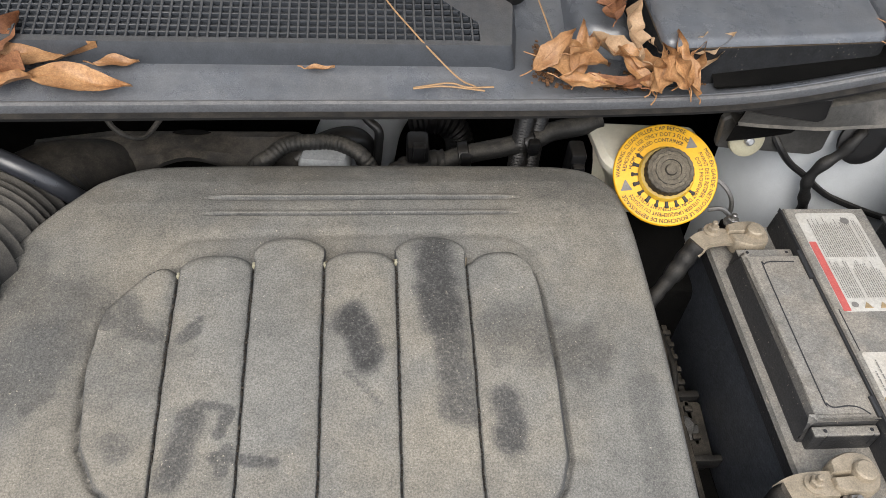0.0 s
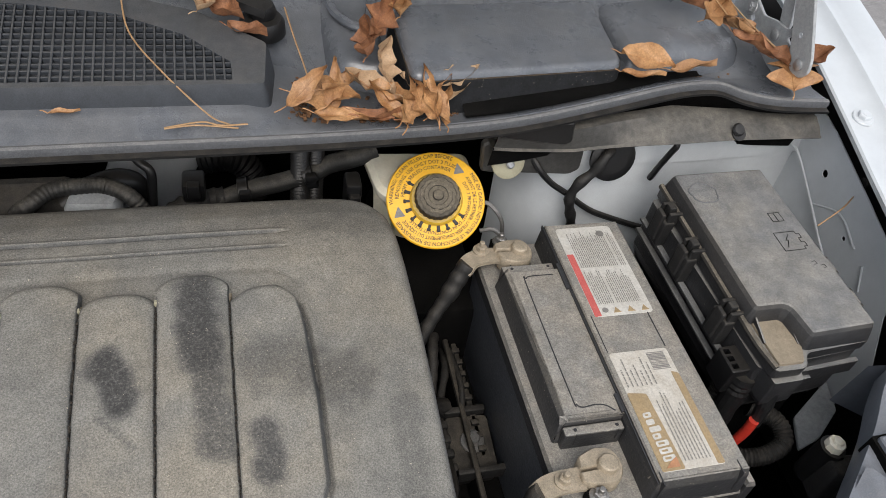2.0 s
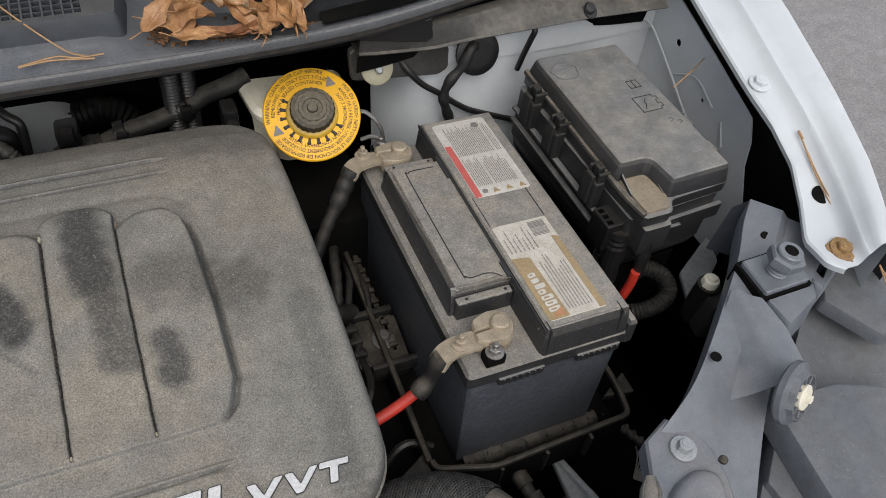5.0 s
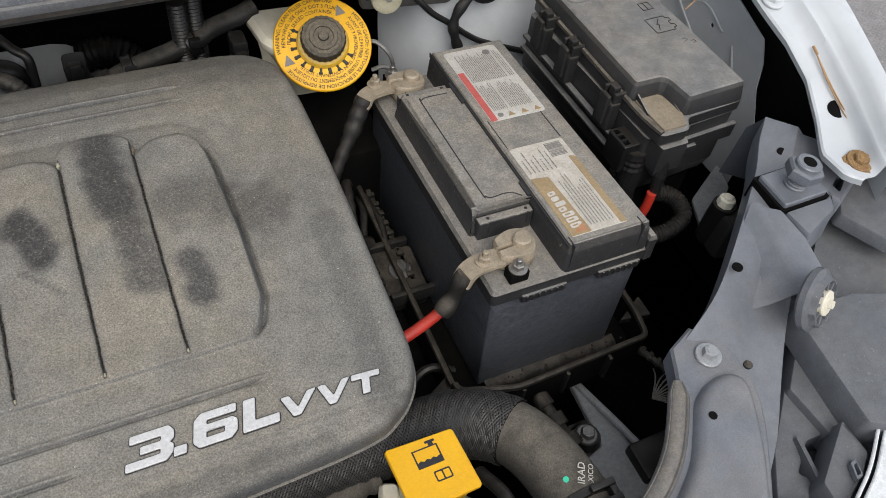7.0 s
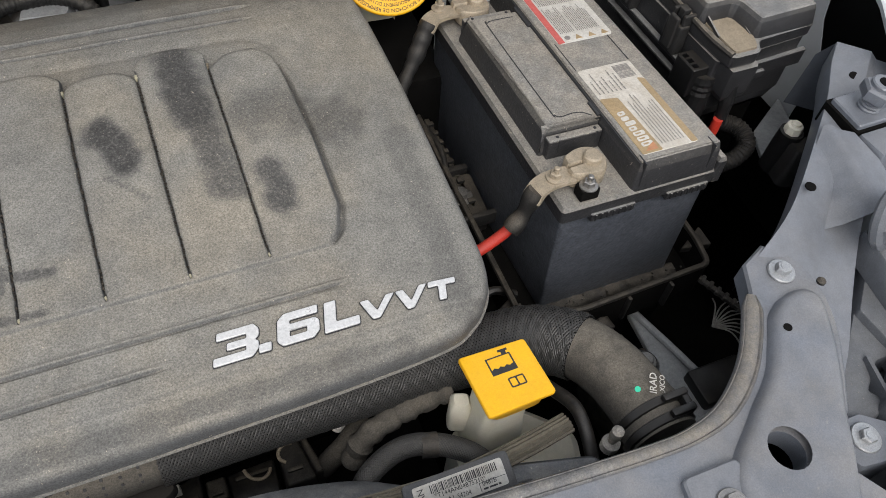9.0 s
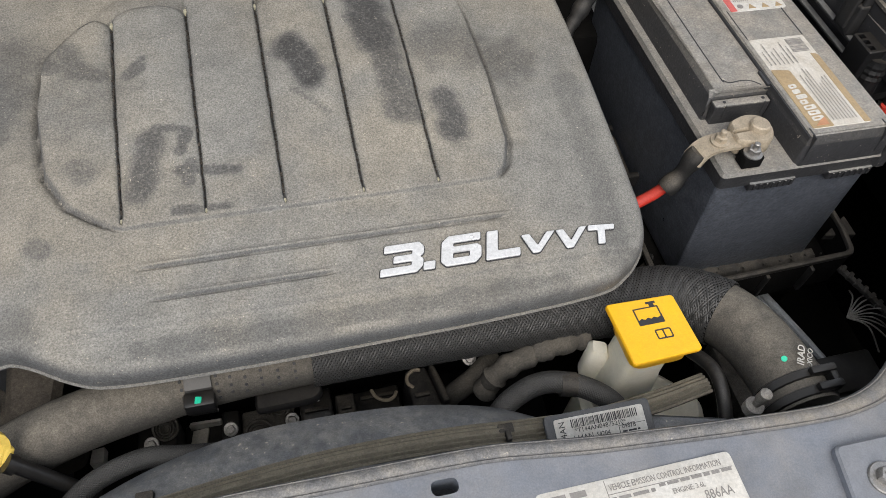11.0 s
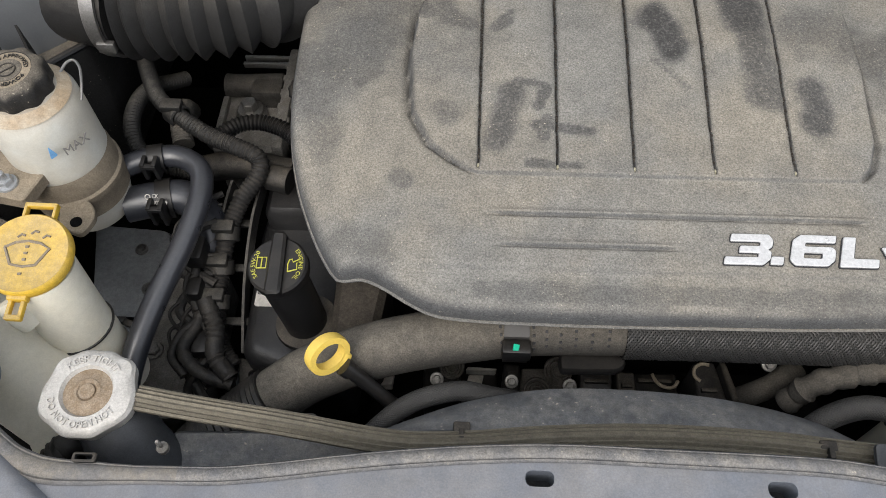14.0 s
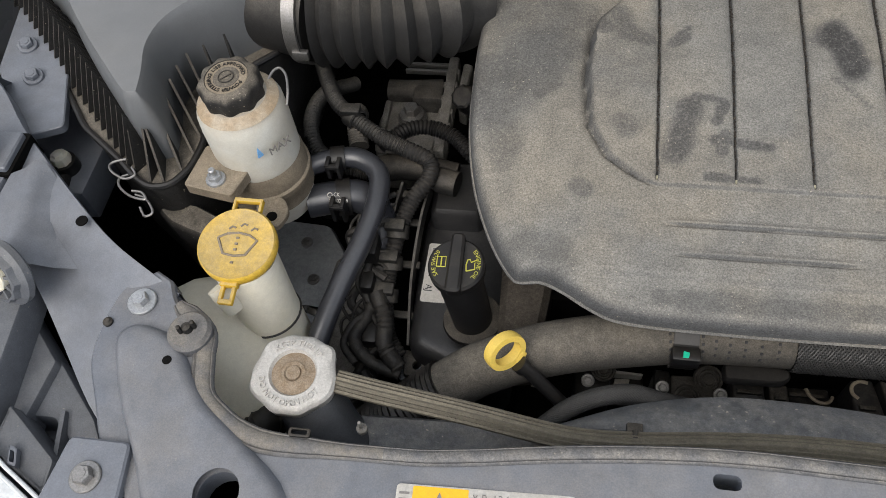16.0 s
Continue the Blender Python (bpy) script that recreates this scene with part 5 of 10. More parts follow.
sweep(bm, [(0.5395, 0.263, 0.915), (0.538, 0.262, 0.895), (0.534, 0.263, 0.872), (0.526, 0.266, 0.845), (0.516, 0.28, 0.79)], 0.005, 12)
solid("fuse_box_cable", bm, M_red, "red cable that drops from the fuse box", "cable")
bm = B()
box(bm, (0.545, 0.31, 0.70), (0.64, 0.5, 0.885), 0.006)
solid("fuse_box_bracket", bm, M_pit, "black bracket that carries the fuse box", "bracket")

# ---- brake fluid reservoir ----
AX = Vector((-0.12, -0.53, 0.84)).normalized()
CAP = Vector((0.283, 0.518, 0.979)) - AX * 0.0257
brake = thing("brake_fluid_reservoir", (0.275, 0.53, 0.86), "milky brake fluid reservoir with a yellow printed cap", "fluid reservoir")
fm = frame_of(CAP, AX)
bm = B()
shell(bm, rounded([(0.229, 0.55), (0.255, 0.532), (0.31, 0.529), (0.336, 0.542), (0.336, 0.606), (0.222, 0.612)], 0.012), [(0.03, 0.87), (0.024, 0.90), (0.008, 0.935), (0, 0.946), (0.0, 0.953), (0.006, 0.958)])
part("tank", bm, M_tank, brake)
bm = B()
lathe(bm, [(0.024, -0.025), (0.024, -0.003)], fm, 28)
part("neck", bm, M_tank, brake)
bm = B()
lathe(bm, [(0.0500, -0.003), (0.0510, -0.002), (0.0510, 0.0), (0.0500, 0.0012), (0.030, 0.0016), (0.022, 0.0016)], fm, 64)
sticker = part("cap_disc", bm, M_yellow, brake, "round yellow cap disc with warning print")
bm = B()
lathe(bm, [(0.0228, 0.001), (0.0228, 0.016), (0.0232, 0.0175), (0.0218, 0.0215), (0.0185, 0.0232), (0.0178, 0.0226), (0.0148, 0.0228), (0.0142, 0.0238), (0.0102, 0.0238), (0.0096, 0.0226), (0.0058, 0.0228), (0.005, 0.0252), (0.0026, 0.0257)], fm, 96, wave=lambda a, i: 1.0 + (0.018 * math.cos(a * 24) if i < 4 else 0.03 * math.cos(a * 12) if 4 <= i < 7 else 0))
part("knob", bm, M_knob, brake, "dusty brown-black ridged knob")
bm = B()
lathe(bm, [(0.0275, 0.0012), (0.027, 0.006), (0.0255, 0.0085), (0.0225, 0.009)], fm, 40)
part("knob_collar", bm, M_yellowold, brake, "soiled yellow collar under the knob")
bm = B()
for k in range(11):
    a = radians(138 + k * 18)
    box(bm, (0.0262, -0.0013 - 0.0004 * (k % 2), 0.0014), (0.0335, 0.0013 + 0.0004 * (k % 2), 0.0030), 0.0006, 1, m=fm @ Matrix.Rotation(a, 4, "Z"))
    box(bm, (0.031, -0.0021, 0.0014), (0.0338, 0.0021, 0.0026), 0.0006, 1, m=fm @ Matrix.Rotation(a, 4, "Z"))
part("cap_teeth", bm, M_ink, brake)
bm = B()
def ring_text(bm, text, size, radius, start, m, inner=False, squash=1.0, depth=0.00015):
    """Text on a circle. start: degrees clockwise from the top where it begins."""
    letters(bm, text, size, m @ Matrix.Rotation(-radians(start), 4, "Z"), bend=radius, depth=depth, squash=squash)
up = fm @ Matrix.Translation((0, 0, 0.0019))
ring_text(bm, "WARNING: CLEAN FILLER CAP BEFORE", 0.0058, 0.0445, -88, up, squash=0.92)
ring_text(bm, "REMOVING. USE ONLY DOT 3 FLUID", 0.0056, 0.0385, -80, up, squash=0.9)
ring_text(bm, "FROM A SEALED CONTAINER", 0.0054, 0.0328, -76, up, squash=0.9)
ring_text(bm, "MISE EN GARDE: NETTOYER LE BOUCHON DE REMPLISSAGE", 0.0056, 0.0445, 62, up, squash=0.96)
ring_text(bm, "AVANT DE LE RETIRER. UTILISER UNIQUEMENT DU LIQUIDE", 0.0054, 0.0385, 62, up, squash=0.85)
ring_text(bm, "DOT 3 PROVENANT D'UN CONTENANT SCELLE", 0.0052, 0.0328, 66, up, squash=0.88)
part("print", bm, M_ink, sticker)
for a in (-100, 45):
    bm = B()
    mm = up @ Matrix.Rotation(-radians(a), 4, "Z") @ Matrix.Translation((0, 0.0405, -0.0001)) @ Matrix.Rotation(radians(a), 4, "Z")
    shell(bm, rounded([(-0.0058, -0.005), (0.0058, -0.005), (0.0, 0.0065)], 0.001, 2), [(0, 0), (0, 0.0003)], m=mm)
    part("hazard_triangle", bm, M_fadedink, sticker)

# ---- cowl behind the engine ----
LIP = [(-0.75, 0.503), (-0.5, 0.504), (-0.3, 0.506), (-0.1, 0.51), (0.1, 0.513), (0.2, 0.516), (0.3, 0.522), (0.37, 0.53), (0.45, 0.547), (0.52, 0.564), (0.56, 0.571), (0.588, 0.569), (0.612, 0.552), (0.645, 0.541), (0.70, 0.536)]
lip = smooth_line([Vector((x, y, 1.062 + (0.006 if x > 0.3 else 0) * min(1, (x - 0.3) / 0.2))) for x, y in LIP], 6)
cowl = thing("cowl_panel", (-0.04, 0.6, 1.0), "blue-grey plastic cowl panel below the windscreen", "cowl panel")
cowl["kind"] = "structure"
bm = B()
rows = []
for p in lip:
    back = 0.541 if p.x < 0.1 else 0.541 + min(1, (p.x - 0.1) / 0.4) * 0.05
    back = max(back, p.y + 0.018)
    dip = 0.004 if p.x > 0.15 else 0
    g = min(1.0, max(0.0, (p.x - 0.11) / 0.05))
    deep = 0.0
    rows.append([(p.x, p.y, p.z), (p.x, p.y + 0.004, p.z + 0.002), (p.x, p.y + 0.012, p.z + 0.004 - 0.004 * g - 0.004 * deep), (p.x, back - 0.004, p.z + 0.009 - 0.016 * g - 0.024 * deep), (p.x, back, p.z + 0.011 - 0.018 * g - 0.028 * deep), (p.x, back + 0.02, p.z + 0.012 - 0.018 * g - 0.028 * deep), (p.x, max(0.62, back + 0.03), p.z + 0.016 - 0.02 * g - 0.012 * deep), (p.x, 0.70, p.z + 0.03 - 0.015 * g), (p.x, 0.82, p.z + 0.055)])
grid(bm, rows)
part("tray", bm, M_cowl, cowl)
bm = B()
rows = []
for p in lip:
    if p.x > 0.40:
        continue
    rows.append([(p.x, p.y - 0.001, p.z - 0.006), (p.x, p.y + 0.01, p.z - 0.016), *([(p.x, 0.575, 1.04), (p.x, 0.60, 1.037), (p.x, 0.64, 1.02), (p.x, 0.70, 1.0)] if p.x < 0.21 else [(p.x, 0.585, 1.035), (p.x, 0.622, 1.01), (p.x, 0.626, 0.967), (p.x, 0.65, 0.962)])])
grid(bm, rows)
part("under_panel", bm, M_black, cowl)
bm = B()
rows = []
for p in lip:
    if p.x < 0.335:
        continue
    yb = interp(p.x, [(0.30, 0.532), (0.44, 0.527), (0.533, 0.518), (0.70, 0.516)])
    zb = interp(p.x, [(0.30, 1.026), (0.36, 1.021), (0.42, 1.019), (0.475, 1.027), (0.533, 1.033), (0.6, 1.036), (0.711, 1.035)])
    yt = interp(p.x, [(0.30, 0.530), (0.408, 0.527), (0.469, 0.540), (0.538, 0.551), (0.602, 0.543), (0.697, 0.537)])
    rows.append([(p.x, yt + 0.014, 1.046), (p.x, yt, 1.0475), (p.x, yt * 0.5 + yb * 0.5, (1.047 + zb) / 2 + 0.0015), (p.x, yb + 0.003, zb + 0.0015), (p.x, yb, zb), (p.x, yb + 0.003, zb - 0.003), (p.x, yb + 0.03, zb - 0.004)])
grid(bm, rows)
# near-black sheet behind the flange: the gap's shade as a colour
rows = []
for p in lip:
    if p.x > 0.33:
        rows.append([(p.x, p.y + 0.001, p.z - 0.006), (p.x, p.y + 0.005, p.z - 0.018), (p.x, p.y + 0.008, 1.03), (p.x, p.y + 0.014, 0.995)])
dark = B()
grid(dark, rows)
part("recess", dark, M_pit, cowl, "near-black sheet painting the shade of the gap under the seal")
part("side_flange", bm, M_flange, cowl, "dark dusty flange above the strut tower")
bm = B()
shell(bm, rounded([(0.336, 0.976), (0.345, 0.974), (0.438, 0.965), (0.449, 0.972), (0.447, 1.0), (0.43, 1.016), (0.345, 1.02), (0.332, 1.012)], 0.004), [(0, 0), (0, 0.006), (0.002, 0.008)], m=Matrix(((1, 0, 0, 0), (0, 0, -1, 0.559), (0, 1, 0, 0), (0, 0, 0, 1))))
part("grommet_plate", bm, M_flange, cowl, "dark dusty plate that holds a grommet")
# black slab stands in for the dark pocket moulded into the flange
bm = B()
shell(bm, rounded([(0.318, 1.048), (0.346, 1.0395), (0.408, 1.0285), (0.416, 1.033), (0.412, 1.058), (0.36, 1.055)], 0.003), [(0, 0), (0, 0.008), (0.002, 0.010)], m=Matrix(((1, 0, 0, 0), (0, 0, -1, 0.537), (0, 1, 0, 0), (0, 0, 0, 1))))
part("drain_tab", bm, M_black, cowl)
bm = B()
lathe(bm, [(0.0178, -0.004), (0.0178, 0.0015), (0.0158, 0.003), (0.006, 0.004)], frame_of((0.3635, 0.5505, 0.988), (0, -0.9, 0.4)), 28)
grom = part("grommet", bm, M_grommet, cowl, "pale rubber grommet with a metal stud")
bm = B()
lathe(bm, [(0.0042, 0.003), (0.0042, 0.009), (0.0025, 0.0105)], frame_of((0.3635, 0.5505, 0.988), (0, -0.9, 0.4)), 12)
part("stud", bm, M_zinc, grom)
bm = B()
lathe(bm, [(0.006, 0), (0.007, 0.002), (0.0055, 0.004), (0.003, 0.0045)], frame_of((0.598, 0.525, 1.043), (0, -0.6, 0.8)), 16)
lathe(bm, [(0.0045, -0.001), (0.0078, -0.0005), (0.0078, 0.0008)], frame_of((0.599, 0.522, 1.0405), (0, -0.6, 0.8)), 16)
part("push_clip", bm, M_black, cowl)
# the gutter stays shallow; this black strip paints its depth as shade
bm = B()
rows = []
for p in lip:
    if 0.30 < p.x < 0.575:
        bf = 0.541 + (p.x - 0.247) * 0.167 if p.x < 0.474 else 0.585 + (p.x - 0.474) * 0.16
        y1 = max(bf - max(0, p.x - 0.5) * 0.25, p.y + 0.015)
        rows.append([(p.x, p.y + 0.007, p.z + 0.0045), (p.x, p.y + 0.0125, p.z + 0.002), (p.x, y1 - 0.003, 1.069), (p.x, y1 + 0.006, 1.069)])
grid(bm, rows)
part("gutter", bm, M_pit, cowl, "black strip painting the gutter's shade behind the seal")
seal = thing("cowl_seal", (0.0, 0.51, 1.05), "weathered rubber seal along the cowl's front edge", "rubber seal")
bm = B()
sweep(bm, [(p.x, p.y - 0.001, p.z + 0.0005) for p in lip], 1, profile=[(-0.003, -0.006), (0.0025, -0.006), (0.0038, -0.001), (0.0028, 0.0022), (0.0, 0.0032), (-0.0028, 0.0022), (-0.0038, -0.001)], n=0)
part("seal_bead", bm, M_seal, seal)
bm = B()
sweep(bm, [(p.x, p.y - 0.006, p.z - 0.006) for p in lip], 1, profile=[(-0.005, -0.0015), (0.005, -0.0015), (0.005, 0.001), (-0.005, 0.001)], n=0)
part("seal_lip", bm, M_rubber, seal)

# air intake grille
slope = lambda x, y: 0.16 * (y - 0.555)
grille = thing("cowl_grille", (-0.2, 0.6, 1.07), "dark plastic air intake grille of many small openings", "grille")
bm = B()
opening = [(-0.555, 0.557), (0.092, 0.557), (0.0915, 0.578), (0.053, 0.612), (-0.004, 0.638), (-0.08, 0.65), (-0.555, 0.664)]
shell(bm, rounded([(-0.57, 0.547), (0.121, 0.549), (0.127, 0.603), (0.066, 0.645), (0.0, 0.666), (-0.57, 0.69)], 0.006), [(-0.004, 1.062), (0, 1.085), (0.003, 1.0925)], [[Vector(p) for p in opening]], height=slope)
part("grille_frame", bm, M_cowldark, grille)
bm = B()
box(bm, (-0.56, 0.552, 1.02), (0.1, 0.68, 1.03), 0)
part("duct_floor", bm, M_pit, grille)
def bar_end(x):
    return interp(x, [(-0.56, 0.664), (-0.08, 0.65), (-0.004, 0.638), (0.053, 0.612), (0.092, 0.578)])
bm = B()
box(bm, (-0.0011, 0, -0.003), (0.0011, 1, 0.0012), 0.0004, 1)
bar_mesh = part("slat", bm, M_cowldark, grille)
count = 78
for k in range(count):
    x = 0.0855 - k * 0.00815
    ob = bar_mesh if k == 0 else bar_mesh.copy()
    if k:
        scene.collection.objects.link(ob)
    y1 = bar_end(x)
    ob.matrix_basis = Matrix.Translation((x, 0.556, 1.0915)) @ Matrix.Rotation(math.atan(0.16), 4, "X") @ Matrix.Diagonal((1, (y1 - 0.555), 1, 1))
bm = B()
box(bm, (-1, -0.0009, -0.004), (0, 0.0009, 0.0004), 0.0004, 1)
cross = part("cross_slat", bm, M_cowldark, grille)
for k in range(14):
    y = 0.5635 + k * 0.0072
    x1 = interp(-y, [(-0.664, -0.55), (-0.65, -0.08), (-0.638, -0.004), (-0.612, 0.053), (-0.578, 0.0915), (-0.5, 0.092)])
    ob = cross if k == 0 else cross.copy()
    if k:
        scene.collection.objects.link(ob)
    ob.matrix_basis = Matrix.Translation((x1, y, 1.0915 + slope(0, y))) @ Matrix.Diagonal((x1 + 0.555, 1, 1, 1))

# moulded box on the cowl
cbox = thing("cowl_box", (0.36, 0.6, 1.06), "blue-grey moulded cover box on the cowl", "cover box")
bm = B()
tilt = lambda x, y: -0.07 * (x - 0.25)
shell(bm, rounded([(0.247, 0.541), (0.474, 0.579), (0.482, 0.70), (0.246, 0.66)], [0.012, 0.014, 0.012, 0.02], 6), [(0.0, 1.0985), (0.0012, 1.1022), (0.0035, 1.1045), (0.007, 1.1055)], height=tilt)
part("box_top", bm, M_cowl, cbox)
# skirt uses a far darker plastic than the top, with brown grime
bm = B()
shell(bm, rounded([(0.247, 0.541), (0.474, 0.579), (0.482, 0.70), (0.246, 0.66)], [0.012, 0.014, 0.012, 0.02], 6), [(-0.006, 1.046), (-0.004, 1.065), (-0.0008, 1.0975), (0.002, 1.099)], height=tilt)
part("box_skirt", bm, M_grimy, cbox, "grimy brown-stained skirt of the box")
bm = B()
shell(bm, rounded([(0.19, 0.60), (0.236, 0.585), (0.235, 0.75), (0.18, 0.76)], 0.015, 5), [(-0.012, 1.04), (-0.004, 1.07), (0.002, 1.079), (0.008, 1.082)])
part("shoulder", bm, M_cowl, cbox)
bm = B()
shell(bm, rounded([(0.488, 0.592), (0.606, 0.607), (0.632, 0.622), (0.625, 0.72), (0.49, 0.70)], 0.012, 5), [(-0.012, 1.04), (-0.004, 1.075), (0.002, 1.083), (0.008, 1.087)])
part("shoulder", bm, M_cowl, cbox)
bm = B()
sweep(bm, [(0.19, 0.72, 1.088), (0.195, 0.67, 1.088), (0.22, 0.645, 1.088), (0.235, 0.69, 1.09)], 0.005, 8)
part("moulded_rib", bm, M_cowl, cbox)
# wiper pivot and arm
wiper = thing("wiper_arm", (0.125, 0.645, 1.08), "black wiper arm and pivot on the cowl", "wiper arm")
bm = B()
lathe(bm, [(0.022, 0), (0.021, 0.012), (0.018, 0.016)], pose(0.123, 0.647, 1.082), 28)
part("pivot_base", bm, M_black, wiper)
bm = B()
lathe(bm, [(0.0125, 0), (0.0135, 0.006), (0.011, 0.012), (0.006, 0.013)], pose(0.123, 0.65, 1.098), 24)
part("pivot_cap", bm, M_black, wiper)
bm = B()
sweep(bm, [(0.128, 0.645, 1.106), (0.10, 0.655, 1.112), (0.05, 0.68, 1.12), (-0.02, 0.72, 1.13)], 1, profile=[(-0.011, -0.003), (0.011, -0.003), (0.009, 0.004), (-0.009, 0.004)])
part("arm", bm, M_black, wiper)

# ---- left fender, inner panel and strut tower ----
fender = thing("fender", (0.76, 0.4, 0.6), "white painted front fender with bolted flange", "fender")
ST = [  # y, inner x, inner z, bolt line x, z, crease x, z, outer x, z
    (0.80, 0.731, 1.10, 0.755, 1.10, 0.775, 1.105, 0.815, 1.125), (0.66, 0.724, 1.087, 0.745, 1.088, 0.768, 1.092, 0.806, 1.108), (0.58, 0.716, 1.077, 0.736, 1.078, 0.76, 1.083, 0.802, 1.096),
    (0.507, 0.706, 1.067, 0.726, 1.068, 0.75, 1.073, 0.796, 1.084), (0.43, 0.695, 1.056, 0.713, 1.057, 0.737, 1.063, 0.783, 1.075), (0.356, 0.687, 1.044, 0.701, 1.046, 0.724, 1.053, 0.766, 1.066),
    (0.31, 0.688, 1.034, 0.700, 1.036, 0.721, 1.043, 0.754, 1.061), (0.27, 0.688, 1.019, 0.70, 1.022, 0.718, 1.032, 0.744, 1.054), (0.231, 0.674, 1.006, 0.697, 1.009, 0.714, 1.02, 0.735, 1.046),
    (0.195, 0.654, 0.9985, 0.69, 1.0, 0.706, 1.008, 0.724, 1.036), (0.165, 0.657, 0.9975, 0.68, 0.9985, 0.697, 1.002, 0.712, 1.028), (0.155, 0.669, 0.997, 0.682, 0.997, 0.695, 1.0, 0.708, 1.024)]
cols_ = list(zip(*ST))
ysf = np.concatenate([np.linspace(0.155, 0.30, 24), np.linspace(0.31, 0.80, 26)])
at = lambda i, y: float(np.interp(y, cols_[0][::-1], cols_[i][::-1]))
bm = B()
rows = []
for y in ysf:
    xi, zi, xb, zb_, xc, zc, xo, zo = (at(i, y) for i in range(1, 9))
    rows.append([(xi + 0.002, y, zi - 0.008), (xi, y, zi - 0.001), (xi + 0.002, y, zi + 0.001), (xb, y, zb_), *[(xb + (xo - 0.012 - xb) * u, y, zb_ + (zo - 0.002 - zb_) * (0.15 * u + 0.85 * u * u * (3 - 2 * u)) + 0.004 * math.exp(-((u - 0.42) / 0.09) ** 2)) for u in (0.15, 0.28, 0.36, 0.42, 0.48, 0.56, 0.7, 0.85, 1.0)],
                 (xo - 0.004, y, zo), (xo, y, zo - 0.001), (xo + 0.003, y, zo - 0.006), (xo + 0.006, y, zo - 0.05), (xo + 0.02, y, zo - 0.2), (xo + 0.04, y, zo - 0.5)])
grid(bm, rows)
part("fender_skin", bm, M_white, fender)
for x, y, z, mat_, w in ((0.726, 0.507, 1.0685, M_white, 0.0115), (0.701, 0.356, 1.0465, M_white, 0.0115), (0.68, 0.174, 0.9995, M_rust, 0.0125)):
    bm = B()
    hexbolt(bm, (x, y, z), (-0.05, -0.12, 1), r=0.0072, washer=w, h=0.007)
    part("bolt", bm, mat_, fender, "rusty bolt" if mat_ is M_rust else "painted white bolt")
bm = B()
m_ = frame_of((0.6975, 0.231, 1.0098), (-0.12, -0.3, 1))
lathe(bm, [(0.0095, 0.0), (0.0095, 0.0006), (0.009, 0.0008)], m_, 24)
part("hole", bm, M_pit, fender, "dark round hole")
bm = B()
rng = random.Random(8)
lathe(bm, [(0.0138, -0.001), (0.0138, 0.0006), (0.0125, 0.0011)], frame_of((0.68, 0.174, 0.9988), (-0.05, -0.12, 1)), 20, wave=lambda a, i: 1 + 0.1 * math.sin(3 * a) + 0.07 * math.sin(5 * a + 1))
part("rust_stain", bm, M_rust, fender, "rust stain round the bolt")
bm = B()
sweep(bm, [(0.704, 0.285, 1.034), (0.70, 0.25, 1.02), (0.699, 0.215, 1.008), (0.697, 0.18, 1.003)], 0.0007, 5)
sweep(bm, [(0.704, 0.285, 1.034), (0.702, 0.25, 1.02), (0.701, 0.215, 1.009), (0.699, 0.18, 1.004)], 0.0007, 5)
sweep(bm, [(0.7045, 0.292, 1.037), (0.704, 0.283, 1.034)], 0.0014, 6)
solid("pine_needle", bm, M_needle, "dry pine needle on the fender flange", "pine needle", "pine needles")

inner = thing("inner_fender", (0.72, 0.45, 0.7), "white inner fender panel beside the fuse box", "inner fender")
bm = B()
loop = [(0.318, 0.885), (0.345, 0.935), (0.352, 0.965), (0.365, 0.988), (0.441, 1.01), (0.527, 1.033), (0.60, 1.045), (0.62, 0.8), (0.32, 0.8)]
mm = Matrix(((0, 0, 1, 0.728), (1, 0, 0, 0), (0, 1, 0, 0), (0, 0, 0, 1)))
shell(bm, [Vector(p) for p in loop], [(0, 0), (0, 0.0015)], [disc(0.509, 0.988, 0.0048, 8), disc(0.44, 0.955, 0.003, 8)], m=mm)
part("panel", bm, M_whitedull, inner)
bm = B()
sweep(bm, [(0.726, 0.42, 0.96), (0.7265, 0.46, 0.972), (0.727, 0.5, 0.95)], 0.0013, 8)
sweep(bm, [(0.7265, 0.385, 0.93), (0.7265, 0.40, 0.955)], 0.0013, 8)
part("pressed_rib", bm, M_whitedull, inner)
bm = B()
rows = []
for k in range(24):
    a = k / 23
    x = 0.384 + 0.351 * a
    y0 = 0.565 - 0.01 * math.sin(a * math.pi) + 0.06 * max(0, 1 - a / 0.16) ** 2
    bulge = 0.022 * math.exp(-((x - 0.46) / 0.05) ** 2)
    rows.append([(x, y0 + 0.05, 1.02), (x, y0 + 0.004, 1.005), (x, y0, 0.998), (x, y0 - 0.002, 0.975), (x, y0 + 0.002, 0.972), (x, y0 - 0.002 - bulge * 0.2, 0.90), (x, y0 - 0.01 - bulge * 0.4, 0.84), (x, y0 - 0.02 - bulge * 0.5, 0.7)])
grid(bm, rows)
tower = thing("strut_tower", (0.55, 0.57, 0.7), "white painted strut tower and body wall", "body panel")
part("wall", bm, M_whitedull, tower)
bm = B()
sweep(bm, [(0.716, 0.36, 0.90), (0.72, 0.44, 0.925), (0.722, 0.50, 0.955), (0.718, 0.55, 0.985), (0.70, 0.556, 0.998)], 0.0014, 8)
part("corner_bead", bm, M_whitedull, tower)
bm = B()
lathe(bm, [(0.026, 0), (0.026, 0.003), (0.02, 0.006), (0.014, 0.006)], frame_of((0.479, 0.546, 0.992), (0, -0.95, 0.3)), 24)
part("wire_grommet", bm, M_rubber, tower)
bm = B()
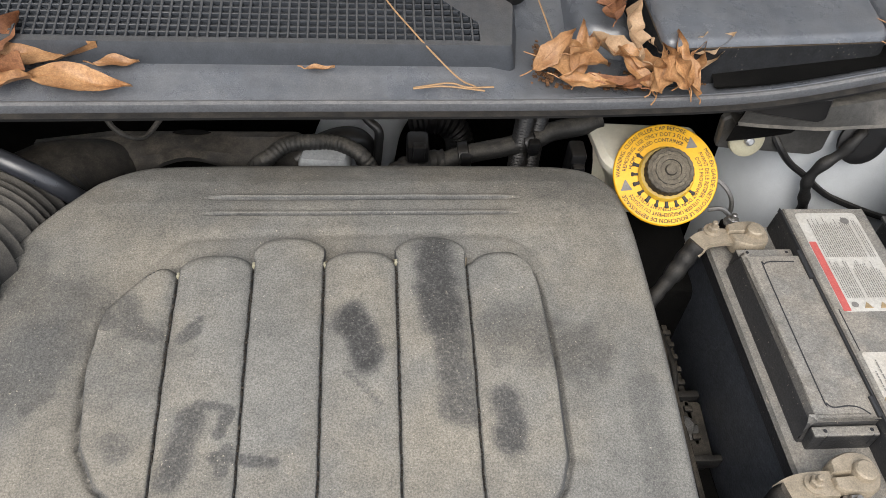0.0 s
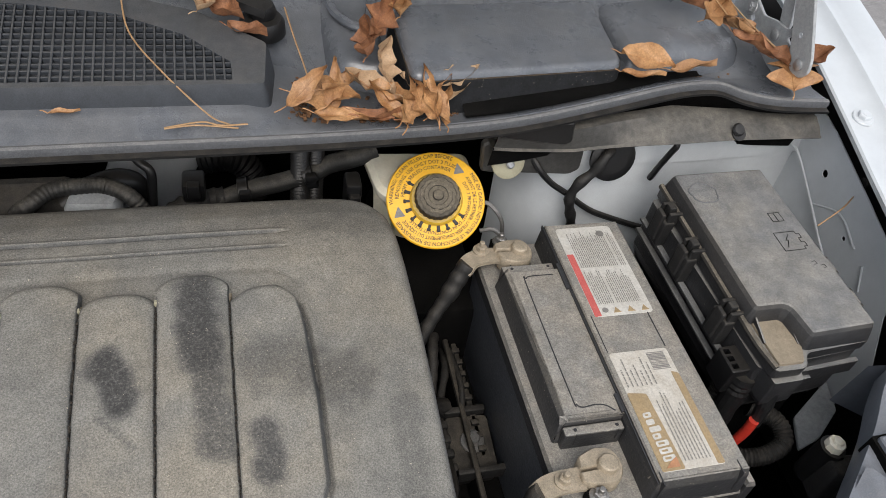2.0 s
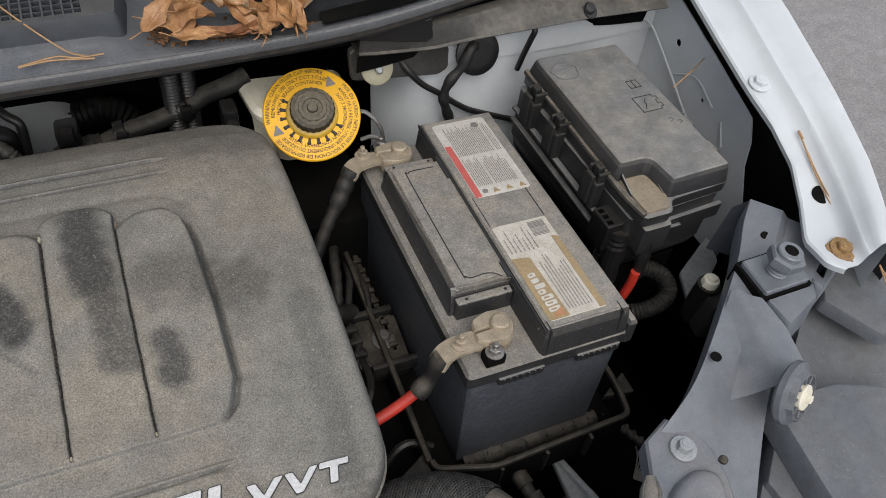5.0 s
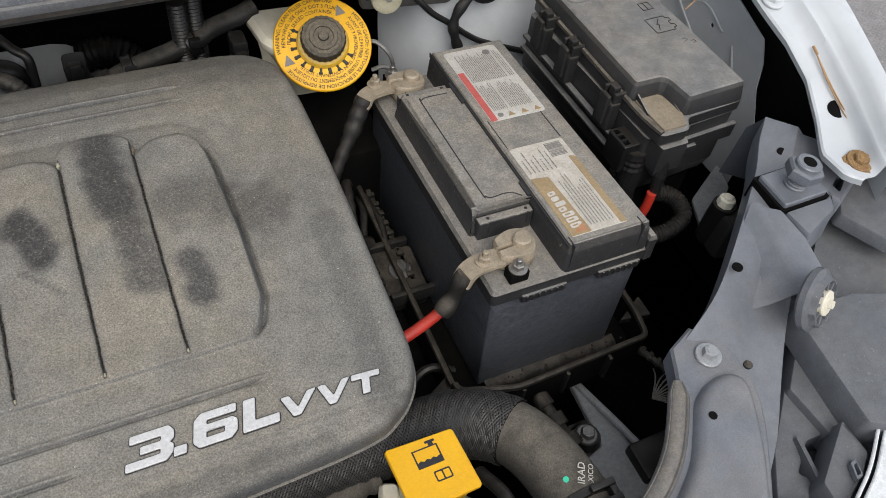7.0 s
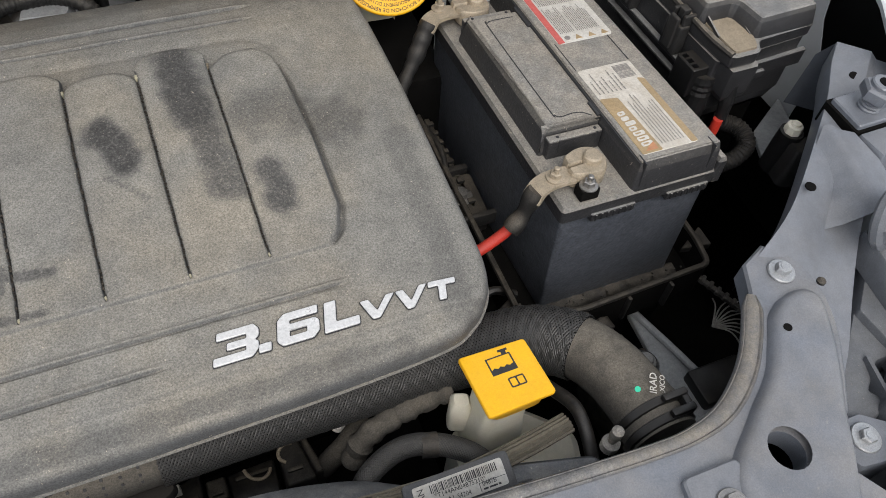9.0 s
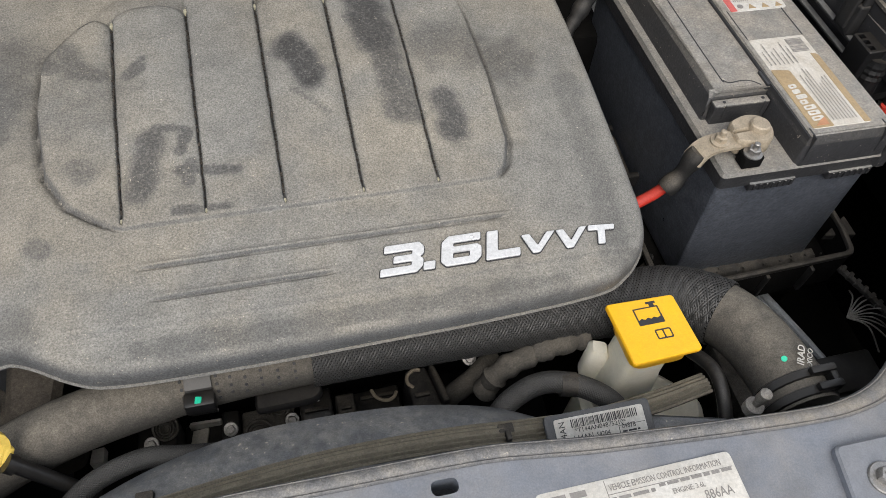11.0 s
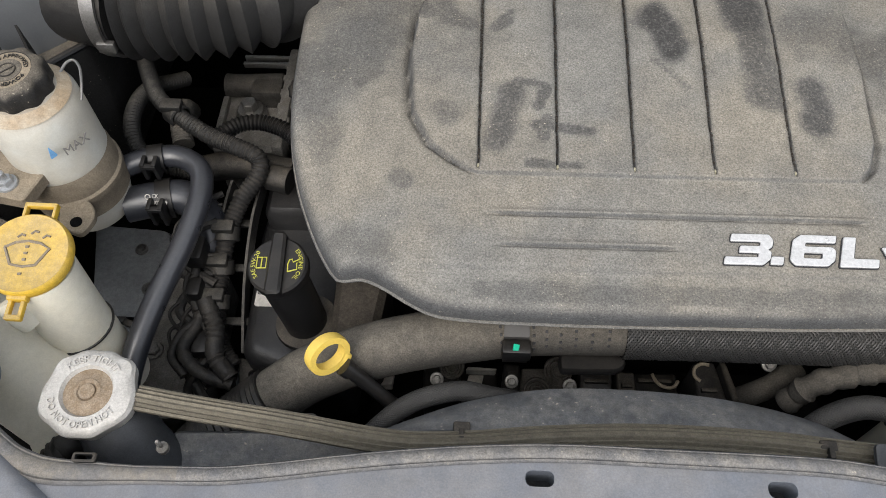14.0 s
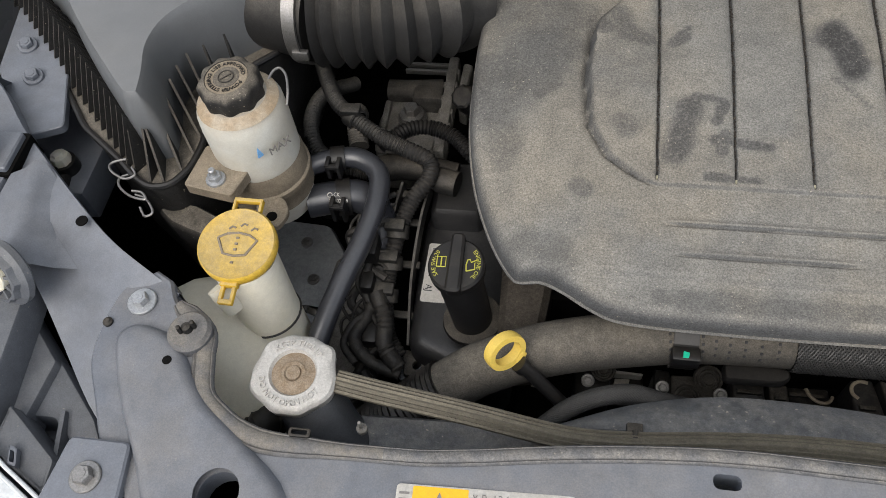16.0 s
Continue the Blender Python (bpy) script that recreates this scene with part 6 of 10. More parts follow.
sweep(bm, [(0.478, 0.552, 0.998), (0.467, 0.538, 1.004), (0.458, 0.536, 0.984), (0.444, 0.536, 0.964), (0.441, 0.537, 0.941), (0.455, 0.54, 0.90), (0.46, 0.54, 0.86)], lambda s: 0.0058 + 0.0008 * math.sin(s * 40), 10, 10)
solid("taped_wiring", bm, M_tape, "taped wiring loom from the body grommet", "wiring")
bm = B()
sweep(bm, [(0.385, 0.566, 1.0), (0.397, 0.546, 0.983), (0.415, 0.543, 0.963), (0.437, 0.543, 0.946), (0.465, 0.543, 0.923), (0.49, 0.543, 0.908), (0.55, 0.543, 0.882), (0.58, 0.545, 0.875)], 0.0036, 8)
solid("black_hose", bm, M_rubber, "thin black hose behind the battery", "hose")
bm = B()
sweep(bm, [(0.536, 0.534, 1.03), (0.5352, 0.526, 1.024), (0.535, 0.53, 1.01), (0.535, 0.538, 0.985), (0.535, 0.545, 0.96)], 0.0034, 8)
solid("vent_hose", bm, M_rubber, "short black vent hose by the fuse box", "hose")

# hood hinge by the left corner of the cowl
hinge = thing("hood_hinge", (0.655, 0.56, 1.07), "grey steel hood hinge with pivots", "hinge")
across = lambda x: Matrix(((0, 0, -1, x), (1, 0, 0, 0), (0, 1, 0, 0), (0, 0, 0, 1)))
plate_layers = [(0, 0), (0, 0.0026), (0.0006, 0.0032)]
bm = B()
shell(bm, rounded([(0.70, 1.075), (0.70, 1.12), (0.668, 1.112), (0.645, 1.104), (0.623, 1.111), (0.604, 1.113), (0.594, 1.120), (0.589, 1.116), (0.597, 1.106), (0.588, 1.104), (0.574, 1.109), (0.570, 1.102), (0.588, 1.090), (0.614, 1.086), (0.64, 1.082)], 0.0035), plate_layers, [disc(0.66, 1.092, 0.004)], m=across(0.668))
part("hinge_plate", bm, M_hinge, hinge)
bm = B()
shell(bm, rounded([(0.70, 1.03), (0.70, 1.08), (0.61, 1.088), (0.57, 1.096), (0.556, 1.085), (0.56, 1.07)], 0.004), plate_layers, m=across(0.674))
part("mounting_plate", bm, M_hinge, hinge)
bm = B()
shell(bm, rounded([(0.66, 1.23), (0.577, 1.10), (0.566, 1.087), (0.549, 1.089), (0.541, 1.101), (0.545, 1.114), (0.562, 1.136), (0.645, 1.24)], 0.005), plate_layers, [disc(0.575, 1.124, 0.003)], m=across(0.663))
part("hinge_arm", bm, M_hinge, hinge)
bm = B()
shell(bm, rounded([(0.66, 1.19), (0.636, 1.145), (0.62, 1.106), (0.605, 1.108), (0.604, 1.118), (0.618, 1.149), (0.64, 1.20)], 0.004), plate_layers, m=across(0.671))
part("hinge_arm", bm, M_hinge, hinge)
for y, z, x in ((0.557, 1.1005, 0.6595), (0.614, 1.099, 0.6645)):
    bm = B()
    lathe(bm, [(0.0062, 0), (0.0062, 0.002), (0.0045, 0.0032)], frame_of((x, y, z), (-1, 0, 0)), 18)
    part("pivot", bm, M_zinc, hinge)
bm = B()
hexbolt(bm, (0.665, 0.668, 1.100), (-1, 0, 0.2), r=0.006, washer=0.009, h=0.006)
part("bolt", bm, M_zinc, hinge)

# added black sheet that keeps the gap beside the fender flange dark
liner = thing("fender_liner", (0.75, 0.42, 0.62), "black liner added to darken the gap inside the fender", "fender liner")
bm = B()
rows = []
for y in ysf:
    xi, zc = at(1, y), at(6, y)
    wx = max(xi + 0.03, 0.742)
    rows.append([(wx, y, zc - 0.012), (wx - 0.004, y, zc - 0.03), (wx + 0.01, y, zc - 0.14), (wx + 0.02, y, 0.62)])
grid(bm, rows)
part("liner_wall", bm, M_black, liner)
for y in (0.33, 0.47):
    bm = B()
    lathe(bm, [(0.007, 0), (0.0065, 0.002), (0.003, 0.0035)], frame_of((max(at(1, y) + 0.03, 0.742) - 0.001, y, at(6, y) - 0.06), (-1, 0, 0.1)), 16)
    part("push_clip", bm, M_dusty, liner)

# ---- lamp brackets and headlamp housings, both sides ----
def lamp_side(side):
    mirror = Matrix.Translation((-0.037, 0, 0)) @ Matrix.Diagonal((side, 1, 1, 1)) @ Matrix.Translation((0.037, 0, 0))
    nudge = Matrix.Translation((0 if side > 0 else -0.004, 0, 0))
    fix = nudge @ mirror
    def add(name, bm, mat_, parent, label=""):
        bmesh.ops.transform(bm, matrix=fix, verts=bm.verts)
        return part(name, bm, mat_, parent, label)
    base = fix @ Vector((0.56, 0.12, 0.90))
    br = thing("lamp_bracket", base, "grey painted headlamp bracket beside the bay", "bracket", "lamp brackets")
    I = [(0.430, 0.084, 0.945), (0.461, 0.099, 0.957), (0.49, 0.116, 0.962), (0.523, 0.142, 0.9655), (0.57, 0.183, 0.969), (0.606, 0.216, 0.972), (0.632, 0.246, 0.976), (0.655, 0.268, 0.98)]
    O = [(0.452, -0.035, 0.90), (0.490, 0.002, 0.91), (0.522, 0.042, 0.92), (0.556, 0.085, 0.936), (0.596, 0.125, 0.952), (0.644, 0.160, 0.965), (0.678, 0.184, 0.976), (0.698, 0.205, 0.982)]
    I, O = smooth_line([Vector(p) for p in I], 3), smooth_line([Vector(p) for p in O], 3)
    rows = []
    for a, b in zip(I, O):
        c1, c2 = a.lerp(b, 0.42), a.lerp(b, 0.52)
        c1.z += 0.004
        c2.z -= 0.002
        rows.append([a - Vector((0, 0, 0.03)), a - Vector((0, 0, 0.002)), a + Vector((0.001, 0, 0)), c1, c2, a.lerp(b, 0.9), b, b - Vector((-0.004, 0.006, 0.05))])
    bm = B()
    grid(bm, rows)
    wing = add("wing", bm, M_bracket, br)
    bm = B()
    lathe(bm, [(0.0048, -0.0008), (0.0048, 0.0004)], pose(0.518, 0.128, 0.9685), 14)
    add("hole", bm, M_pit, br)
    bm = B()
    lathe(bm, [(0.0045, -0.0008), (0.0045, 0.0006)], frame_of((0.641, 0.224, 0.9775), (-0.1, -0.2, 1)), 14)
    add("hole", bm, M_pit, br)
    # square pad for the stop nut, in a thin dark joint
    bm = B()
    shell(bm, rounded([(0.5905, 0.2045), (0.5905, 0.1605), (0.6465, 0.1615), (0.6485, 0.206)], 0.002), [(0, 0.955), (0, 0.9775)])
    add("joint", bm, M_pit, br)
    bm = B()
    shell(bm, rounded([(0.5935, 0.2015), (0.5935, 0.163), (0.644, 0.164), (0.646, 0.203)], 0.0025), [(0, 0.96), (0, 0.9815), (0.0012, 0.983)])
    add("pad", bm, M_bracket, br)
    bm = B()
    shell(bm, rounded([(0.594, 0.161), (0.645, 0.162), (0.6535, 0.166), (0.643, 0.148), (0.597, 0.130)], 0.003), [(-0.004, 0.94), (0, 0.972), (0.0015, 0.9755)])
    add("flap", bm, M_bracket, br)
    bm = B()
    shell(bm, rounded([(0.664, 0.197), (0.703, 0.189), (0.704, 0.178), (0.661, 0.155), (0.655, 0.167)], 0.003), [(0, 0.93), (0, 0.966), (0.003, 0.970)], [rounded([(0.668, 0.189), (0.694, 0.184), (0.668, 0.166)], 0.003)])
    add("channel", bm, M_bracket, br)
    # raised arm from the pad towards the adjuster
    bm = B()
    P0 = [(0.548, 0.160, 0.962), (0.561, 0.172, 0.9705), (0.570, 0.180, 0.9755), (0.5745, 0.1775, 0.9775), (0.579, 0.172, 0.977), (0.581, 0.170, 0.9762), (0.5905, 0.163, 0.9765), (0.595, 0.132, 0.972), (0.599, 0.130, 0.94)]
    P1 = [(0.512, 0.097, 0.947), (0.535, 0.0935, 0.951), (0.553, 0.088, 0.966), (0.5595, 0.087, 0.970), (0.566, 0.0872, 0.9697), (0.5685, 0.087, 0.9685), (0.579, 0.087, 0.9685), (0.589, 0.090, 0.966), (0.594, 0.092, 0.93)]
    rows = []
    for k in range(9):
        u = k / 8
        rows.append([Vector(a).lerp(Vector(b), u) + Vector((0, 0, -0.004 * math.sin(math.pi * u) if i == 1 else 0)) for i, (a, b) in enumerate(zip(P0, P1))])
    grid(bm, rows)
    arm_ = add("ridge", bm, M_bracket, br)
    arm_.data.set_sharp_from_angle(angle=radians(40))
    bm = B()
    m3 = frame_of((0.617, 0.181, 0.982), (0.06, -0.02, 1)) @ Matrix.Scale(1.12, 4)
    lathe(bm, [(0.0085, 0), (0.0092, 0.0025), (0.008, 0.0035), (0.0092, 0.0055), (0.008, 0.0065), (0.0092, 0.0085), (0.008, 0.0095), (0.0092, 0.0115), (0.008, 0.0125)], m3, 20)
    lathe(bm, [(0.0145, 0.0125), (0.0152, 0.0138), (0.0152, 0.021), (0.0135, 0.0232)], m3, 6)
    lathe(bm, [(0.0105, 0.023), (0.0105, 0.0258), (0.0095, 0.0268), (0.007, 0.0268)], m3, 20)
    adj = add("stop_nut", bm, M_bracket, br, "large grey hexagon stop nut")
    adj.data.set_sharp_from_angle(angle=radians(30))
    bm = B()
    lathe(bm, [(0.0056, 0.0265), (0.0056, 0.0272)], m3, 14)
    add("bore", bm, M_pit, adj)
    bm = B()
    rows = []
    for k in range(7):
        t = k / 6
        rows.append([(0.655 + 0.045 * t, 0.268 - 0.06 * t, 0.978), (0.66 + 0.045 * t, 0.285 - 0.04 * t, 0.95), (0.66 + 0.045 * t, 0.29 - 0.04 * t, 0.88)])
    grid(bm, rows)
    add("rear_flange", bm, M_bracket, br)
    lamp = thing("headlamp_housing", fix @ Vector((0.62, 0.05, 0.85)), "grey plastic headlamp housing with an adjuster wheel", "headlamp", "headlamps")
    bm = B()
    grid(bm, [[(0.455, -0.02, 0.83), (0.49, -0.09, 0.845), (0.53, -0.16, 0.84)], [(0.50, 0.0, 0.862), (0.53, -0.05, 0.868), (0.58, -0.13, 0.86)], [(0.54, 0.035, 0.868), (0.58, 0.0, 0.872), (0.63, -0.08, 0.87)],
              [(0.575, 0.065, 0.872), (0.62, 0.035, 0.876), (0.68, -0.03, 0.875)], [(0.61, 0.10, 0.885), (0.66, 0.07, 0.89), (0.73, 0.03, 0.89)], [(0.66, 0.15, 0.91), (0.71, 0.12, 0.915), (0.79, 0.08, 0.915)], [(0.70, 0.20, 0.93), (0.75, 0.17, 0.935), (0.83, 0.14, 0.93)]])
    add("housing", bm, M_lamp, lamp)
    # overlapping moulded plates
    PLATES = [([(0.560, 0.088), (0.594, 0.083), (0.622, 0.081), (0.70, 0.05), (0.60, -0.05), (0.553, -0.021)], 0.905, 0.935), ([(0.577, 0.078), (0.595, 0.052), (0.583, -0.006), (0.568, -0.009), (0.541, -0.021), (0.533, 0.035)], 0.88, 0.905),
              ([(0.536, 0.040), (0.546, -0.008), (0.523, -0.007), (0.500, -0.026), (0.512, -0.040), (0.477, -0.052), (0.465, -0.043), (0.492, -0.003)], 0.87, 0.897), ([(0.546, -0.007), (0.548, -0.038), (0.532, -0.05), (0.496, -0.068), (0.497, -0.043)], 0.89, 0.92), ([(0.672, 0.155), (0.70, 0.19), (0.79, 0.16), (0.77, 0.10), (0.70, 0.105)], 0.92, 0.934)]
    for loop_, z0, z1 in PLATES:
        bm = B()
        shell(bm, rounded(loop_, 0.003), [(-0.002, z0), (0, z1 - 0.002), (0.001, z1 - 0.0005), (0.003, z1)], height=lambda x, y: 0.06 * (y + x - 0.56))
        add("plate", bm, M_lamp, lamp)
    bm = B()
    shell(bm, rounded([(0.523, -0.040), (0.530, -0.038), (0.5255, -0.052), (0.5185, -0.053)], 0.001, 2), [(0, 0.916), (0, 0.9215), (0.0008, 0.922)], [rounded([(0.5237, -0.0425), (0.5275, -0.0415), (0.5247, -0.050), (0.5205, -0.0505)], 0.0008, 2)])
    add("tab", bm, M_bracket, lamp)
    for u, v in (((0.556, 0.05, 0.903), (0.585, 0.01, 0.905)), ((0.515, -0.002, 0.897), (0.505, -0.04, 0.899))):
        bm = B()
        sweep(bm, [u, (Vector(u) + Vector(v)) / 2, v], 1, profile=[(-0.004, -0.02), (0.004, -0.02), (0.0018, 0.002), (-0.0018, 0.002)])
        add("rib", bm, M_lamp, lamp)
    rim_ = [(0.632, 0.024, 0.926), (0.572, -0.020, 0.925), (0.535, -0.048, 0.924), (0.509, -0.063, 0.922), (0.48, -0.079, 0.918), (0.446, -0.096, 0.91)]
    for off, r_ in ((0.0, 0.0016), (0.0048, 0.0016)):
        bm = B()
        sweep(bm, [(x + off * 0.6, y - off, z) for x, y, z in rim_], r_, 8, 5)
        add("lens_rim", bm, M_glass, lamp)
    bm = B()
    grid(bm, [[(x + 0.004, y - 0.006, z - 0.001), (x + 0.012, y - 0.02, z - 0.001), (x + 0.03, y - 0.05, z - 0.006), (x + 0.05, y - 0.09, z - 0.03), (x + 0.055, y - 0.11, z - 0.08)] for x, y, z in smooth_line([Vector(p) for p in rim_], 4)])
    add("lens", bm, M_glass, lamp, "pale clear headlamp lens")
    m3 = frame_of((0.559, 0.073, 0.972), (0.34, -0.84, 0.42))
    bm = B()
    lathe(bm, [(0.024, -0.010), (0.0275, -0.007), (0.0275, -0.002), (0.0225, 0.001), (0.0208, 0.0055), (0.0188, 0.006), (0.0175, 0.002), (0.011, 0.001)], m3, 40, wave=lambda a, i: 1 + (0.05 * math.cos(a * 10) if i in (3, 4) else 0))
    for k in range(9):
        box(bm, (0.0112, -0.0012, 0.0), (0.0185, 0.0012, 0.0055), 0.0004, 1, m=m3 @ Matrix.Rotation(radians(k * 40), 4, "Z"))
    wheel = add("adjuster_wheel", bm, M_lamp, lamp)
    wheel.data.set_sharp_from_angle(angle=radians(35))
    bm = B()
    lathe(bm, [(0.0115, 0.0), (0.0115, 0.0065), (0.0105, 0.0075), (0.004, 0.0078)], m3, 10)
    lathe(bm, [(0.0042, 0.0075), (0.0038, 0.0115)], m3, 6)
    add("adjuster_hub", bm, M_tank, wheel, "pale plastic hub")
    buf = thing("rubber_buffer", fix @ Vector((0.6075, 0.228, 0.88)), "black post with a pale rubber buffer", "buffer", "rubber buffers")
    bm = B()
    lathe(bm, [(0.0135, 0.86), (0.013, 0.895), (0.012, 0.911)], pose(0.6075, 0.228, 0), 20)
    add("post", bm, M_black, buf)
    bm = B()
    shell(bm, rounded([(0.601, 0.224), (0.636, 0.220), (0.613, 0.199), (0.597, 0.203)], 0.004), [(-0.003, 0.86), (0, 0.903), (0.002, 0.906)])
    add("block", bm, M_tape, buf, "speckled dark block")
    bm = B()
    lathe(bm, [(0.0088, 0.908), (0.0094, 0.915), (0.0082, 0.919), (0.0055, 0.9195), (0.0045, 0.922), (0.002, 0.9225)], pose(0.6075, 0.228, 0), 8)
    add("buffer_cap", bm, M_tank, buf, "pale yellowed rubber cap")


outer = thing("corner_bracket", (0.462, -0.058, 0.85), "grey corner bracket bolted beside the headlamp", "bracket")
bm = B()
shell(bm, rounded([(0.452, -0.040), (0.471, -0.040), (0.492, -0.056), (0.478, -0.082), (0.444, -0.078), (0.434, -0.060)], 0.003), [(0, 0.84), (0, 0.898), (0.0012, 0.90)])
part("bracket_plate", bm, M_bracket, outer)
bm = B()
hexbolt(bm, (0.462, -0.059, 0.90), (0.05, -0.05, 1), r=0.0068, washer=0.0125, h=0.007)
part("bolt", bm, M_zinc, outer)

lamp_side(1)
lamp_side(-1)
bm = B()
rows = []
for y in np.linspace(-0.15, 0.75, 12):
    rows.append([(-0.80, y, 0.99), (-0.83, y, 1.0), (-0.88, y, 0.99), (-0.92, y, 0.9), (-0.95, y, 0.5)])
grid(bm, rows)
solid("fender", bm, M_white, "white painted front fender on the driver's far side", "fender")
bm = B()
shell(bm, rounded([(0.66, 0.305), (0.727, 0.345), (0.716, 0.306), (0.677, 0.278), (0.645, 0.268)], 0.004), [(0, 0.815), (0, 0.819), (0.001, 0.82)])
solid("grey_bracket", bm, M_hinge, "small grey bracket below the fuse box", "bracket")

# ---- front of the engine: hose, bottle, labels ----
hose = thing("radiator_hose", (0.0, 0.11, 0.83), "dusty upper radiator hose with a woven sleeve", "radiator hose")
HP = [(-0.317, 0.072, 0.827), (-0.303, 0.079, 0.836), (-0.275, 0.092, 0.848), (-0.225, 0.107, 0.86), (-0.165, 0.119, 0.864), (-0.1, 0.1275, 0.866), (0.0, 0.1305, 0.865), (0.1, 0.132, 0.862), (0.18, 0.1335, 0.858), (0.235, 0.132, 0.856), (0.275, 0.126, 0.858), (0.303, 0.104, 0.866), (0.316, 0.072, 0.875), (0.321, 0.035, 0.881), (0.322, 0.0, 0.882)]
hl = smooth_line([Vector(p) for p in HP], 8)
i0 = min(range(len(hl)), key=lambda k: (hl[k] - Vector((-0.036, 0.1265, 0.865))).length)
i1 = min(range(len(hl)), key=lambda k: (hl[k] - Vector((0.3045, 0.1, 0.867))).length)
bm = B()
sweep(bm, hl[:i0 + 2], 0.0225, 24, 0)
left_run = part("rubber_run", bm, M_greyhose, hose, "bare dusty rubber run")
bm = B()
sweep(bm, hl[i1 - 1:], lambda s: 0.0275 + 0.001 * (s > 0.75), 24, 0)
right_run = part("rubber_run", bm, M_greyhose, hose, "bare dusty rubber run")
# woven sleeve: a sheath with crossing threads in relief
bm = B()
core = hl[i0:i1 + 1]
sweep(bm, core, lambda s: 0.0238 + 0.0048 * min(1, max(0, (s - 0.55) / 0.25)), 24, 0)
sleeve = part("woven_sleeve", bm, M_braid, hose, "black woven protective sleeve")
def weave(bm, line, radius, turns, strands, r, lift=0.0):
    n = len(line)
    fine = smooth_line(line, 6)
    n = len(fine)
    run = [0.0]
    for a_, b_ in zip(fine, fine[1:]):
        run.append(run[-1] + (b_ - a_).length)
    fx = []
    x = None
    for i, q in enumerate(fine):
        d = (fine[min(i + 1, n - 1)] - fine[max(i - 1, 0)]).normalized()
        if x is None:
            x = Vector((0, 0, 1)).cross(d)
        x = (x - d * x.dot(d)).normalized()
        fx.append((x.copy(), d.cross(x)))
    for hand in (1, -1):
        for s in range(strands):
            pts = []
            for i in range(0, n, 1):
                t = run[i] / run[-1]
                a = 2 * math.pi * (s / strands + hand * turns * t)
                R = (radius(t) if callable(radius) else radius)
                u, v = fx[i]
                R += lift * hand * math.cos(math.pi * (turns * t * strands + s * hand * 0.5))
                pts.append(fine[i] + (u * math.cos(a) + v * math.sin(a)) * R)
            vs = []
            for i, q in enumerate(pts):
                d = (pts[min(i + 1, n - 1)] - pts[max(i - 1, 0)]).normalized()
                t = i / (n - 1)
                out = (q - fine[i]).normalized()
                side = d.cross(out).normalized()
                vs.append((bm.verts.new(q - side * r), bm.verts.new(q + out * r * 0.45), bm.verts.new(q + side * r)))
            for a, b in zip(vs, vs[1:]):
                bm.faces.new((a[0], a[1], b[1], b[0]))
                bm.faces.new((a[1], a[2], b[2], b[1]))
M_thread = material("grey_thread", (0.03, 0.03, 0.03), 0.45, scale=80, dust=0.12, dust_colour=(0.16, 0.145, 0.12), grain=0.2, bump=0.1)
bm = B()
weave(bm, core, lambda t: 0.0245 + 0.0048 * min(1, max(0, (t - 0.55) / 0.25)), 3.4, 36, 0.00082, 0.0005)
part("threads", bm, M_thread, sleeve, kind="stuff")
bm = B()
for k in range(63):
    i = i0 - 1 - int(k / 7) * 1
    if i < 2:
        continue
    a = radians(62 + (k % 7) * 16 + (7 if int(k / 7) % 2 else 0))
    q, d = hl[i], (hl[i + 1] - hl[i]).normalized()
    sx = Vector((0, 0, 1)).cross(d).normalized()
    up_ = d.cross(sx)
    out = sx * math.cos(a) + up_ * math.sin(a)
    box(bm, (-0.0011, -0.0012, -0.0006), (0.0011, 0.0012, 0.0004), 0.0003, 1, m=Matrix.Translation(q + out * 0.0225) @ Matrix((d, out.cross(d), out)).transposed().to_4x4())
part("woven_ticks", bm, M_ink, left_run, kind="stuff")
clip = thing("hose_clip", (-0.127, 0.1, 0.84), "black hose clip with a green paint dab", "hose clip")
bm = B()
q = Vector((-0.122, 0.125, 0.8655))
for k in range(14):
    a0, a1 = radians(-70 + k * 20), radians(-70 + (k + 1) * 20)
    pa = [(0.0232, a0), (0.0258, a0), (0.0258, a1), (0.0232, a1)]
    f = []
    for x in (-0.0095, 0.0095):
        f.append([bm.verts.new((q.x + x, q.y + r * math.cos(a), q.z + r * math.sin(a))) for r, a in pa])
    for u in range(4):
        bm.faces.new((f[0][u], f[0][(u + 1) % 4], f[1][(u + 1) % 4], f[1][u]))
bmesh.ops.remove_doubles(bm, verts=bm.verts, dist=1e-5)
box(bm, (-0.133, 0.095, 0.870), (-0.111, 0.107, 0.8855), 0.002)
part("band", bm, M_black, clip)
bm = B()
shell(bm, rounded([(-0.1255, 0.097), (-0.1205, 0.097), (-0.1195, 0.102), (-0.1245, 0.103)], 0.001), [(0, 0.8853), (0.0005, 0.8862)])
part("paint_dab", bm, M_green, clip, "green paint dab")
bm = B()
shell(bm, rounded([(-0.086, 0.1), (-0.04, 0.101), (-0.032, 0.108), (-0.036, 0.118), (-0.086, 0.116)], 0.005), [(0, 0.838), (0, 0.843), (0.002, 0.846)])
solid("hose_saddle", bm, M_black, "black plastic saddle under the hose", "bracket")
rclamp = thing("spring_clamp", (0.322, 0.01, 0.86), "black spring clamp on the radiator hose", "hose clamp")
bm = B()
d = (hl[-1] - hl[-9]).normalized()
for off in (0.012, 0.026):
    c = Vector((0.3218, 0.032 - off, 0.8815))
    lathe(bm, [(0.0285, -0.004), (0.0305, -0.003), (0.0305, 0.003), (0.0285, 0.004)], frame_of(c, d), 32, cap=False)
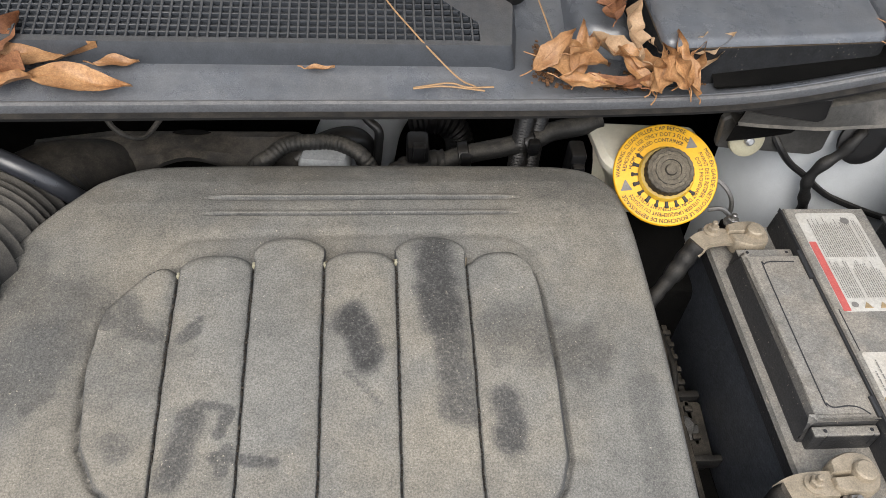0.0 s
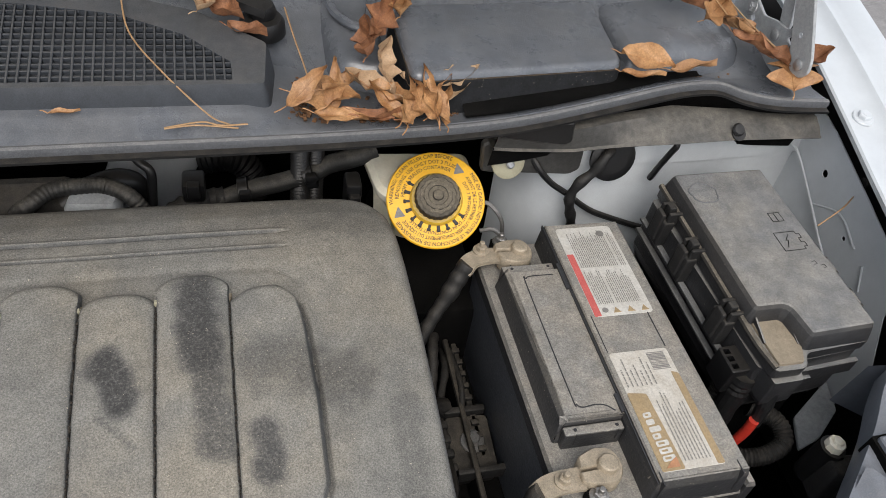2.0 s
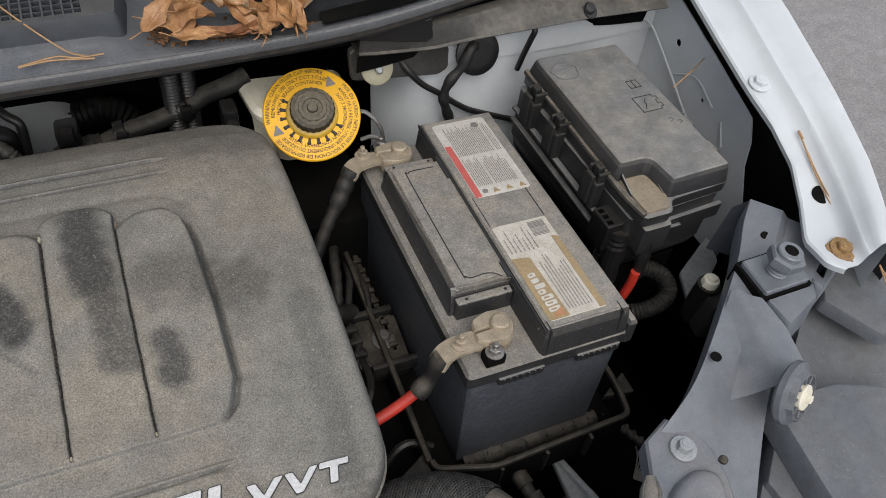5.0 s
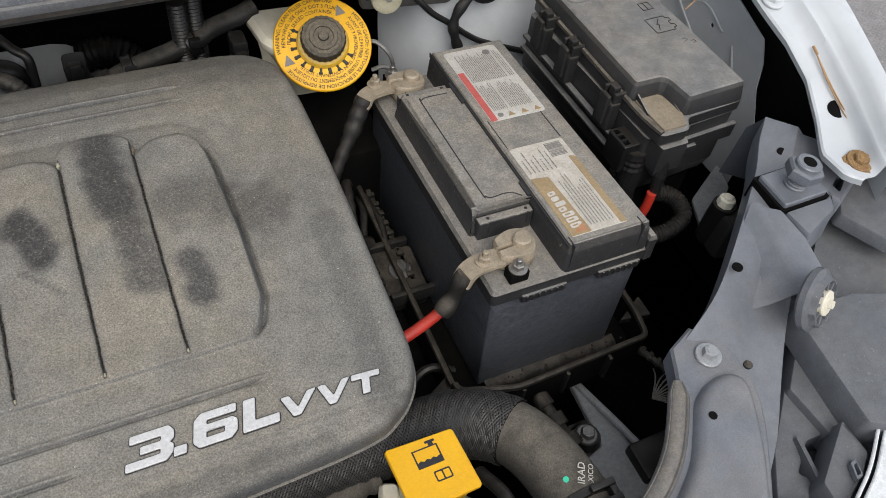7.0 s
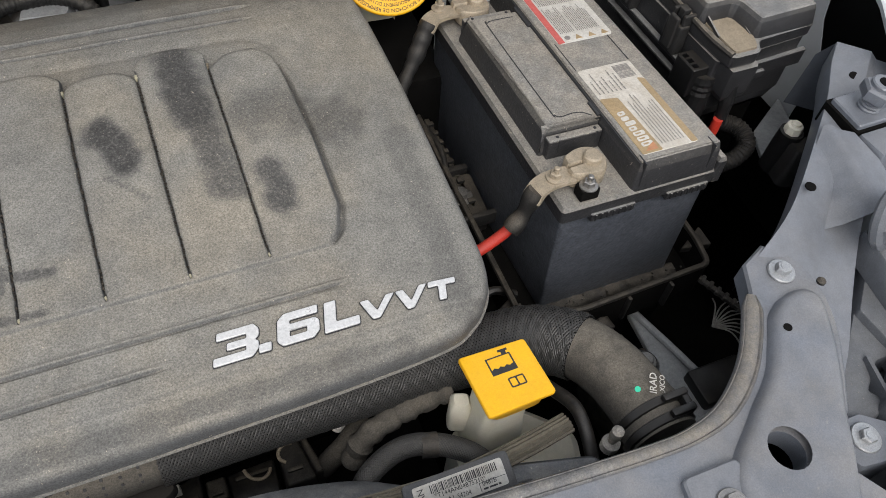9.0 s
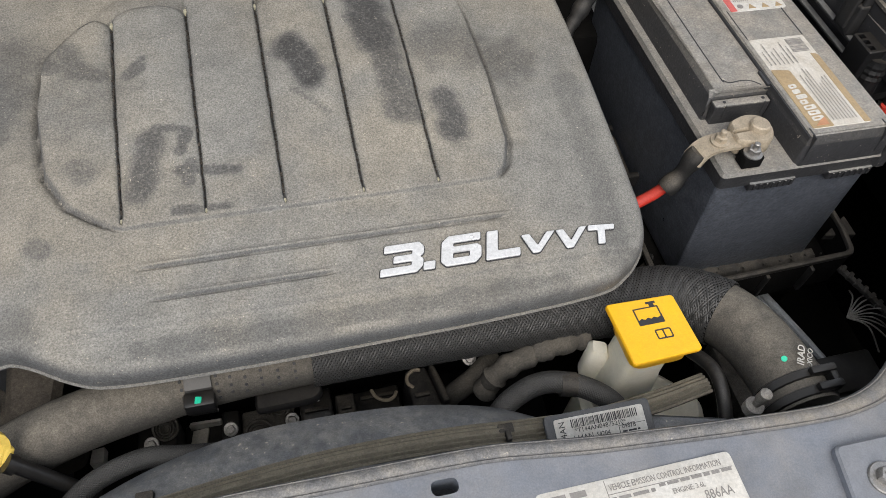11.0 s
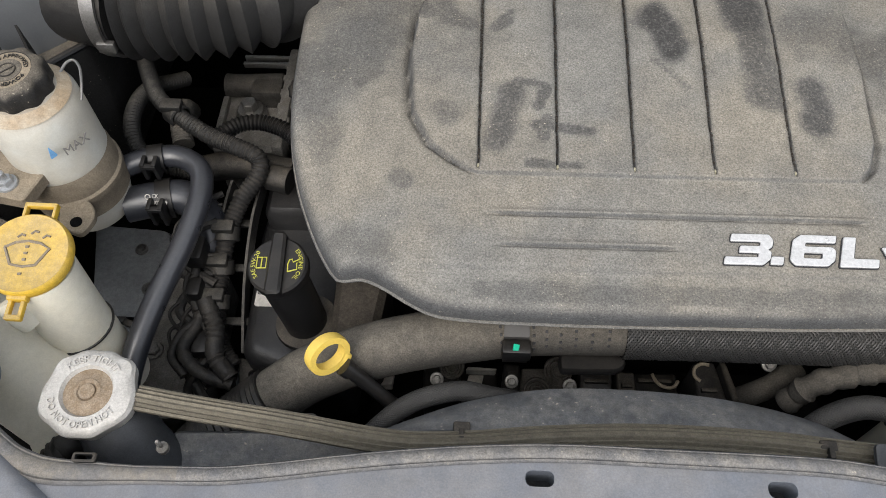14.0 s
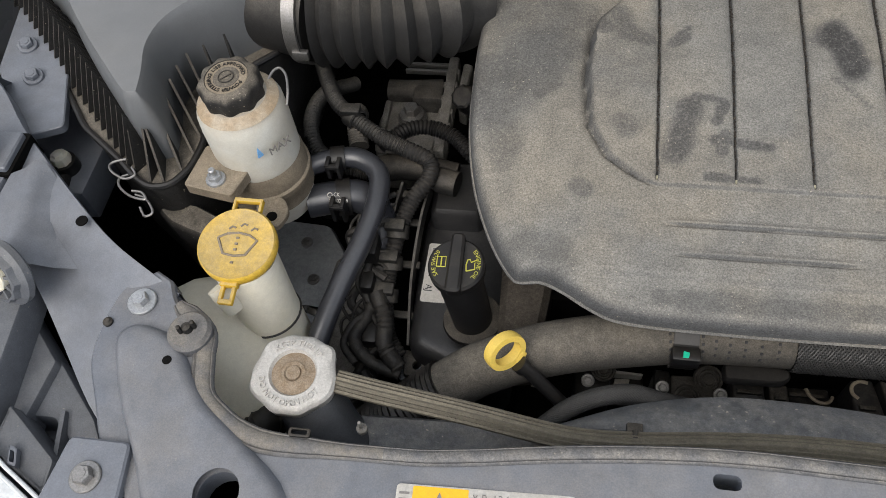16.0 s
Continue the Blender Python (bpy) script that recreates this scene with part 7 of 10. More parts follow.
part("band", bm, M_black, rclamp)
for lo, hi in (((0.322, 0.004, 0.908), (0.343, 0.010, 0.917)), ((0.322, 0.017, 0.908), (0.343, 0.023, 0.917)), ((0.337, 0.004, 0.903), (0.343, 0.023, 0.915))):
    bm = B()
    box(bm, lo, hi, 0.0015)
    part("ear", bm, M_black, rclamp)
bm = B()
lathe(bm, [(0.0024, 0), (0.0024, 0.0005)], frame_of((0.3115, 0.036, 0.9075), (-0.3, -0.2, 0.93)), 10)
part("paint_dab", bm, M_green, right_run, "green paint dab")
bm = B()
tm = frame_of((0.3215, 0.026, 0.911), (0.1, -0.15, 1)) @ Matrix.Rotation(radians(62), 4, "Z")
letters(bm, "IRAD", 0.0085, tm, squash=0.9)
letters(bm, "EXICO", 0.0062, tm @ Matrix.Translation((0.001, -0.0075, -0.0015)), squash=0.9)
part("print", bm, M_paper, right_run, "pale stamped letters")

bottle = thing("coolant_bottle", (0.215, 0.07, 0.78), "milky coolant bottle with a square yellow cap", "coolant bottle")
bm = B()
shell(bm, rounded([(0.196, 0.060), (0.240, 0.060), (0.242, 0.098), (0.198, 0.1)], 0.012, 5), [(0.0, 0.77), (-0.002, 0.82), (0.002, 0.86), (0.003, 0.905)])
part("neck", bm, M_tank, bottle)
bm = B()
shell(bm, rounded([(0.182, 0.088), (0.199, 0.082), (0.203, 0.098), (0.187, 0.104)], 0.006, 4), [(0, 0.82), (0, 0.858), (0.003, 0.863)])
part("lug", bm, M_tank, bottle)
bm = B()
shell(bm, rounded([(0.185, 0.03), (0.285, 0.012), (0.30, 0.06), (0.26, 0.10), (0.19, 0.10)], 0.015, 5), [(0, 0.66), (0, 0.785), (0.008, 0.795)])
part("tank", bm, M_tank, bottle)
bm = B()
capz = lambda x, y: -0.12 * (y - 0.08) + 0.04 * (x - 0.22)
corner = [(0.1925, 0.052), (0.2485, 0.0535), (0.2475, 0.1065), (0.1915, 0.1085)]
shell(bm, rounded(corner, 0.003, 3), [(0.001, 0.9055), (0, 0.9065), (0, 0.9095), (0.0008, 0.9105)], height=capz)
lid_ = part("cap", bm, M_yellow, bottle, "square yellow cap with black symbols")
bm = B()
shell(bm, rounded([(0.197, 0.055), (0.244, 0.056), (0.243, 0.10), (0.197, 0.10)], 0.01, 4), [(0.004, 0.886), (0, 0.892), (0, 0.9068)], height=capz)
part("cap_skirt", bm, M_yellow, lid_)
bm = B()
cz = 0.9107
def pic(bm, loop, holes=()):
    shell(bm, [Vector(p) for p in loop], [(0, cz - 0.0003), (0, cz)], holes, height=capz)
pic(bm, [(0.210, 0.083), (0.231, 0.083), (0.231, 0.099), (0.2285, 0.099), (0.2285, 0.1015), (0.2305, 0.1015), (0.2305, 0.1035), (0.2225, 0.1035), (0.2225, 0.1015), (0.2245, 0.1015), (0.2245, 0.099), (0.210, 0.099)],
    [[Vector(p) for p in ((0.2112, 0.0878), (0.2138, 0.0892), (0.2165, 0.0878), (0.219, 0.0892), (0.2215, 0.0878), (0.224, 0.0892), (0.2265, 0.0878), (0.2298, 0.0892), (0.2298, 0.0979), (0.2112, 0.0979))]])
part("symbol", bm, M_ink, lid_, "printed bottle symbol")
bm = B()
pic(bm, rounded([(0.219, 0.0685), (0.232, 0.0685), (0.232, 0.0775), (0.219, 0.0775)], 0.0015), [rounded([(0.2201, 0.0697), (0.2249, 0.0697), (0.2249, 0.0763), (0.2201, 0.0763)], 0.0008), rounded([(0.2261, 0.0697), (0.2309, 0.0697), (0.2309, 0.0763), (0.2261, 0.0763)], 0.0008)])
part("symbol", bm, M_ink, lid_, "printed book symbol")

# part tag on the shroud
tag = thing("part_tag", (0.157, 0.018, 0.88), "white bar code tag on a dark bracket", "label")
tm = Matrix.Translation((0.1205, 0.009, 0.8965)) @ Matrix.Rotation(radians(-0.5), 4, "Z") @ Matrix.Rotation(radians(16), 4, "X") @ Matrix.Scale(0.9, 4)
bm = B()
shell(bm, rect(-0.006, -0.008, 0.084, 0.0245, 0.004), [(0, -0.004), (0, 0), (0.001, 0.0006)], m=tm)
part("bracket", bm, M_cowldark, tag)
bm = B()
shell(bm, rect(0.001, -0.001, 0.0775, 0.0205, 0.0025), [(0, 0.0004), (0.0002, 0.0011)], m=tm)
sheet = part("tag_paper", bm, M_paper, tag)
bm = B()
rng = random.Random(5)
x = 0.015
while x < 0.071:
    w = rng.choice((0.0004, 0.0004, 0.0008, 0.0012))
    shell(bm, rect(x, 0.0118, x + w, 0.0185, 0), [(0, 0.0011), (0, 0.0014)], m=tm)
    x += w + rng.choice((0.0005, 0.0009))
lift = tm @ Matrix.Translation((0, 0, 0.0013))
letters(bm, "*T144AN04875210*", 0.0052, lift @ Matrix.Translation((0.017, 0.0077, 0)), squash=1.0, depth=0.0001)
letters(bm, "144AN", 0.0066, lift @ Matrix.Translation((0.014, 0.0012, 0)), squash=0.9, depth=0.0001)
letters(bm, "S4204", 0.0056, lift @ Matrix.Translation((0.034, 0.0015, 0)), squash=0.85, depth=0.0001)
letters(bm, "0487B", 0.0056, lift @ Matrix.Translation((0.056, 0.0040, 0)), squash=0.85, depth=0.0001)
letters(bm, "44AN", 0.0072, lift @ Matrix.Translation((0.0095, 0.0015, 0)) @ Matrix.Rotation(radians(90), 4, "Z"), squash=0.95, depth=0.0001)
bars(bm, lift, [(0.056, 0.071, 0.0010, 0.0014)], rng)
for a, b, c, d_ in ((0.0535, 0.0, 0.0540, 0.0068), (0.0535, 0.0066, 0.0765, 0.0070)):
    shell(bm, rect(a, b, c, d_, 0), [(0, 0.0011), (0, 0.0013)], m=tm)
part("print", bm, M_ink, sheet)

# emission label and refrigerant label on the support
emis = thing("emission_label", (0.145, -0.05, 0.955), "worn white emission control label on the panel", "label")
tm = Matrix.Translation((0.078, -0.0785, 0.9575)) @ Matrix.Rotation(radians(0.5), 4, "Z")
cz_ = 0.9505 + crown(0.14, -0.05) + 0.0006
tm.translation.z = cz_
bm = B()
shell(bm, rect(0, 0, 0.131, 0.0425, 0.004), [(0, -0.001), (0, 0.0004), (0.0003, 0.0006)], m=tm)
paper = part("label_paper", bm, M_paper, emis)
bm = B()
lift = tm @ Matrix.Translation((0, 0, 0.0008))
letters(bm, "VEHICLE EMISSION CONTROL INFORMATION", 0.0056, lift @ Matrix.Translation((0.0465, 0.0348, 0)), squash=0.66, depth=0.0001)
letters(bm, "ENGINE: 3.6L", 0.0045, lift @ Matrix.Translation((0.085, 0.0245, 0)), squash=0.85, depth=0.0001)
letters(bm, "886AA", 0.0085, lift @ Matrix.Translation((0.104, 0.0165, 0)), squash=0.8, depth=0.0001)
bars(bm, lift, [(0.006, 0.036, 0.035, 0.004), (0.006, 0.04, 0.029, 0.0022), (0.078, 0.128, 0.0305, 0.0018), (0.046, 0.075, 0.0285, 0.0022), (0.006, 0.07, 0.022, 0.002), (0.006, 0.095, 0.016, 0.002), (0.006, 0.1, 0.010, 0.002)], rng)
shell(bm, rect(0.0445, 0.004, 0.0449, 0.0415, 0), [(0, 0.0006), (0, 0.0008)], m=tm)
shell(bm, rect(0.0445, 0.0325, 0.129, 0.0329, 0), [(0, 0.0006), (0, 0.0008)], m=tm)
part("print", bm, M_fadedink, paper)
cool = thing("refrigerant_label", (-0.26, -0.06, 0.955), "white and yellow refrigerant label on the panel", "label")
tm = Matrix.Translation((-0.3145, -0.0745, 0.9505 + crown(-0.26, -0.05) + 0.0006)) @ Matrix.Rotation(radians(2.2), 4, "Z")
bm = B()
shell(bm, rect(0, 0, 0.112, 0.0325, 0.003), [(0, -0.001), (0, 0.0004), (0.0003, 0.0006)], m=tm)
paper = part("label_paper", bm, M_paper, cool)
bm = B()
shell(bm, rect(0.0105, 0.001, 0.0455, 0.0315, 0.001), [(0, 0.0005), (0, 0.0008)], m=tm)
part("yellow_field", bm, M_yellow, paper)
lift = tm @ Matrix.Translation((0, 0, 0.0009))
bm = B()
letters(bm, "R-134a", 0.0085, lift @ Matrix.Translation((0.0535, 0.0235, 0)), squash=0.85, depth=0.0001)
for a in range(3):
    box(bm, (-0.0026, -0.0003, 0), (0.0026, 0.0003, 0.0002), 0, m=lift @ Matrix.Translation((0.0497, 0.0263, 0)) @ Matrix.Rotation(radians(a * 60), 4, "Z"))
for k in range(5):
    shell(bm, rect(0.002, 0.006 + k * 0.005, 0.0085, 0.0075 + k * 0.005 + 0.001 * (k % 2), 0), [(0, 0.0006), (0, 0.0009)], m=tm)
shell(bm, [Vector((0.0245, 0.022)), Vector((0.0305, 0.022)), Vector((0.0275, 0.0285))], [(0, 0.0007), (0, 0.001)], m=tm)
lathe(bm, [(0.003, 0), (0.003, 0.0002)], lift @ Matrix.Translation((0.106, 0.0275, 0)), 14)
bars(bm, lift, [(0.05, 0.108, 0.016, 0.002), (0.05, 0.1, 0.011, 0.002)], rng)
part("print", bm, M_fadedink, paper)

# engine front under the hose
block = thing("engine_block", (-0.02, 0.12, 0.7), "grimy dark engine front with brackets and bolts", "engine")
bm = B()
# filler body; the dark behind the brackets is put into its colour
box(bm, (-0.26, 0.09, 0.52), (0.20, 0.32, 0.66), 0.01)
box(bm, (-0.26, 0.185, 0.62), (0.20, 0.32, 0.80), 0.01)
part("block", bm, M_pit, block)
BRACKETS = [([(-0.107, 0.157), (-0.076, 0.158), (-0.056, 0.146), (-0.059, 0.122), (-0.11, 0.122)], 0.722, M_engine), ([(-0.124, 0.158), (-0.109, 0.157), (-0.109, 0.126), (-0.126, 0.128)], 0.73, M_black), ([(-0.054, 0.152), (-0.024, 0.160), (-0.024, 0.130), (-0.054, 0.126)], 0.738, M_rubber),
            ([(-0.021, 0.149), (-0.003, 0.149), (-0.003, 0.128), (-0.021, 0.128)], 0.74, M_dusty), ([(-0.003, 0.158), (0.042, 0.16), (0.042, 0.120), (-0.003, 0.122)], 0.715, M_rubber), ([(-0.165, 0.172), (-0.128, 0.172), (-0.128, 0.135), (-0.168, 0.135)], 0.68, M_black), ([(0.046, 0.152), (0.066, 0.154), (0.074, 0.112), (0.046, 0.112)], 0.757, M_tape), ([(0.067, 0.15), (0.073, 0.149), (0.081, 0.112), (0.073, 0.111)], 0.768, M_dusty), ([(-0.2, 0.165), (-0.165, 0.165), (-0.165, 0.125), (-0.2, 0.12)], 0.725, M_black)]
for loop_, z, mat_ in BRACKETS:
    bm = B()
    shell(bm, rounded(loop_, 0.003), [(0, z - 0.06), (0, z - 0.003), (0.001, z - 0.001), (0.0025, z)])
    part("bracket", bm, mat_, block)
for x0, x1, y, z in ((-0.12, -0.113, 0.145, 0.7305), (-0.05, -0.028, 0.138, 0.7385), (-0.017, -0.007, 0.134, 0.7405), (0.004, 0.036, 0.15, 0.7155), (0.05, 0.064, 0.125, 0.7575)):
    bm = B()
    box(bm, (x0, y - 0.002, z - 0.004), (x1, y + 0.002, z + 0.003), 0.001)
    part("rib", bm, M_dusty, block)
for loop_, z, mat_ in (([(-0.16, 0.166), (-0.131, 0.166), (-0.129, 0.1685), (-0.158, 0.1695)], 0.691, M_paper), ([(-0.157, 0.163), (-0.142, 0.164), (-0.145, 0.148), (-0.160, 0.149)], 0.685, M_paperold), ([(-0.24, 0.148), (-0.229, 0.149), (-0.23, 0.135), (-0.242, 0.135)], 0.72, M_paperold), ([(-0.043, 0.128), (-0.036, 0.13), (-0.036, 0.1245), (-0.043, 0.124)], 0.80, M_paper)):
    bm = B()
    shell(bm, rounded(loop_, 0.0008), [(0, z - 0.012), (0, z - 0.0005), (0.0004, z)])
    part("pale_tag", bm, mat_, block, "pale dirty tag")
for x, y, z, r in ((-0.072, 0.154, 0.724, 0.0125), (-0.173, 0.1485, 0.737, 0.0105), (-0.093, 0.132, 0.725, 0.0115)):
    bm = B()
    m3 = frame_of((x, y, z), (0, -0.55, 0.83))
    for q in (1.0, 0.72, 0.46):
        sweep(bm, [m3 @ Vector((r * q * math.cos(a), r * q * math.sin(a), (1 - q) * 0.006)) for a in np.linspace(0, 2 * math.pi, 25)], 0.0011 if q < 1 else 0.0016, 6, 0)
    lathe(bm, [(r, -0.012), (r, -0.001), (r * 0.3, 0.001)], m3, 24)
    part("ringed_bung", bm, M_engine, block, "grey ringed bung")
for x, y, z in ((-0.062, 0.139, 0.725), (-0.117, 0.138, 0.732), (0.101, 0.138, 0.79), (-0.187, 0.14, 0.727)):
    bm = B()
    hexbolt(bm, (x, y, z), (0, -0.5, 0.85), r=0.0042, washer=0.0066, h=0.005)
    part("bolt", bm, M_steel, block, "dull bolt with a washer")
for pts in ([(0.014, 0.149, 0.735), (0.0165, 0.142, 0.736), (0.021, 0.137, 0.737), (0.028, 0.135, 0.737), (0.034, 0.138, 0.736), (0.037, 0.143, 0.735)], [(0.060, 0.149, 0.76), (0.053, 0.1505, 0.758), (0.047, 0.146, 0.757), (0.0465, 0.139, 0.757), (0.051, 0.134, 0.757)]):
    bm = B()
    sweep(bm, pts, 0.0017, 8, 3)
    part("pale_hook", bm, M_terminal, block, "pale wire hook")
bm = B()
sweep(bm, [(0.08, 0.122, 0.745), (0.09, 0.118, 0.772), (0.105, 0.122, 0.785), (0.125, 0.136, 0.79)], 0.010, 12)
sweep(bm, [(0.10, 0.095, 0.81), (0.115, 0.10, 0.838), (0.15, 0.106, 0.85), (0.19, 0.11, 0.852)], lambda s: 0.0098 + 0.001 * math.sin(s * 41) + 0.0007 * math.sin(s * 97), 24, 10)
part("wrapped_pipe", bm, M_wrap, block, "pipe wrapped in dusty cloth tape")
def braided(name, pts, r, label):
    ob = thing(name, pts[0], label, "hose", "braided hoses")
    bm = B()
    sweep(bm, pts, r, 14, 10)
    core_ = part("core", bm, M_conduit, ob)
    bm = B()
    weave(bm, smooth_line([Vector(p) for p in pts], 4), r * 1.01, 3.0, 22, 0.00042)
    part("threads", bm, M_thread, core_, kind="stuff")
braided("braided_hose", [(0.09, 0.052, 0.845), (0.105, 0.062, 0.862), (0.13, 0.068, 0.872), (0.155, 0.062, 0.874), (0.18, 0.048, 0.868), (0.20, 0.03, 0.85)], 0.0085, "grey braided hose beside the coolant bottle")
braided("braided_hose", [(-0.24, 0.032, 0.845), (-0.222, 0.047, 0.855), (-0.205, 0.057, 0.866), (-0.186, 0.064, 0.872), (-0.162, 0.071, 0.868), (-0.139, 0.072, 0.857), (-0.11, 0.075, 0.84)], 0.0072, "grey braided hose in front of the engine")
bm = B()
sweep(bm, [(0.146, 0.064, 0.8735), (0.158, 0.061, 0.8735)], 0.0098, 14, 2)
solid("hose_sleeve", bm, M_dusty, "short dusty sleeve on the braided hose", "sleeve")
bm = B()
sweep(bm, [(0.27, 0.085, 0.85), (0.275, 0.05, 0.87), (0.272, 0.015, 0.86), (0.27, 0.0, 0.84)], 0.0058, 10)
solid("black_pipe", bm, M_rubber, "black pipe beside the coolant bottle", "hose")
bm = B()
lathe(bm, [(0.007, 0), (0.007, 0.008), (0.003, 0.010), (0.003, 0.016), (0.0045, 0.018), (0.0045, 0.028), (0.002, 0.030)], pose(0.268, 0.004, 0.905), 12)
solid("drain_screw", bm, M_alu, "small pale bleed screw on the radiator", "screw")
bm = B()
lathe(bm, [(0.004, 0), (0.004, 0.004), (0.0015, 0.006), (0.0015, 0.014), (0.001, 0.015)], pose(-0.352, 0.0, 0.925), 12)
solid("drain_screw", bm, M_alu, "small pale bleed screw on the radiator", "screw")

# gearbox and clutter between the engine cover and the battery, and below the battery
gear = thing("gearbox", (0.30, 0.3, 0.62), "grimy gearbox with brackets and a mount bolt", "gearbox")
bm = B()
# near-black filler, coloured like the shade between the gearbox parts
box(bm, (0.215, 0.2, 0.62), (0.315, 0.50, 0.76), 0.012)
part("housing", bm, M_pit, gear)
bm = B()
shell(bm, rounded([(0.276, 0.305), (0.325, 0.305), (0.328, 0.368), (0.28, 0.37)], 0.006), [(0, 0.775), (0, 0.797), (0.002, 0.80)])
part("mount_bracket", bm, M_dusty, gear)
for a in range(4):
    y = 0.306 + a * 0.016
    bm = B()
    box(bm, (0.268, y, 0.78), (0.282, y + 0.009, 0.806), 0.002)
    part("bracket_tooth", bm, M_tape, gear)
for lo, hi in (((0.28, 0.30, 0.79), (0.33, 0.307, 0.808)), ((0.28, 0.368, 0.79), (0.325, 0.376, 0.808))):
    bm = B()
    box(bm, lo, hi, 0.002)
    part("bracket_flange", bm, M_tape, gear)
bm = B()
hexbolt(bm, (0.304, 0.338, 0.80), r=0.0075, washer=0.013, h=0.009)
part("mount_bolt", bm, M_steel, gear, "dull hexagon mount bolt")
for pts, r in (([(0.27, 0.385, 0.79), (0.278, 0.42, 0.812), (0.285, 0.455, 0.82), (0.30, 0.49, 0.80)], 0.0062), ([(0.262, 0.30, 0.79), (0.276, 0.335, 0.80), (0.279, 0.38, 0.795), (0.296, 0.43, 0.80), (0.303, 0.48, 0.78)], 0.0045), ([(0.30, 0.37, 0.805), (0.305, 0.40, 0.81), (0.306, 0.45, 0.80)], 0.0035)):
    bm = B()
    sweep(bm, pts, lambda s: r * (1 + 0.1 * math.sin(s * 50)), 10, 8)
    part("cable", bm, M_tape, gear, "taped black cable")
bm = B()
box(bm, (0.309, 0.32, 0.79), (0.3155, 0.46, 0.80), 0.0015)
for k in range(9):
    box(bm, (0.3075, 0.325 + k * 0.015, 0.795), (0.316, 0.331 + k * 0.015, 0.804), 0.001)
part("ribbed_rail", bm, M_dusty, gear)
bm = B()
sweep(bm, [(0.245, 0.36, 0.80), (0.26, 0.375, 0.81), (0.285, 0.38, 0.80)], 0.011, 12)
sweep(bm, [(0.25, 0.25, 0.80), (0.27, 0.28, 0.812), (0.275, 0.32, 0.80)], 0.0045, 8)
sweep(bm, [(0.245, 0.2, 0.77), (0.28, 0.215, 0.80), (0.31, 0.21, 0.79)], 0.0045, 8)
part("pipe", bm, M_rubber, gear)
bell = thing("bell_housing", (0.46, 0.1, 0.58), "grimy alloy bell housing with brackets and a bolt", "bell housing")
bm = B()
box(bm, (0.40, 0.02, 0.58), (0.52, 0.17, 0.645), 0.01)
part("housing", bm, M_engine, bell, "grimy alloy bell housing")
bm = B()
sweep(bm, [(0.416, 0.21, 0.70), (0.419, 0.18, 0.70), (0.426, 0.145, 0.69), (0.432, 0.11, 0.68)], 0.008, 10)
for k in range(3):
    sweep(bm, [(0.4175 + k * 0.005, 0.19 - k * 0.025, 0.702 - k * 0.003), (0.42 + k * 0.005, 0.176 - k * 0.025, 0.70 - k * 0.003)], 0.0105, 10, 2)
part("sensor_pipe", bm, M_dusty, bell)
bm = B()
lathe(bm, [(0.018, 0), (0.018, 0.006), (0.014, 0.012)], pose(0.466, 0.145, 0.645), 24)
part("rubber_seat", bm, M_black, bell)
bm = B()
hexbolt(bm, (0.466, 0.145, 0.656), r=0.0085, washer=0.0125, h=0.009)
part("bolt", bm, M_steel, bell)
bm = B()
shell(bm, rounded([(0.485, 0.215), (0.495, 0.21), (0.535, 0.075), (0.525, 0.06), (0.44, 0.06), (0.45, 0.12), (0.48, 0.13)], 0.006), [(0, 0.64), (0, 0.6475), (0.0015, 0.649)])
sweep(bm, [(0.49, 0.21, 0.652), (0.508, 0.145, 0.655), (0.515, 0.12, 0.655), (0.535, 0.07, 0.65)], 0.0045, 8)
part("pale_bracket", bm, M_hinge, bell, "pale cast bracket")
wires = thing("wire_bundle", (0.56, 0.14, 0.66), "fan of thin wires from a grey connector", "wiring")
bm = B()
rng = random.Random(3)
for k in range(10):
    a = radians(-70 + k * 15)
    sweep(bm, [(0.545, 0.145, 0.69), (0.55 + 0.02 * math.cos(a), 0.145 + 0.02 * math.sin(a), 0.698), (0.553 + (0.045 + 0.012 * (k % 3)) * math.cos(a), 0.142 + 0.042 * math.sin(a), 0.678 + 0.006 * (k % 2))], 0.0009, 6, 5)
part("wires", bm, M_alu, wires, kind="stuff")
bm = B()
box(bm, (-0.04, -0.0035, -0.003), (0.04, 0.0035, 0.003), 0.0015, m=pose(0.575, 0.17, 0.70, 0, 15, -55))
for k in range(7):
    box(bm, (-0.035 + k * 0.011, -0.0055, -0.002), (-0.03 + k * 0.011, 0.0055, 0.005), 0.001, 1, m=pose(0.575, 0.17, 0.70, 0, 15, -55))
part("connector", bm, M_engine, wires)
bm = B()
box(bm, (0.50, 0.07, 0.63), (0.57, 0.115, 0.665), 0.004)
module = solid("module_box", bm, M_black, "black control module below the lamp bracket", "module")
nearer = Matrix.Translation((0.069, -0.128, 1.461)) @ Matrix.Scale(0.905, 4) @ Matrix.Translation((-0.069, 0.128, -1.461))
for ob in (bell, wires, module):
    ob.matrix_basis = nearer @ ob.matrix_basis
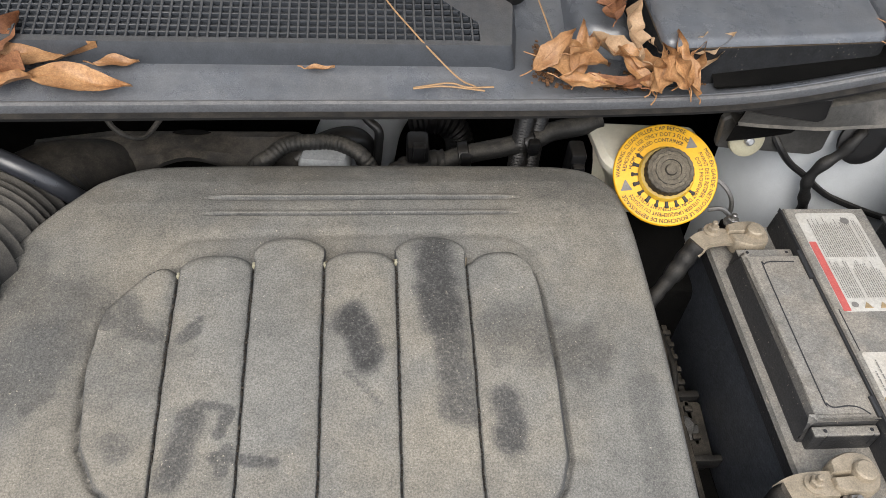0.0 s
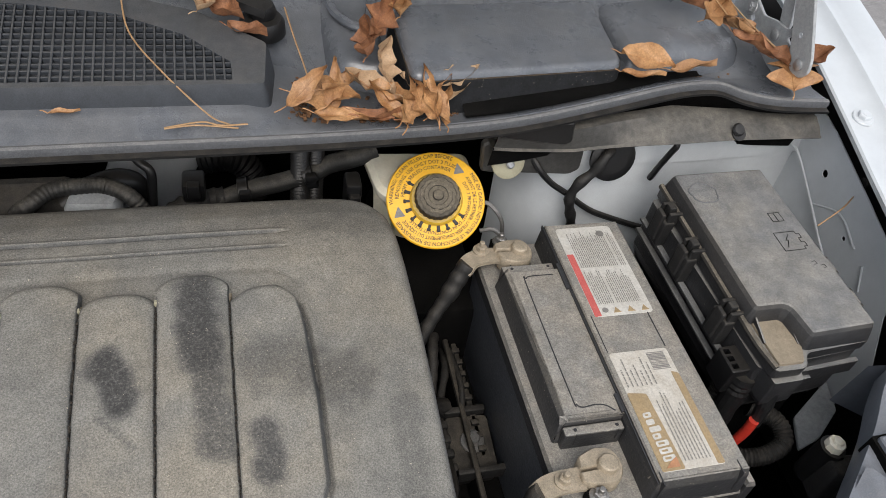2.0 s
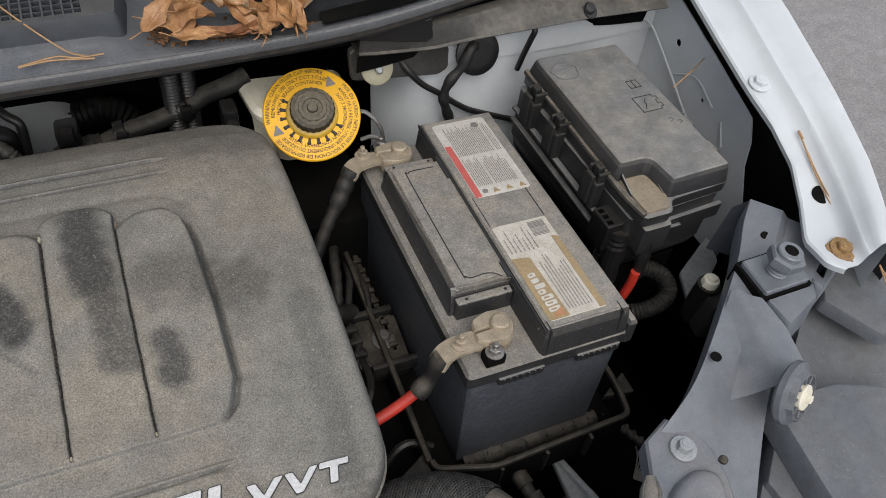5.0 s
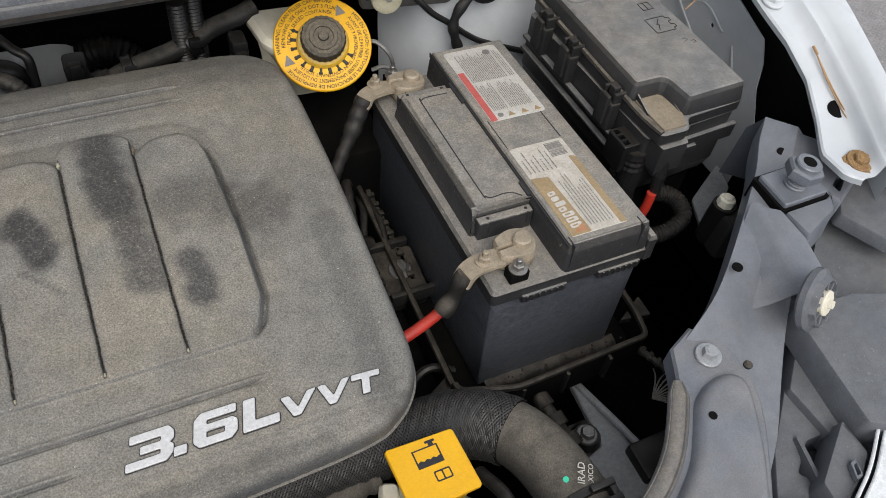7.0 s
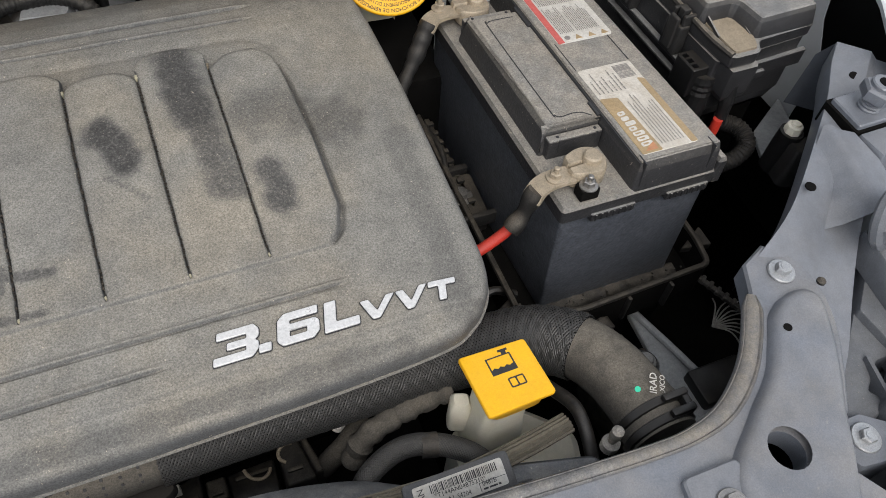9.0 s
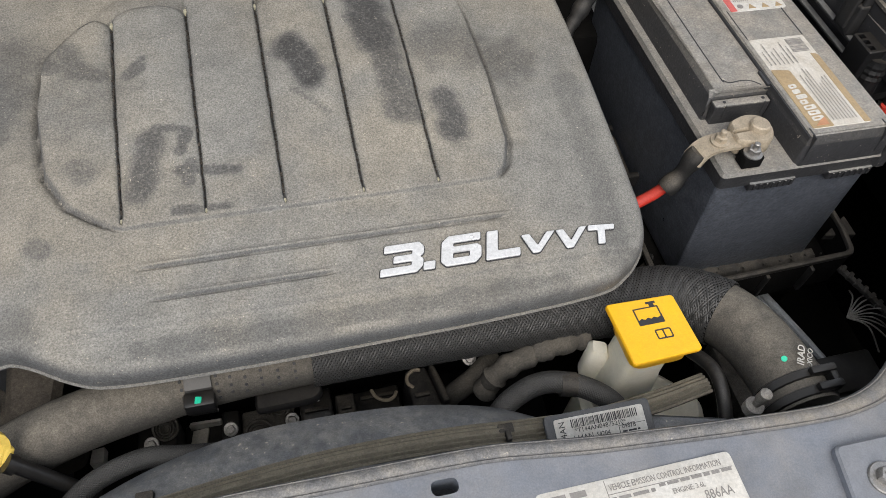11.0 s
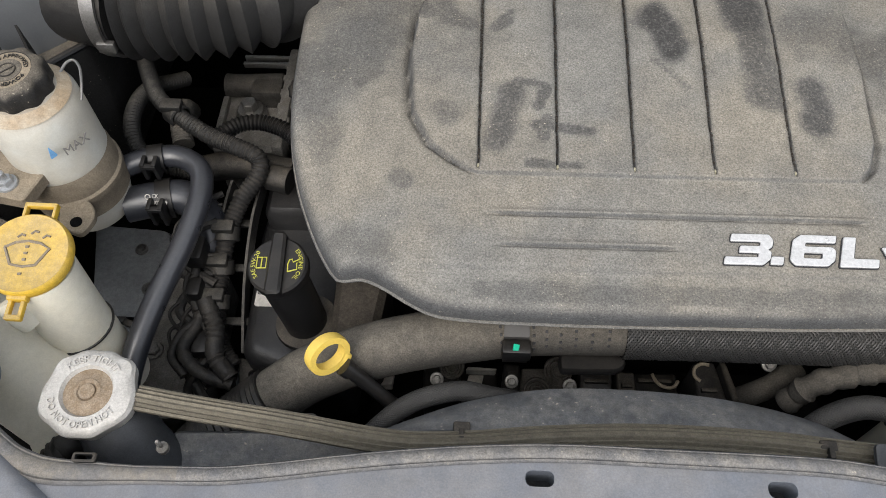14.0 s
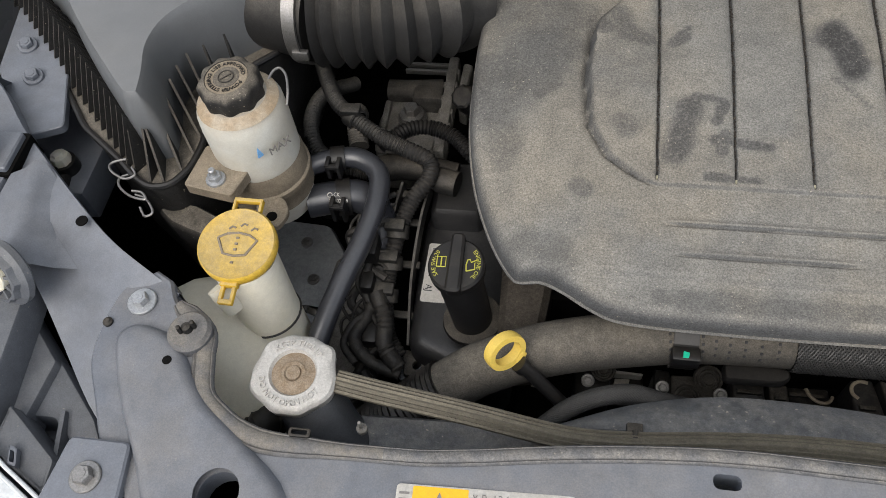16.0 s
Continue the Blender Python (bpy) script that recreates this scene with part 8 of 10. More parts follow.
for pts, r in (([(0.575, 0.30, 0.87), (0.598, 0.282, 0.868), (0.60, 0.262, 0.86), (0.58, 0.255, 0.85), (0.555, 0.262, 0.84), (0.545, 0.28, 0.82)], 0.0088), ([(0.535, 0.31, 0.92), (0.53, 0.30, 0.88), (0.53, 0.29, 0.84), (0.53, 0.27, 0.78)], 0.011)):
    bm = B()
    sweep(bm, pts, r, 12, 8, ridges=(0.004, 0.0012))
    solid("corrugated_conduit", bm, M_tape, "black corrugated wiring conduit below the fuse box", "conduit", "conduits by the fuse box")

# ---- the other corner: reservoirs, air box, harness ----
rad = thing("radiator_filler", (-0.408, 0.034, 0.90), "pale aluminium radiator filler cap with raised warning letters", "radiator filler")
rm = frame_of((-0.4085, 0.0335, 0.9305), (0.02, -0.06, 1)) @ Matrix.Scale(0.91, 4)
def lobes(a, i):
    ear = sum(max(0.0, math.cos(a - c)) ** 40 * h for c, h in ((0.75, 0.10), (-0.35, 0.09), (-2.75, 0.10), (2.35, 0.08)))
    return 1 + (ear + 0.018 * math.cos(10 * a) if i in (1, 2, 3) else 0)
bm = B()
lathe(bm, [(0.029, -0.012), (0.0325, -0.008), (0.0335, 0.0015), (0.0315, 0.0045), (0.0275, 0.006), (0.0195, 0.0062), (0.0180, 0.0035), (0.0175, 0.0025)], rm, 64, wave=lobes)
part("cap_shell", bm, M_capshell, rad)
bm = B()
lathe(bm, [(0.0178, 0.002), (0.0178, 0.003), (0.011, 0.0038), (0.0095, 0.0052), (0.0075, 0.0052), (0.006, 0.0038), (0.0058, 0.0055), (0.004, 0.0058)], rm, 32)
part("centre", bm, M_capcentre, rad, "rust-stained centre disc")
bm = B()
tp = rm @ Matrix.Translation((0, 0, 0.0064))
letters(bm, "KEEP TIGHT", 0.0075, tp @ Matrix.Rotation(radians(48), 4, "Z"), bend=0.0222, depth=0.0009, squash=0.95)
part("raised_letters", bm, M_capshell, rad)
bm = B()
letters(bm, "DO NOT OPEN HOT", 0.0074, tp @ Matrix.Rotation(radians(-76), 4, "Z"), bend=-0.0275, depth=0.0009, squash=0.95)
part("raised_letters", bm, M_capshell, rad)
bm = B()
sweep(bm, [(-0.4055, 0.031, 0.914), (-0.398, 0.022, 0.90), (-0.39, 0.01, 0.88), (-0.38, -0.005, 0.85)], lambda s: 0.022 + 0.012 * s, 24)
part("filler_neck", bm, M_cowldark, rad, "dark plastic neck")

wash = thing("washer_bottle", (-0.46, 0.10, 0.80), "milky washer fluid bottle with an aged yellow cap", "washer bottle")
wm = frame_of((-0.474, 0.1285, 0.950), (0.03, -0.14, 1))
bm = B()
lathe(bm, [(0.030, -0.009), (0.0315, -0.006), (0.0315, 0.0005), (0.0300, 0.0025), (0.0275, 0.0012), (0.01, 0.0012)], wm, 48)
wcap = part("cap", bm, M_yellowold, wash, "aged yellow washer cap with a wiper symbol")
bm = B()
box(bm, (-0.012, 0.029, -0.006), (-0.0095, 0.041, 0.0), 0.001, m=wm)
box(bm, (0.0095, 0.029, -0.006), (0.012, 0.041, 0.0), 0.001, m=wm)
box(bm, (-0.012, 0.038, -0.006), (0.012, 0.0415, 0.0), 0.001, m=wm)
part("hinge_loop", bm, M_yellowold, wcap)
bm = B()
box(bm, (-0.006, -0.047, -0.009), (-0.003, -0.029, -0.004), 0.001, m=wm)
box(bm, (0.003, -0.047, -0.009), (0.006, -0.029, -0.004), 0.001, m=wm)
box(bm, (-0.006, -0.048, -0.009), (0.006, -0.044, -0.004), 0.001, m=wm)
box(bm, (-0.007, -0.034, -0.009), (0.007, -0.028, -0.002), 0.001, m=wm)
part("latch_loop", bm, M_yellowold, wcap)
bm = B()
for loop_ in ([(-0.016, 0.004), (-0.009, 0.008), (0, 0.0095), (0.009, 0.008), (0.016, 0.004), (0.009, -0.009), (0, -0.0105), (-0.009, -0.009), (-0.016, 0.004)],):
    sweep(bm, [wm @ Vector((x, y, 0.0014)) for x, y in loop_], 0.0011, 6, 0)
for k in range(3):
    sweep(bm, [wm @ Vector((-0.009 + k * 0.009, 0.012 + (0.003 if k == 1 else 0), 0.0014)), wm @ Vector((-0.0065 + k * 0.009, 0.0145 + (0.003 if k == 1 else 0), 0.0014)), wm @ Vector((-0.0035 + k * 0.009, 0.0135 + (0.003 if k == 1 else 0), 0.0014))], 0.0009, 6, 0)
for y in (-0.005, 0.0, 0.005, -0.016):
    sweep(bm, [wm @ Vector((-0.0012, y, 0.0014)), wm @ Vector((0.0012, y, 0.0014))], 0.0011, 6, 0)
part("symbol", bm, M_tan, wcap, "moulded wiper symbol")
bm = B()
sweep(bm, [(-0.472, 0.1245, 0.932), (-0.469, 0.12, 0.91), (-0.465, 0.114, 0.875), (-0.461, 0.11, 0.84), (-0.458, 0.108, 0.79)], lambda s: 0.0265 - 0.002 * s, 28)
sweep(bm, [(-0.485, 0.098, 0.935), (-0.480, 0.094, 0.925), (-0.476, 0.094, 0.91)], 0.008, 12, flat=(1.2, 0.6))
part("neck", bm, M_tank, wash)
bm = B()
lathe(bm, [(0.0258, -0.0012), (0.0272, -0.0006), (0.0272, 0.0006), (0.0258, 0.0012)], frame_of((-0.4645, 0.1135, 0.868), (-0.1, 0.12, 1)), 32, cap=False)
part("strap", bm, M_rubber, wash)
bm = B()
sweep(bm, [(-0.54, 0.13, 0.80), (-0.53, 0.11, 0.84), (-0.515, 0.085, 0.85), (-0.49, 0.06, 0.845), (-0.46, 0.045, 0.83), (-0.43, 0.04, 0.80)], lambda s: 0.034 + 0.012 * math.sin(s * math.pi), 20)
part("tank", bm, M_tank, wash)

steer = thing("power_steering_reservoir", (-0.488, 0.235, 0.85), "dirty white power steering reservoir with a black cap", "fluid reservoir")
sm = frame_of((-0.4885, 0.2355, 0.992), (-0.02, -0.05, 1))
bm = B()
lathe(bm, [(0.033, -0.135), (0.0362, -0.12), (0.0362, -0.085), (0.0366, -0.078), (0.0366, -0.02), (0.0358, -0.008), (0.032, -0.001), (0.025, 0.003)], pose(-0.4865, 0.2335, 0.992) , 40)
part("body", bm, M_tankwhite, steer)
bm = B()
lathe(bm, [(0.0235, 0), (0.0248, 0.002), (0.0248, 0.017), (0.022, 0.021), (0.0178, 0.0225), (0.0173, 0.0215), (0.011, 0.0215), (0.0105, 0.0222), (0.004, 0.0222)], sm, 80, wave=lambda a, i: 1 + (0.05 * math.cos(9 * a) if i < 4 else 0))
scap = part("cap", bm, M_rib, steer, "dusty black ribbed cap with moulded letters")
bm = B()
lathe(bm, [(0.0172, 0.0216), (0.0172, 0.0219)], sm, 40)
part("cap_face", bm, M_tan, scap, "tan dust on the cap")
bm = B()
letters(bm, "POWER STEERING", 0.0046, sm @ Matrix.Translation((0, 0, 0.0224)) @ Matrix.Rotation(radians(180), 4, "Z") @ Matrix.Rotation(radians(75), 4, "Z"), bend=0.0122, depth=0.0003)
letters(bm, "USE APPROVED", 0.0046, sm @ Matrix.Translation((0, 0, 0.0224)) @ Matrix.Rotation(radians(70), 4, "Z"), bend=0.0122, depth=0.0003)
sweep(bm, [sm @ Vector((0.0062 * math.cos(a), 0.0062 * math.sin(a), 0.0226)) for a in np.linspace(0, 2 * math.pi, 17)], 0.0006, 6, 0)
box(bm, (-0.005, -0.0006, 0.0222), (0.005, 0.0006, 0.023), 0.0003, m=sm @ Matrix.Rotation(radians(40), 4, "Z"))
part("moulded_letters", bm, M_dusty, scap)
bm = B()
lathe(bm, [(0.0366, 0), (0.0392, 0.002), (0.0395, 0.018), (0.0408, 0.02), (0.0408, 0.026), (0.039, 0.028), (0.0385, 0.042), (0.0368, 0.048)], pose(-0.4865, 0.2325, 0.880), 40, cap=False)
part("band", bm, M_tan, steer, "dusty clamp band")
bm = B()
shell(bm, rounded([(-0.534, 0.180), (-0.49, 0.172), (-0.478, 0.212), (-0.527, 0.224)], 0.004), [(0, 0.931), (0, 0.941), (0.001, 0.942)], m=None)
shell(bm, rounded([(-0.487, 0.203), (-0.461, 0.2), (-0.452, 0.185), (-0.459, 0.166), (-0.479, 0.174)], 0.007), [(0, 0.90), (0, 0.905), (0.001, 0.906)])
part("bracket", bm, M_tan, steer, "dust-covered mounting bracket")
bm = B()
shell(bm, rounded([(-0.575, 0.181), (-0.542, 0.19), (-0.501, 0.172), (-0.495, 0.155), (-0.512, 0.150), (-0.558, 0.166)], 0.008), [(0.004, 0.86), (0, 0.898), (0.003, 0.903)])
part("foot", bm, M_rib, steer, "gritty foot of the bracket")
bm = B()
hexbolt(bm, (-0.507, 0.187, 0.942), r=0.0062, washer=0.0085, h=0.007)
lathe(bm, [(0.003, 0.007), (0.003, 0.013), (0.002, 0.014)], pose(-0.507, 0.187, 0.942), 10)
part("nut", bm, M_zinc, steer)
bm = B()
lathe(bm, [(0.0048, 0), (0.0048, 0.0008)], pose(-0.466, 0.178, 0.906), 12)
part("hole", bm, M_pit, steer)
bm = B()
letters(bm, "MAX", 0.011, Matrix.Translation((-0.4585, 0.2020, 0.959)) @ Matrix((Vector((0.62, 0.78, 0.02)), Vector((-0.05, 0.02, 1)), Vector((0.78, -0.62, 0)))).transposed().to_4x4(), depth=0.0004, squash=0.9)
part("level_mark", bm, M_fadedink, steer)
bm = B()
shell(bm, rounded([(-0.003, -0.004), (0.003, -0.004), (0.0, 0.007)], 0.0015), [(0, 0), (0, 0.0006)], m=Matrix.Translation((-0.4655, 0.1985, 0.966)) @ Matrix((Vector((0.62, 0.78, 0.02)), Vector((-0.05, 0.02, 1)), Vector((0.78, -0.62, 0)))).transposed().to_4x4())
part("paint_dab", bm, M_blue, steer, "blue paint dab")
bm = B()
lathe(bm, [(0.0338, -0.0024), (0.0323, -0.0006), (0.0252, 0.0034)], pose(-0.4865, 0.2335, 0.9921), 40, cap=False)
part("grime_ring", bm, M_halo, steer, "brown grime that ran from the cap")
steer.matrix_basis = Matrix.Translation((-0.004, 0.004, 0.006)) @ steer.matrix_basis
bm = B()
sweep(bm, [(-0.47, 0.25, 0.888), (-0.445, 0.264, 0.889), (-0.418, 0.271, 0.887), (-0.396, 0.259, 0.884), (-0.391, 0.232, 0.88), (-0.399, 0.19, 0.871), (-0.413, 0.145, 0.861), (-0.423, 0.105, 0.85), (-0.43, 0.07, 0.83), (-0.435, 0.045, 0.79)], 0.0098, 18, 10)
solid("return_hose", bm, M_cleanhose, "smooth new black return hose", "hose")
bm = B()
sweep(bm, [(-0.46, 0.232, 0.866), (-0.435, 0.24, 0.865), (-0.41, 0.245, 0.86), (-0.395, 0.235, 0.835), (-0.40, 0.2, 0.80)], 0.0155, 18)
feed = solid("feed_hose", bm, M_cleanhose, "thick new black hose with white print", "hose")
bm = B()
letters(bm, "CK", 0.005, frame_of((-0.4325, 0.2305, 0.8802), (-0.1, -0.55, 0.83), (0, 0, 1)) @ Matrix.Rotation(radians(8), 4, "Z"), squash=0.9)
sweep(bm, [(-0.4355 + 0.0022 * math.cos(a), 0.2305 + 0.0017 * math.sin(a), 0.8815 + 0.0012 * math.sin(a)) for a in np.linspace(0, 2 * math.pi, 13)], 0.0005, 5, 0)
letters(bm, "SH302219", 0.005, frame_of((-0.4365, 0.2262, 0.8762), (-0.1, -0.75, 0.66), (0, 0, 1)) @ Matrix.Rotation(radians(8), 4, "Z"), squash=0.9)
part("print", bm, M_paper, feed)
for x, y, z, r in ((-0.434, 0.2672, 0.8885, 0.0106), (-0.427, 0.2418, 0.8643, 0.0162)):
    ob = thing("spring_clamp", (x, y, z), "black spring clamp on a new hose", "hose clamp", "spring clamps")
    bm = B()
    lathe(bm, [(r, -0.0065), (r + 0.0016, -0.0065), (r + 0.0016, 0.0065), (r, 0.0065)], frame_of((x, y, z), (0.96, 0.25, -0.06)), 24, cap=False)
    part("band", bm, M_black, ob)
    bm = B()
    box(bm, (x - 0.007, y - r - 0.009, z - 0.006), (x - 0.003, y - r + 0.003, z + r + 0.003), 0.001)
    part("ear", bm, M_black, ob)
    bm = B()
    box(bm, (x + 0.003, y - r - 0.009, z - 0.006), (x + 0.007, y - r + 0.003, z + r + 0.003), 0.001)
    box(bm, (x - 0.006, y - r - 0.010, z + r - 0.002), (x + 0.007, y - r - 0.005, z + r + 0.002), 0.001)
    part("ear", bm, M_black, ob)

# air box with ribbed sides
air = thing("air_filter_box", (-0.62, 0.3, 0.85), "smooth air filter box with ribbed sides, sky sheen painted grey", "air filter box")
bm = B()
hump = rounded([(-0.572, 0.209), (-0.553, 0.212), (-0.557, 0.24), (-0.566, 0.27), (-0.563, 0.296), (-0.55, 0.316), (-0.52, 0.341), (-0.50, 0.36), (-0.50, 0.52), (-0.84, 0.52), (-0.80, 0.435), (-0.69, 0.346), (-0.64, 0.281), (-0.583, 0.219)], [0.007, 0.008, 0.03, 0.03, 0.02, 0.02, 0.03, 0.02, 0.02, 0.02, 0.03, 0.05, 0.05, 0.01], 6)
shell(bm, hump, [(0.001, 0.93), (0.0, 0.985), (0.0005, 0.996), (0.002, 1.006), (0.0042, 1.014), (0.006, 1.019), (0.0072, 1.021)])
part("lid", bm, M_airlid, air)
bm = B()
rimline = rounded([(-0.602, 0.205), (-0.582, 0.188), (-0.566, 0.179), (-0.549, 0.183), (-0.538, 0.202), (-0.535, 0.227), (-0.539, 0.254), (-0.54, 0.29), (-0.522, 0.318), (-0.495, 0.345), (-0.49, 0.52), (-0.86, 0.52), (-0.80, 0.43), (-0.735, 0.345), (-0.65, 0.24)], 0.008, 5)
shell(bm, rimline, [(0.004, 0.80), (0.002, 0.93), (0, 0.942), (0.0015, 0.946), (0.006, 0.946)])
part("base", bm, M_rib, air)
bm = B()
sweep(bm, [(p.x, p.y, 0.947) for p in rimline] + [(rimline[0].x, rimline[0].y, 0.947)], 0.003, 8, 0)
part("rim", bm, M_black, air)
for k in range(22):
    t = k / 21
    a = Vector((-0.594, 0.199, 0.947)).lerp(Vector((-0.80, 0.402, 0.947)), t)
    b = Vector((-0.586, 0.219, 0.992)).lerp(Vector((-0.775, 0.41, 0.995)), t)
    d = Vector((0.77, 0.64, 0)).normalized()
    bm = B()
    f = []
    for off in (-0.0011, 0.0011):
        s = Vector((-0.64, 0.77, 0)) * off
        f.append([bm.verts.new(p + s) for p in (a, b, b + d * 0.02 - Vector((0, 0, 0.05)))])
    bm.faces.new(f[0]); bm.faces.new(f[1])
    for u in range(3):
        bm.faces.new((f[0][u], f[0][(u + 1) % 3], f[1][(u + 1) % 3], f[1][u]))
    part("rib", bm, M_rib, air)
FINS = [((-0.578, 0.206), (-0.585, 0.194)), ((-0.566, 0.208), (-0.568, 0.185)), ((-0.563, 0.208), (-0.556, 0.185)), ((-0.561, 0.229), (-0.545, 0.199)), ((-0.561, 0.247), (-0.540, 0.217)), ((-0.562, 0.264), (-0.539, 0.235)), ((-0.561, 0.28), (-0.541, 0.255)), ((-0.557, 0.295), (-0.542, 0.274)), ((-0.545, 0.306), (-0.539, 0.292)), ((-0.53, 0.32), (-0.527, 0.31))]
for k, (a, b) in enumerate(FINS):
    a, b = Vector((*a, 0.988)), Vector((*b, 0.946))
    back_ = a + (a - b) * Vector((0.5, 0.5, 0)) - Vector((0, 0, 0.042))
    out = Vector((a.y - b.y, b.x - a.x, 0)).normalized() * 0.001
    bm = B()
    f = [[bm.verts.new(p + out * q) for p in (a, b, back_)] for q in (-1, 1)]
    bm.faces.new(f[0]); bm.faces.new(f[1])
    for u in range(3):
        bm.faces.new((f[0][u], f[0][(u + 1) % 3], f[1][(u + 1) % 3], f[1][u]))
    part("rib", bm, M_rib, air)
def wire_clip(pts, label="bent steel wire clip on the air box"):
    bm = B()
    sweep(bm, pts, 0.0011, 8, 6)
    solid("wire_clip", bm, M_steel, label, "wire clip", "wire clips")
wire_clip([(-0.593, 0.206, 0.95), (-0.607, 0.2, 0.95), (-0.605, 0.192, 0.95), (-0.591, 0.185, 0.949), (-0.582, 0.189, 0.95), (-0.587, 0.196, 0.951)])
wire_clip([(-0.586, 0.192, 0.947), (-0.597, 0.189, 0.945), (-0.596, 0.181, 0.944), (-0.583, 0.172, 0.943), (-0.568, 0.169, 0.944), (-0.573, 0.175, 0.945), (-0.582, 0.176, 0.945)])
wire_clip([(-0.581, 0.176, 0.94), (-0.57, 0.172, 0.94), (-0.561, 0.161, 0.938), (-0.567, 0.157, 0.937), (-0.573, 0.164, 0.939)])
wire_clip([(-0.47, 0.258, 0.998), (-0.467, 0.267, 1.0), (-0.462, 0.27, 1.0), (-0.455, 0.262, 1.0), (-0.451, 0.249, 0.997), (-0.451, 0.239, 0.99)], "bent steel wire clip beside the reservoir")
bm = B()
box(bm, (-0.745, 0.20, 0.86), (-0.66, 0.33, 0.90), 0.003, m=None)
solid("side_bracket", bm, M_bracket, "grey sheet bracket beside the air box", "bracket")
for y, x in ((0.33, -0.742), (0.29, -0.718)):
    bm = B()
    hexbolt(bm, (x, y, 0.955), (0.2, -0.2, 1), r=0.0065, washer=0.0095, h=0.007)
    solid("bracket_bolt", bm, M_bracket, "grey painted bolt beside the air box", "bolt", "bracket bolts")
bm = B()
shell(bm, rounded([(-0.70, 0.22), (-0.665, 0.235), (-0.71, 0.36), (-0.78, 0.40), (-0.76, 0.30)], 0.006), [(0, 0.945), (0, 0.952), (0.001, 0.953)])
solid("fender_brace", bm, M_bracket, "grey painted brace beside the air box", "brace")

# corrugated intake duct
duct = thing("intake_duct", (-0.38, 0.4, 0.92), "dusty corrugated black air intake duct", "intake duct")
DP = [(-0.455, 0.378, 0.972), (-0.42, 0.378, 0.972), (-0.385, 0.384, 0.97), (-0.35, 0.402, 0.967), (-0.340, 0.436, 0.952), (-0.334, 0.475, 0.937), (-0.32, 0.52, 0.93)]
bm = B()
sweep(bm, DP, 0.046, 40, 10, ridges=(0.0125, 0.009))
part("bellows", bm, M_bellows, duct)
bm = B()
sweep(bm, [(-0.53, 0.40, 0.975), (-0.50, 0.388, 0.974), (-0.455, 0.378, 0.972)], 0.05, 40, 4)
part("inlet_collar", bm, M_bellows, duct)
bm = B()
c = Vector((-0.467, 0.379, 0.9725))
lathe(bm, [(0.0505, -0.006), (0.0535, -0.006), (0.0535, 0.006), (0.0505, 0.006)], frame_of(c, (1, -0.12, 0)), 48, cap=False)
box(bm, (-0.475, 0.324, 0.955), (-0.46, 0.33, 0.965), 0.001)
part("hose_band", bm, M_steel, duct, "steel hose band")
bm = B()
sweep(bm, [(-0.32, 0.52, 0.93), (-0.309, 0.54, 0.925), (-0.298, 0.556, 0.92), (-0.26, 0.595, 0.90)], lambda s: 0.046 - 0.014 * s * s, 36)
part("outlet_collar", bm, M_dusty, duct)
for q, r in (((-0.313, 0.533, 0.926), 0.0485), ((-0.303, 0.551, 0.922), 0.046)):
    bm = B()
    lathe(bm, [(r - 0.004, -0.003), (r, -0.002), (r, 0.002), (r - 0.004, 0.003)], frame_of(q, (0.48, 0.87, 0.08)), 40, cap=False)
    part("clamp_band", bm, M_black, duct)
bm = B()
sweep(bm, [(-0.44, 0.59, 0.98), (-0.38, 0.548, 0.997), (-0.322, 0.512, 1.0), (-0.287, 0.503, 0.984), (-0.272, 0.505, 0.964), (-0.26, 0.513, 0.936), (-0.254, 0.528, 0.9)], 0.0088, 14)
solid("breather_hose", bm, M_cleanhose, "smooth black breather hose across the duct", "hose")
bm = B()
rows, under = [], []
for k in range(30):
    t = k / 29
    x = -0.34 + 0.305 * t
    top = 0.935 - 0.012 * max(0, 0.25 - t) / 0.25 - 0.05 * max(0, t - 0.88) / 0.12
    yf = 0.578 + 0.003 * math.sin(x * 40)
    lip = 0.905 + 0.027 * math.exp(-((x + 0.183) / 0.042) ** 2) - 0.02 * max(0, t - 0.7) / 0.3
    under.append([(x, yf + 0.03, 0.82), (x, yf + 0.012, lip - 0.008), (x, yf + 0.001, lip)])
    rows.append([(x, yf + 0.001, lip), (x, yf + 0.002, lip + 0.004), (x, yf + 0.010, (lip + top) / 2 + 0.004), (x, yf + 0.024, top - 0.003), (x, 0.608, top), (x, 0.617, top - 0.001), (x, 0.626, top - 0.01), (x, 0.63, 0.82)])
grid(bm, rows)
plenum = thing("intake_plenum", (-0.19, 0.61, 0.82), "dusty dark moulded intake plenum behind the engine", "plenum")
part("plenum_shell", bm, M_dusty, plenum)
# undercut sheet coloured near black for the shade below the plenum lip
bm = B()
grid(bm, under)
part("underside", bm, M_pit, plenum, "near-black sheet painting the shade under the plenum")
bm = B()
lathe(bm, [(0.019, 0), (0.019, 0.002), (0.016, 0.003)], pose(-0.183, 0.614, 0.934), 32, wave=lambda a, i: 0.16 / math.sqrt((0.16 * math.cos(a)) ** 2 + math.sin(a) ** 2))
part("oval_cap", bm, M_pit, plenum, "black oval cap")
bm = B()
sweep(bm, [(-0.075, 0.585, 0.925), (-0.055, 0.592, 0.936), (-0.03, 0.60, 0.94), (-0.012, 0.605, 0.93), (-0.005, 0.61, 0.90)], 0.013, 12)
part("side_port", bm, M_black, plenum)

